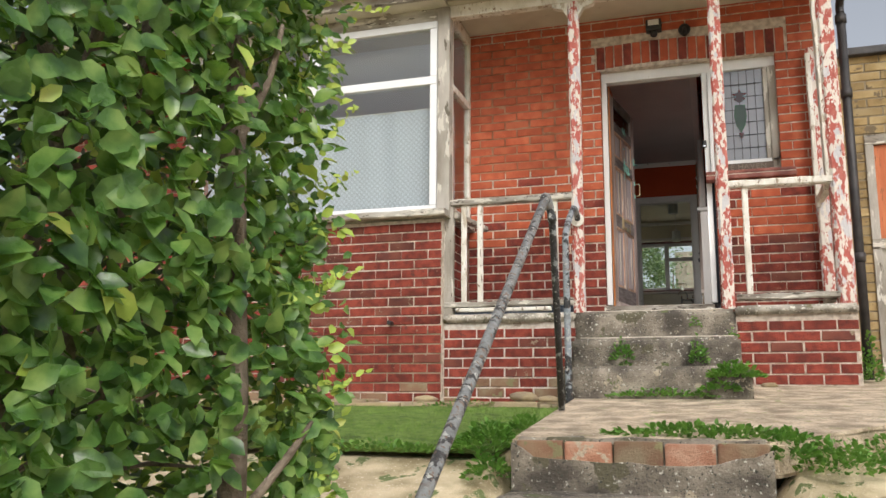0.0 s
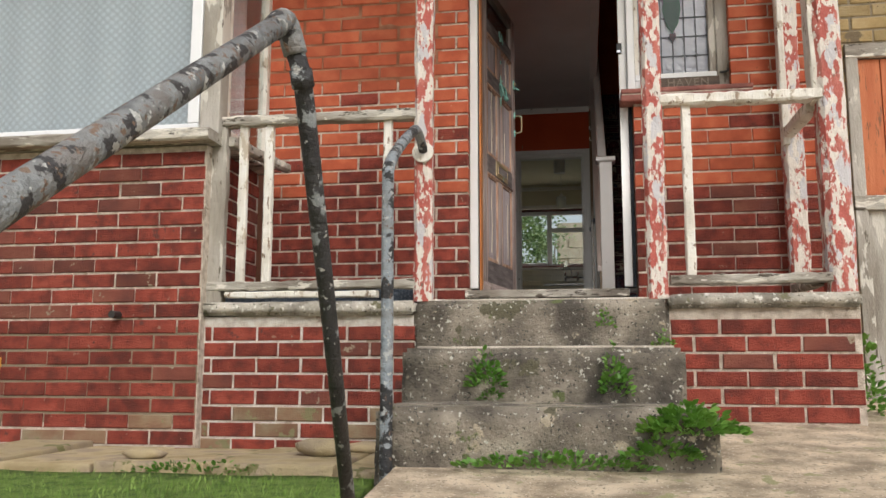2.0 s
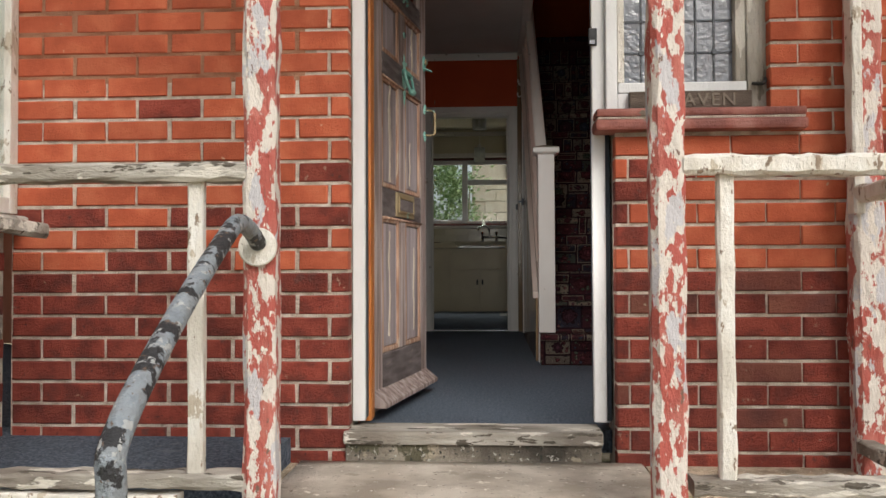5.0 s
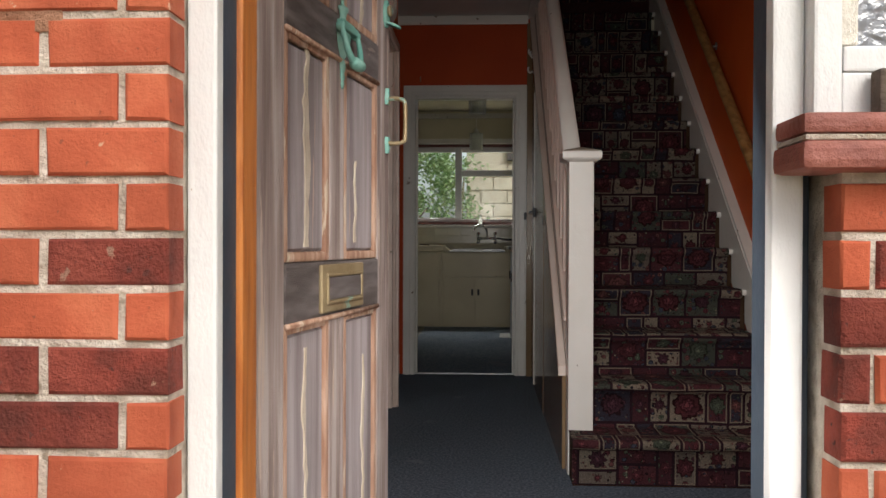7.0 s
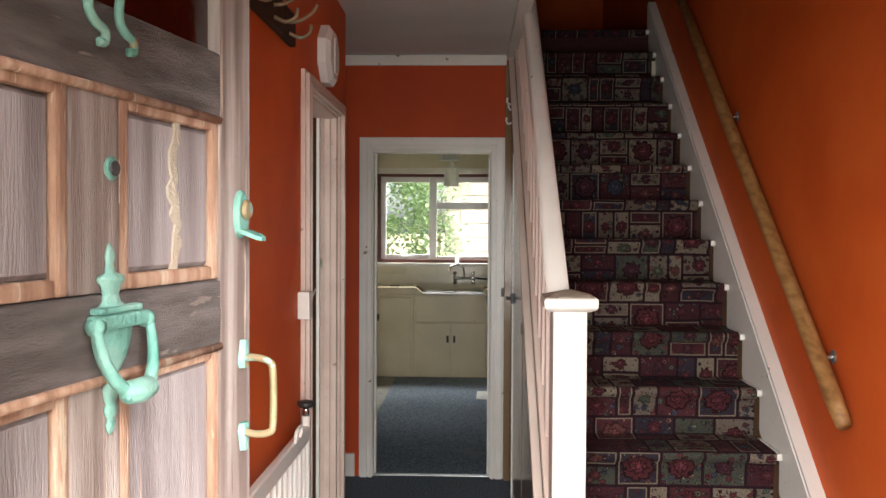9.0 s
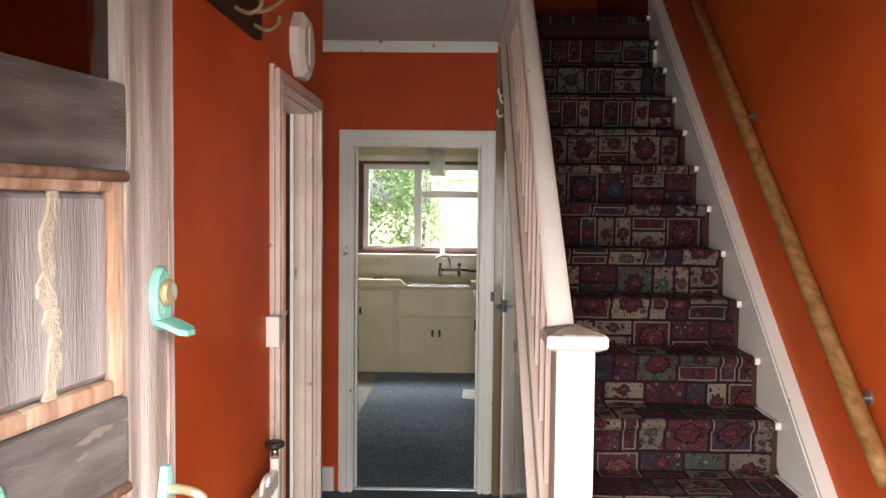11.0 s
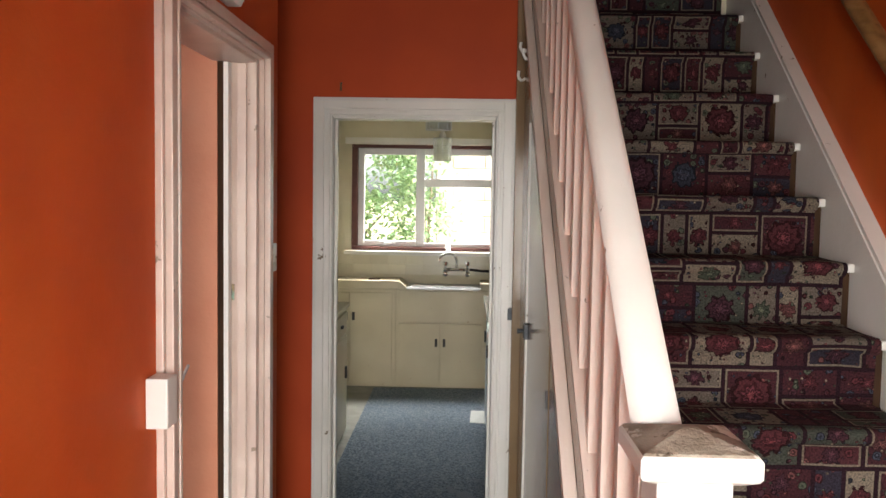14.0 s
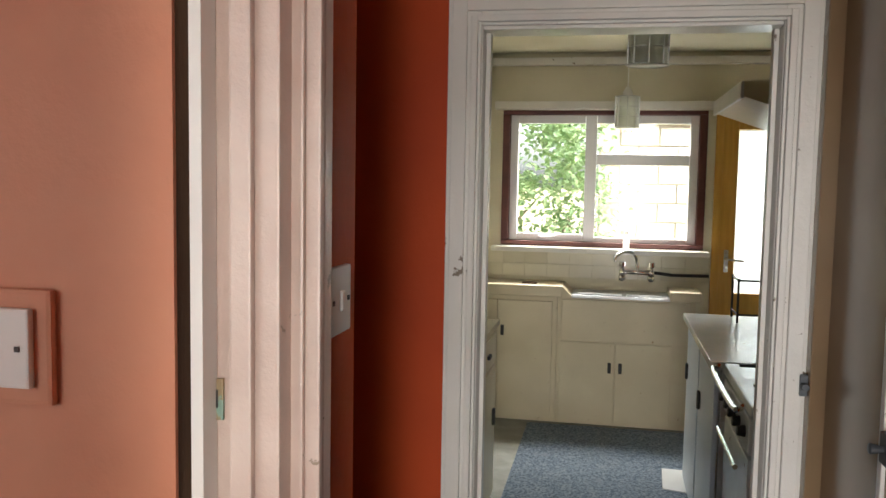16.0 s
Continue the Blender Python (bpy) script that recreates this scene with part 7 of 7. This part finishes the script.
kw = thing("window_3", (-0.67, 16.2, 1.14), "white kitchen window in a red-brown timber surround", "window", kind="structure")
for r in ((-1.348, -1.30, 1.175, 2.03), (-0.05, -0.002, 1.175, 2.03), (-1.348, -0.002, 1.142, 1.172), (-1.348, -0.002, 2.032, 2.058)):
    part("surround", boxes((r[0], r[1], 16.15, 16.30, r[2], r[3]), bevel=0.003), RED_TIMBER, kw, "red-brown timber surround")
for r in ((-1.298, -1.245, 1.175, 2.03), (-0.105, -0.052, 1.175, 2.03), (-0.79, -0.715, 1.175, 2.03), (-1.243, -0.793, 1.175, 1.222), (-0.713, -0.107, 1.175, 1.205), (-1.243, -0.793, 1.975, 2.03), (-0.713, -0.107, 1.975, 2.03), (-0.713, -0.107, 1.70, 1.768)):
    part("frame", boxes((r[0], r[1], 16.20, 16.26, r[2], r[3]), bevel=0.004), UPVC, kw)
for r in ((-1.243, -0.793, 1.222, 1.975), (-0.713, -0.107, 1.205, 1.70), (-0.713, -0.107, 1.768, 1.975)):
    ob = part("pane", boxes((r[0], r[1], 16.226, 16.232, r[2], r[3])), PANE_OLD, kw)
    ob.visible_shadow = False
part("handle", tube(arc([(-1.08, 16.195, 1.20), (-1.08, 16.175, 1.205), (-1.03, 16.17, 1.205), (-0.98, 16.17, 1.21)]), 0.007, 8), STEEL, kw)
part("sill", boxes((-1.40, 0.03, 16.04, 16.155, 1.105, 1.138), bevel=0.004), WHITE_GLOSS, kw, "white tiled window sill")
part("blind_box", boxes((-1.40, 0.06, 16.09, 16.155, 2.062, 2.115), bevel=0.004), WHITE_GLOSS, kw, "white blind box")

tiles = thing("tile_splashback", (-0.7, 16.15, 0.93), "cream glazed tile splashback behind the sink", "tiles", kind="structure")
for row in range(2):
    for k in range(10):
        x = -1.48 + k * 0.152
        part("tile", boxes((x + 0.001, x + 0.151, 16.148, 16.158, 0.93 + row * 0.088, 0.93 + row * 0.088 + 0.0865), bevel=0.0015), TILE, tiles)


def cabinet_handle(parent, x, y, z, d=(0, -1)):
    bm2 = boxes((x - 0.011, x + 0.011, y - 0.012, y, z - 0.034, z + 0.034), bevel=0.004) if d == (0, -1) else boxes((x, x + 0.012, y - 0.011, y + 0.011, z - 0.034, z + 0.034), bevel=0.004)
    part("handle", bm2, BLACK, parent, "small black handle")


def base_unit(x0, x1, doors, label, z1=0.83):
    u = thing("sink_cabinet" if len(doors) > 2 else "base_cabinet", ((x0 + x1) / 2, 15.85, 0), label, "cabinet", "kitchen base units")
    part("body", boxes((x0, x1, 15.865, 16.15, 0.0, z1)), CREAM_GLOSS, u)
    for a, b, z0, zt, hx in doors:
        dr = part("door", boxes((a, b, 15.846, 15.865, z0, zt), bevel=0.003), CREAM_GLOSS, u)
        if hx is not None:
            cabinet_handle(dr, hx, 15.846, min(zt - 0.06, 0.385) if zt < 0.6 else 0.60)
    return u


base_unit(-1.48, -0.93, ((-1.47, -1.322, 0.03, 0.80, -1.345), (-1.315, -0.96, 0.03, 0.80, -1.285)), "cream painted kitchen base cabinet with black handles")
su = base_unit(-0.928, -0.06, ((-0.905, -0.555, 0.025, 0.545, -0.585), (-0.548, -0.20, 0.025, 0.545, -0.517), (-0.90, -0.10, 0.56, 0.82, None)), "cream painted sink cabinet with two low doors")
worktop = thing("worktop", (-1.2, 15.9, 0.84), "cream painted worktop with a sloped drainer end", "worktop")
part("slab", boxes((-1.48, -0.90, 15.83, 16.145, 0.835, 0.905), bevel=0.006), CREAM_GLOSS, worktop)
part("drainer_end", flat_shape([(-0.90, 0.835), (-0.84, 0.835), (-0.84, 0.85), (-0.90, 0.905)], 15.83, 0.31), CREAM_GLOSS, worktop)
part("slab", boxes((-0.22, -0.03, 15.83, 16.145, 0.835, 0.895), bevel=0.006), CREAM_GLOSS, worktop)
sink = thing("sink", (-0.53, 15.95, 0.84), "stainless steel kitchen sink with drainer", "sink")
part("rim", boxes((-0.838, -0.222, 15.825, 16.14, 0.835, 0.855), bevel=0.004), STEEL, sink)
part("bowl_edge", boxes((-0.80, -0.52, 15.86, 15.875, 0.856, 0.868), bevel=0.003), STEEL, sink)
part("bowl_edge", boxes((-0.49, -0.26, 15.86, 15.875, 0.856, 0.866), bevel=0.003), STEEL, sink)
tap = thing("mixer_tap", (-0.43, 16.1, 1.0), "chrome wall-mounted mixer tap with a swan neck", "tap")
part("bridge", tube([(-0.52, 16.10, 0.985), (-0.33, 16.10, 0.985)], 0.015, 12), CHROME, tap, smooth=True)
part("spout", tube(arc([(-0.425, 16.10, 0.985), (-0.425, 16.09, 1.06), (-0.45, 16.05, 1.115), (-0.51, 16.0, 1.13), (-0.565, 15.95, 1.10), (-0.57, 15.945, 1.065)]), 0.011, 12), CHROME, tap, smooth=True)
for x in (-0.52, -0.33):
    v = part("valve", tube([(x, 16.145, 0.985), (x, 16.07, 0.985)], 0.019, 12), CHROME, tap, smooth=True)
    part("tap_head", tube([(x, 16.09, 0.99), (x, 16.085, 1.02), (x, 16.08, 1.03), (x, 16.08, 1.055)], 0.02, 12, [0.012, 0.010, 0.022, 0.020]), CHROME, v)
    part("lower_union", tube([(x, 16.14, 0.955), (x, 16.09, 0.945)], 0.022, 12), CHROME, v, smooth=True)
pipe = thing("gas_pipe", (-0.17, 16.13, 0.98), "dark pipe run along the kitchen wall", "pipe")
part("pipe", tube([(-0.31, 16.13, 0.985), (-0.20, 16.13, 0.972), (0.04, 16.13, 0.975)], 0.011, 10), BLACK, pipe, smooth=True)
bottle = thing("small_bottle", (-0.50, 16.10, 1.138), "small clear bottle on the window sill", "bottle")
part("body", tube([(-0.50, 16.10, 1.138), (-0.50, 16.10, 1.20), (-0.50, 16.10, 1.215), (-0.50, 16.10, 1.24)], 0.02, 14, [0.022, 0.022, 0.010, 0.009]), SHADE_GLASS, bottle)
part("cap", tube([(-0.50, 16.10, 1.24), (-0.50, 16.10, 1.255)], 0.011, 12), PLASTIC, bottle)
cloth = thing("cloth_scrap", (-1.12, 15.93, 0.905), "small dark scrap on the worktop", "scrap")
part("scrap", boxes((-1.17, -1.07, 15.90, 15.95, 0.905, 0.915), bevel=0.004), BROWN_STAIN, cloth)

def pendant(px, py, z0, z1, label):
    """A cylindrical frosted shade in a wire cage, on a cord from a ceiling rose."""
    lamp_ob = thing("pendant_lamp", (px, py, z0), label, "pendant lamp", "caged kitchen lamps")
    r, steps = 0.064, 8
    cap_ob = part("lamp_holder", tube([(px, py, z1 - 0.004), (px, py, z1 + 0.03), (px, py, z1 + 0.055)], 0.02, 12, [0.030, 0.024, 0.010]), PLASTIC, lamp_ob, smooth=True)
    shade_ob = part("shade", tube([(px, py, z0), (px, py, z1)], r, 16), SHADE_GLASS, lamp_ob, "pale frosted glass shade", True)
    for k in range(steps):
        a0 = k * math.tau / steps
        qx, qy = px + (r + 0.003) * math.cos(a0), py + (r + 0.003) * math.sin(a0)
        part("cage_wire", tube([(qx, qy, z0), (qx, qy, z1)], 0.0025, 5), STEEL, shade_ob)
    for k in range(4):
        zr = z0 + (z1 - z0) * k / 3
        part("cage_ring", tube([(px + (r + 0.004) * math.cos(q * math.tau / 16), py + (r + 0.004) * math.sin(q * math.tau / 16), zr) for q in range(17)], 0.0025, 5), STEEL, shade_ob)
    part("cord", tube([(px, py, z1 + 0.05), (px, py, 2.42)], 0.004, 6), PLASTIC, lamp_ob)
    part("ceiling_rose", tube([(px, py, 2.41), (px, py, 2.44)], 0.045, 14, [0.030, 0.045]), PLASTIC, lamp_ob, smooth=True)


pendant(-0.538, 15.2, 1.888, 2.055, "caged frosted-glass pendant lamp before the kitchen window")
pendant(-0.507, 13.3, 1.972, 2.14, "caged frosted-glass pendant lamp hanging near the kitchen door")

left_unit = thing("dresser_cabinet", (-1.28, 13.3, 0), "cream painted low dresser with drawer and doors", "cabinet")
part("body", boxes((-1.485, -1.16, 12.72, 14.50, 0.0, 0.86), bevel=0.003), CREAM_GLOSS, left_unit)
part("top", boxes((-1.487, -1.135, 12.70, 14.52, 0.862, 0.89), bevel=0.004), CREAM_GLOSS, left_unit)
for y0 in (12.74, 13.32, 13.90):
    drw = part("drawer", boxes((-1.158, -1.142, y0, y0 + 0.54, 0.70, 0.84), bevel=0.003), CREAM_GLOSS, left_unit)
    part("handle", boxes((-1.142, -1.128, y0 + 0.24, y0 + 0.30, 0.76, 0.778), bevel=0.003), BLACK, drw, "small black handle")
    dr = part("door", boxes((-1.158, -1.142, y0, y0 + 0.54, 0.04, 0.685), bevel=0.003), CREAM_GLOSS, left_unit)
    part("handle", boxes((-1.142, -1.128, y0 + 0.44, y0 + 0.47, 0.40, 0.48), bevel=0.003), BLACK, dr, "black door catch")
wall_unit = thing("wall_cupboard", (-1.3, 13.2, 1.38), "white painted wall cupboard beside the kitchen door", "cupboard")
part("body", boxes((-1.487, -1.17, 12.72, 13.7, 1.33, 2.12), bevel=0.003), CREAM_GLOSS, wall_unit)
dr = part("door", boxes((-1.168, -1.150, 12.74, 13.68, 1.345, 2.105), bevel=0.003), ENAMEL, wall_unit)
part("handle", boxes((-1.150, -1.138, 13.55, 13.58, 1.40, 1.46), bevel=0.003), BLACK, dr)

cooker = thing("gas_cooker", (0.1, 13.44, 0), "old white enamel gas cooker with a grey hob", "cooker")
part("body", boxes((-0.140, 0.45, 13.06, 13.66, 0.0, 0.86), bevel=0.01), ENAMEL, cooker)
part("hob", boxes((-0.170, 0.46, 13.04, 13.68, 0.865, 0.905), bevel=0.008), STEEL, cooker, "worn grey hob plate")
for y in (13.20, 13.50):
    for x in (-0.02, 0.28):
        br = part("burner", tube([(x, y, 0.905), (x, y, 0.925)], 0.05, 16), BLACK, cooker)
        for a0 in range(4):
            dx, dy = math.cos(a0 * math.pi / 2), math.sin(a0 * math.pi / 2)
            part("pan_support", tube([(x + dx * 0.03, y + dy * 0.03, 0.935), (x + dx * 0.12, y + dy * 0.12, 0.935)], 0.005, 6), BLACK, br)
part("fascia", boxes((-0.170, -0.141, 13.07, 13.65, 0.74, 0.855), bevel=0.006), ENAMEL, cooker)
for k in range(5):
    part("knob", tube([(-0.170, 13.14 + k * 0.11, 0.80), (-0.195, 13.14 + k * 0.11, 0.80)], 0.018, 12, [0.02, 0.016]), BLACK, cooker)
ovd = part("oven_door", boxes((-0.165, -0.141, 13.09, 13.63, 0.20, 0.72), bevel=0.008), ENAMEL, cooker, "cream enamel oven door")
part("handle", tube([(-0.195, 13.14, 0.68), (-0.195, 13.58, 0.68)], 0.009, 8), CHROME, ovd)
part("lid_rail", tube(arc([(-0.190, 13.07, 0.90), (-0.215, 13.10, 0.885), (-0.215, 13.62, 0.885), (-0.190, 13.65, 0.90)]), 0.010, 8), CHROME, cooker)
side_unit = thing("side_cabinet", (0.1, 14.3, 0), "pale blue and white kitchen cabinet beside the cooker", "cabinet")
part("top", boxes((-0.215, 0.50, 13.72, 14.95, 0.868, 0.90), bevel=0.004), ENAMEL, side_unit)
for y in (13.73, 14.31, 14.90):
    part("end_panel", boxes((-0.17, 0.45, y, y + 0.03, 0.0, 0.866)), ENAMEL, side_unit)
for y0, y1 in ((13.761, 14.309), (14.341, 14.899)):
    for z in (0.05, 0.34):
        part("shelf", boxes((-0.16, 0.44, y0, y1, z, z + 0.02)), CREAM_GLOSS, side_unit)
    dr = part("door", boxes((-0.192, -0.172, y0 + 0.006, y1 - 0.006, 0.04, 0.85), bevel=0.003), PALE_BLUE, side_unit, "pale blue-white door")
    part("handle", boxes((-0.206, -0.193, y1 - 0.10, y1 - 0.07, 0.58, 0.66), bevel=0.003), BLACK, dr)
rack = thing("plate_rack", (0.05, 14.8, 0.9), "black wire rack on the side cabinet", "rack")
for y in (14.70, 14.90):
    part("wire", tube([(0.02, y, 0.90), (0.02, y, 1.12)], 0.006, 8), BLACK, rack)
for z in (0.94, 1.11):
    part("wire", tube([(0.02, 14.70, z), (0.30, 14.70, z)], 0.005, 8), BLACK, rack)
    part("wire", tube([(0.02, 14.70, z), (0.02, 14.90, z)], 0.005, 8), BLACK, rack)
hood = thing("cooker_hood", (0.2, 14.4, 1.95), "cream cooker hood with a dark curved underside", "cooker hood")
bm = bmesh.new()
loft(bm, [[(x, y, z) for x, z in ((-0.10, 1.94), (-0.10, 2.0), (0.84, 2.08), (0.84, 1.90), (0.25, 1.82))] for y in (14.0, 14.9)])
part("canopy", bm, CREAM_GLOSS, hood)
part("edge_trim", boxes((-0.112, -0.098, 13.99, 14.91, 1.93, 2.0), bevel=0.004), WHITE_GLOSS, hood)
scrap = thing("lino_offcut", (-0.3, 14.9, 0.006), "curled pale vinyl offcut on the kitchen carpet", "offcut")
bm = bmesh.new()
loft(bm, [[(-0.30, 14.75, 0.008 + h), (-0.12, 14.70, 0.008 + h), (-0.14, 15.05, 0.012 + h), (-0.29, 15.03, 0.02 + h)] for h in (0.0, 0.004)])
part("sheet", bm, ENAMEL, scrap)

kdoor = thing("door_5", (0.45, 16.18, 0), "yellow varnished back door with obscured glass", "door", kind="structure")
part("frame", boxes((0.052, 0.10, 16.15, 16.26, 0.0, 2.058), bevel=0.003), YELLOW_WOOD, kdoor)
part("frame", boxes((0.80, 0.848, 16.15, 16.26, 0.0, 2.058), bevel=0.003), YELLOW_WOOD, kdoor)
part("stile", boxes((0.102, 0.20, 16.19, 16.235, 0.01, 2.05), bevel=0.003), YELLOW_WOOD, kdoor)
part("stile", boxes((0.70, 0.798, 16.19, 16.235, 0.01, 2.05), bevel=0.003), YELLOW_WOOD, kdoor)
part("rail", boxes((0.201, 0.699, 16.19, 16.235, 0.01, 0.86), bevel=0.003), YELLOW_WOOD, kdoor)
part("rail", boxes((0.201, 0.699, 16.19, 16.235, 1.94, 2.05), bevel=0.003), YELLOW_WOOD, kdoor)
part("pane", boxes((0.201, 0.699, 16.208, 16.214, 0.861, 1.939)), OBSCURE, kdoor, "obscured white glass")
h = part("handle_plate", boxes((0.135, 0.165, 16.182, 16.19, 1.0, 1.15), bevel=0.002), CHROME, kdoor)
part("lever", tube(arc([(0.15, 16.18, 1.09), (0.15, 16.15, 1.09), (0.19, 16.14, 1.085), (0.26, 16.14, 1.08)]), 0.008, 8), CHROME, h, smooth=True)

# ---- back garden seen through the kitchen window ----
garden_wall = thing("garden_wall", (0.2, 20.0, -0.8), "pale block wall of the neighbouring building behind the house", "building")
part("wall", boxes((-0.75, 3.0, 20.02, 20.3, -0.8, 2.5)), PALE_BLOCK, garden_wall)
part("roof", boxes((-0.1, 3.0, 19.9, 23.0, 2.25, 2.75)), IRON, garden_wall)
for row in range(10):
    for k in range(9):
        x = -0.74 + k * 0.42 - (0.2 if row % 2 else 0)
        if x < -0.75:
            continue
        part("block", boxes((x + 0.006, x + 0.412, 19.99, 20.03, 0.10 + row * 0.21, 0.10 + row * 0.21 + 0.2), bevel=0.006), PALE_BLOCK, garden_wall)


def make_bush(cx, cy, cz, rx, ry, rz, count, label):
    b = thing("garden_tree", (cx, cy, -0.85), label, "tree")
    for k in range(6):
        a0 = k * 1.05
        tip = Vector((cx + math.cos(a0) * rx * 0.6, cy + math.sin(a0) * ry * 0.5, cz + rng.uniform(-0.2, 0.6) * rz))
        part("limb", tube(arc([(cx, cy, -0.85), (cx + 0.1 * math.cos(a0), cy + 0.1 * math.sin(a0), cz - rz * 0.5), tip]), 0.03, 8, [0.05, 0.05, 0.045, 0.04, 0.035, 0.03, 0.025, 0.02, 0.016, 0.012, 0.008]), BARK, b, smooth=True)
    spots, light = [], []
    clumps = [(Vector((cx + rng.uniform(-1, 1) * rx, cy + rng.uniform(-1, 0.6) * ry, cz + rng.uniform(-1, 1) * rz)), rng.uniform(0.12, 0.3)) for _ in range(80)]
    for _ in range(count):
        c, r = rng.choice(clumps)
        p = c + Vector((rng.gauss(0, r * 0.6), rng.gauss(0, r * 0.6), rng.gauss(0, r * 0.5)))
        d = Vector((rng.uniform(-1, 1), rng.uniform(-1, 0.3), rng.uniform(-0.6, 0.8)))
        (light if rng.random() < 0.35 else spots).append((p, d, rng.uniform(0.05, 0.09)))
    tagged(hang(leaves_mesh("crown", spots, GARDEN_LEAF), b), "mid-green leaves", kind="stuff")
    tagged(hang(leaves_mesh("crown_tips", light, GARDEN_TIP), b), "pale yellow-green leaves", kind="stuff")


nail = thing("picture_hook", (-0.90, 12.455, 2.09), "small bent brass hook above the kitchen door", "hook")
part("hook", tube(arc([(-0.90, 12.459, 2.10), (-0.90, 12.44, 2.095), (-0.90, 12.436, 2.075), (-0.90, 12.45, 2.07)]), 0.004, 6), BRASS, nail)

make_bush(-1.9, 18.9, 1.5, 1.0, 0.7, 1.6, 9000, "leafy green garden tree outside the kitchen window")
make_bush(-0.95, 19.6, 1.4, 0.30, 0.3, 1.4, 2200, "climbing green foliage against the pale wall")
structure("wall_house_side", boxes((-7.2, -4.6, 7.87, 8.07, -0.9, 2.64)), BRICK_RED, "side part of the house", "wall")

# ---- the bricks, piece by piece ----
for wall, origin, turn, width, z0, z1, pick, holes, phase, lean in WALLS:
    lay_bricks(wall, origin, turn, width, z0, z1, pick, holes, phase=phase, lean=lean)
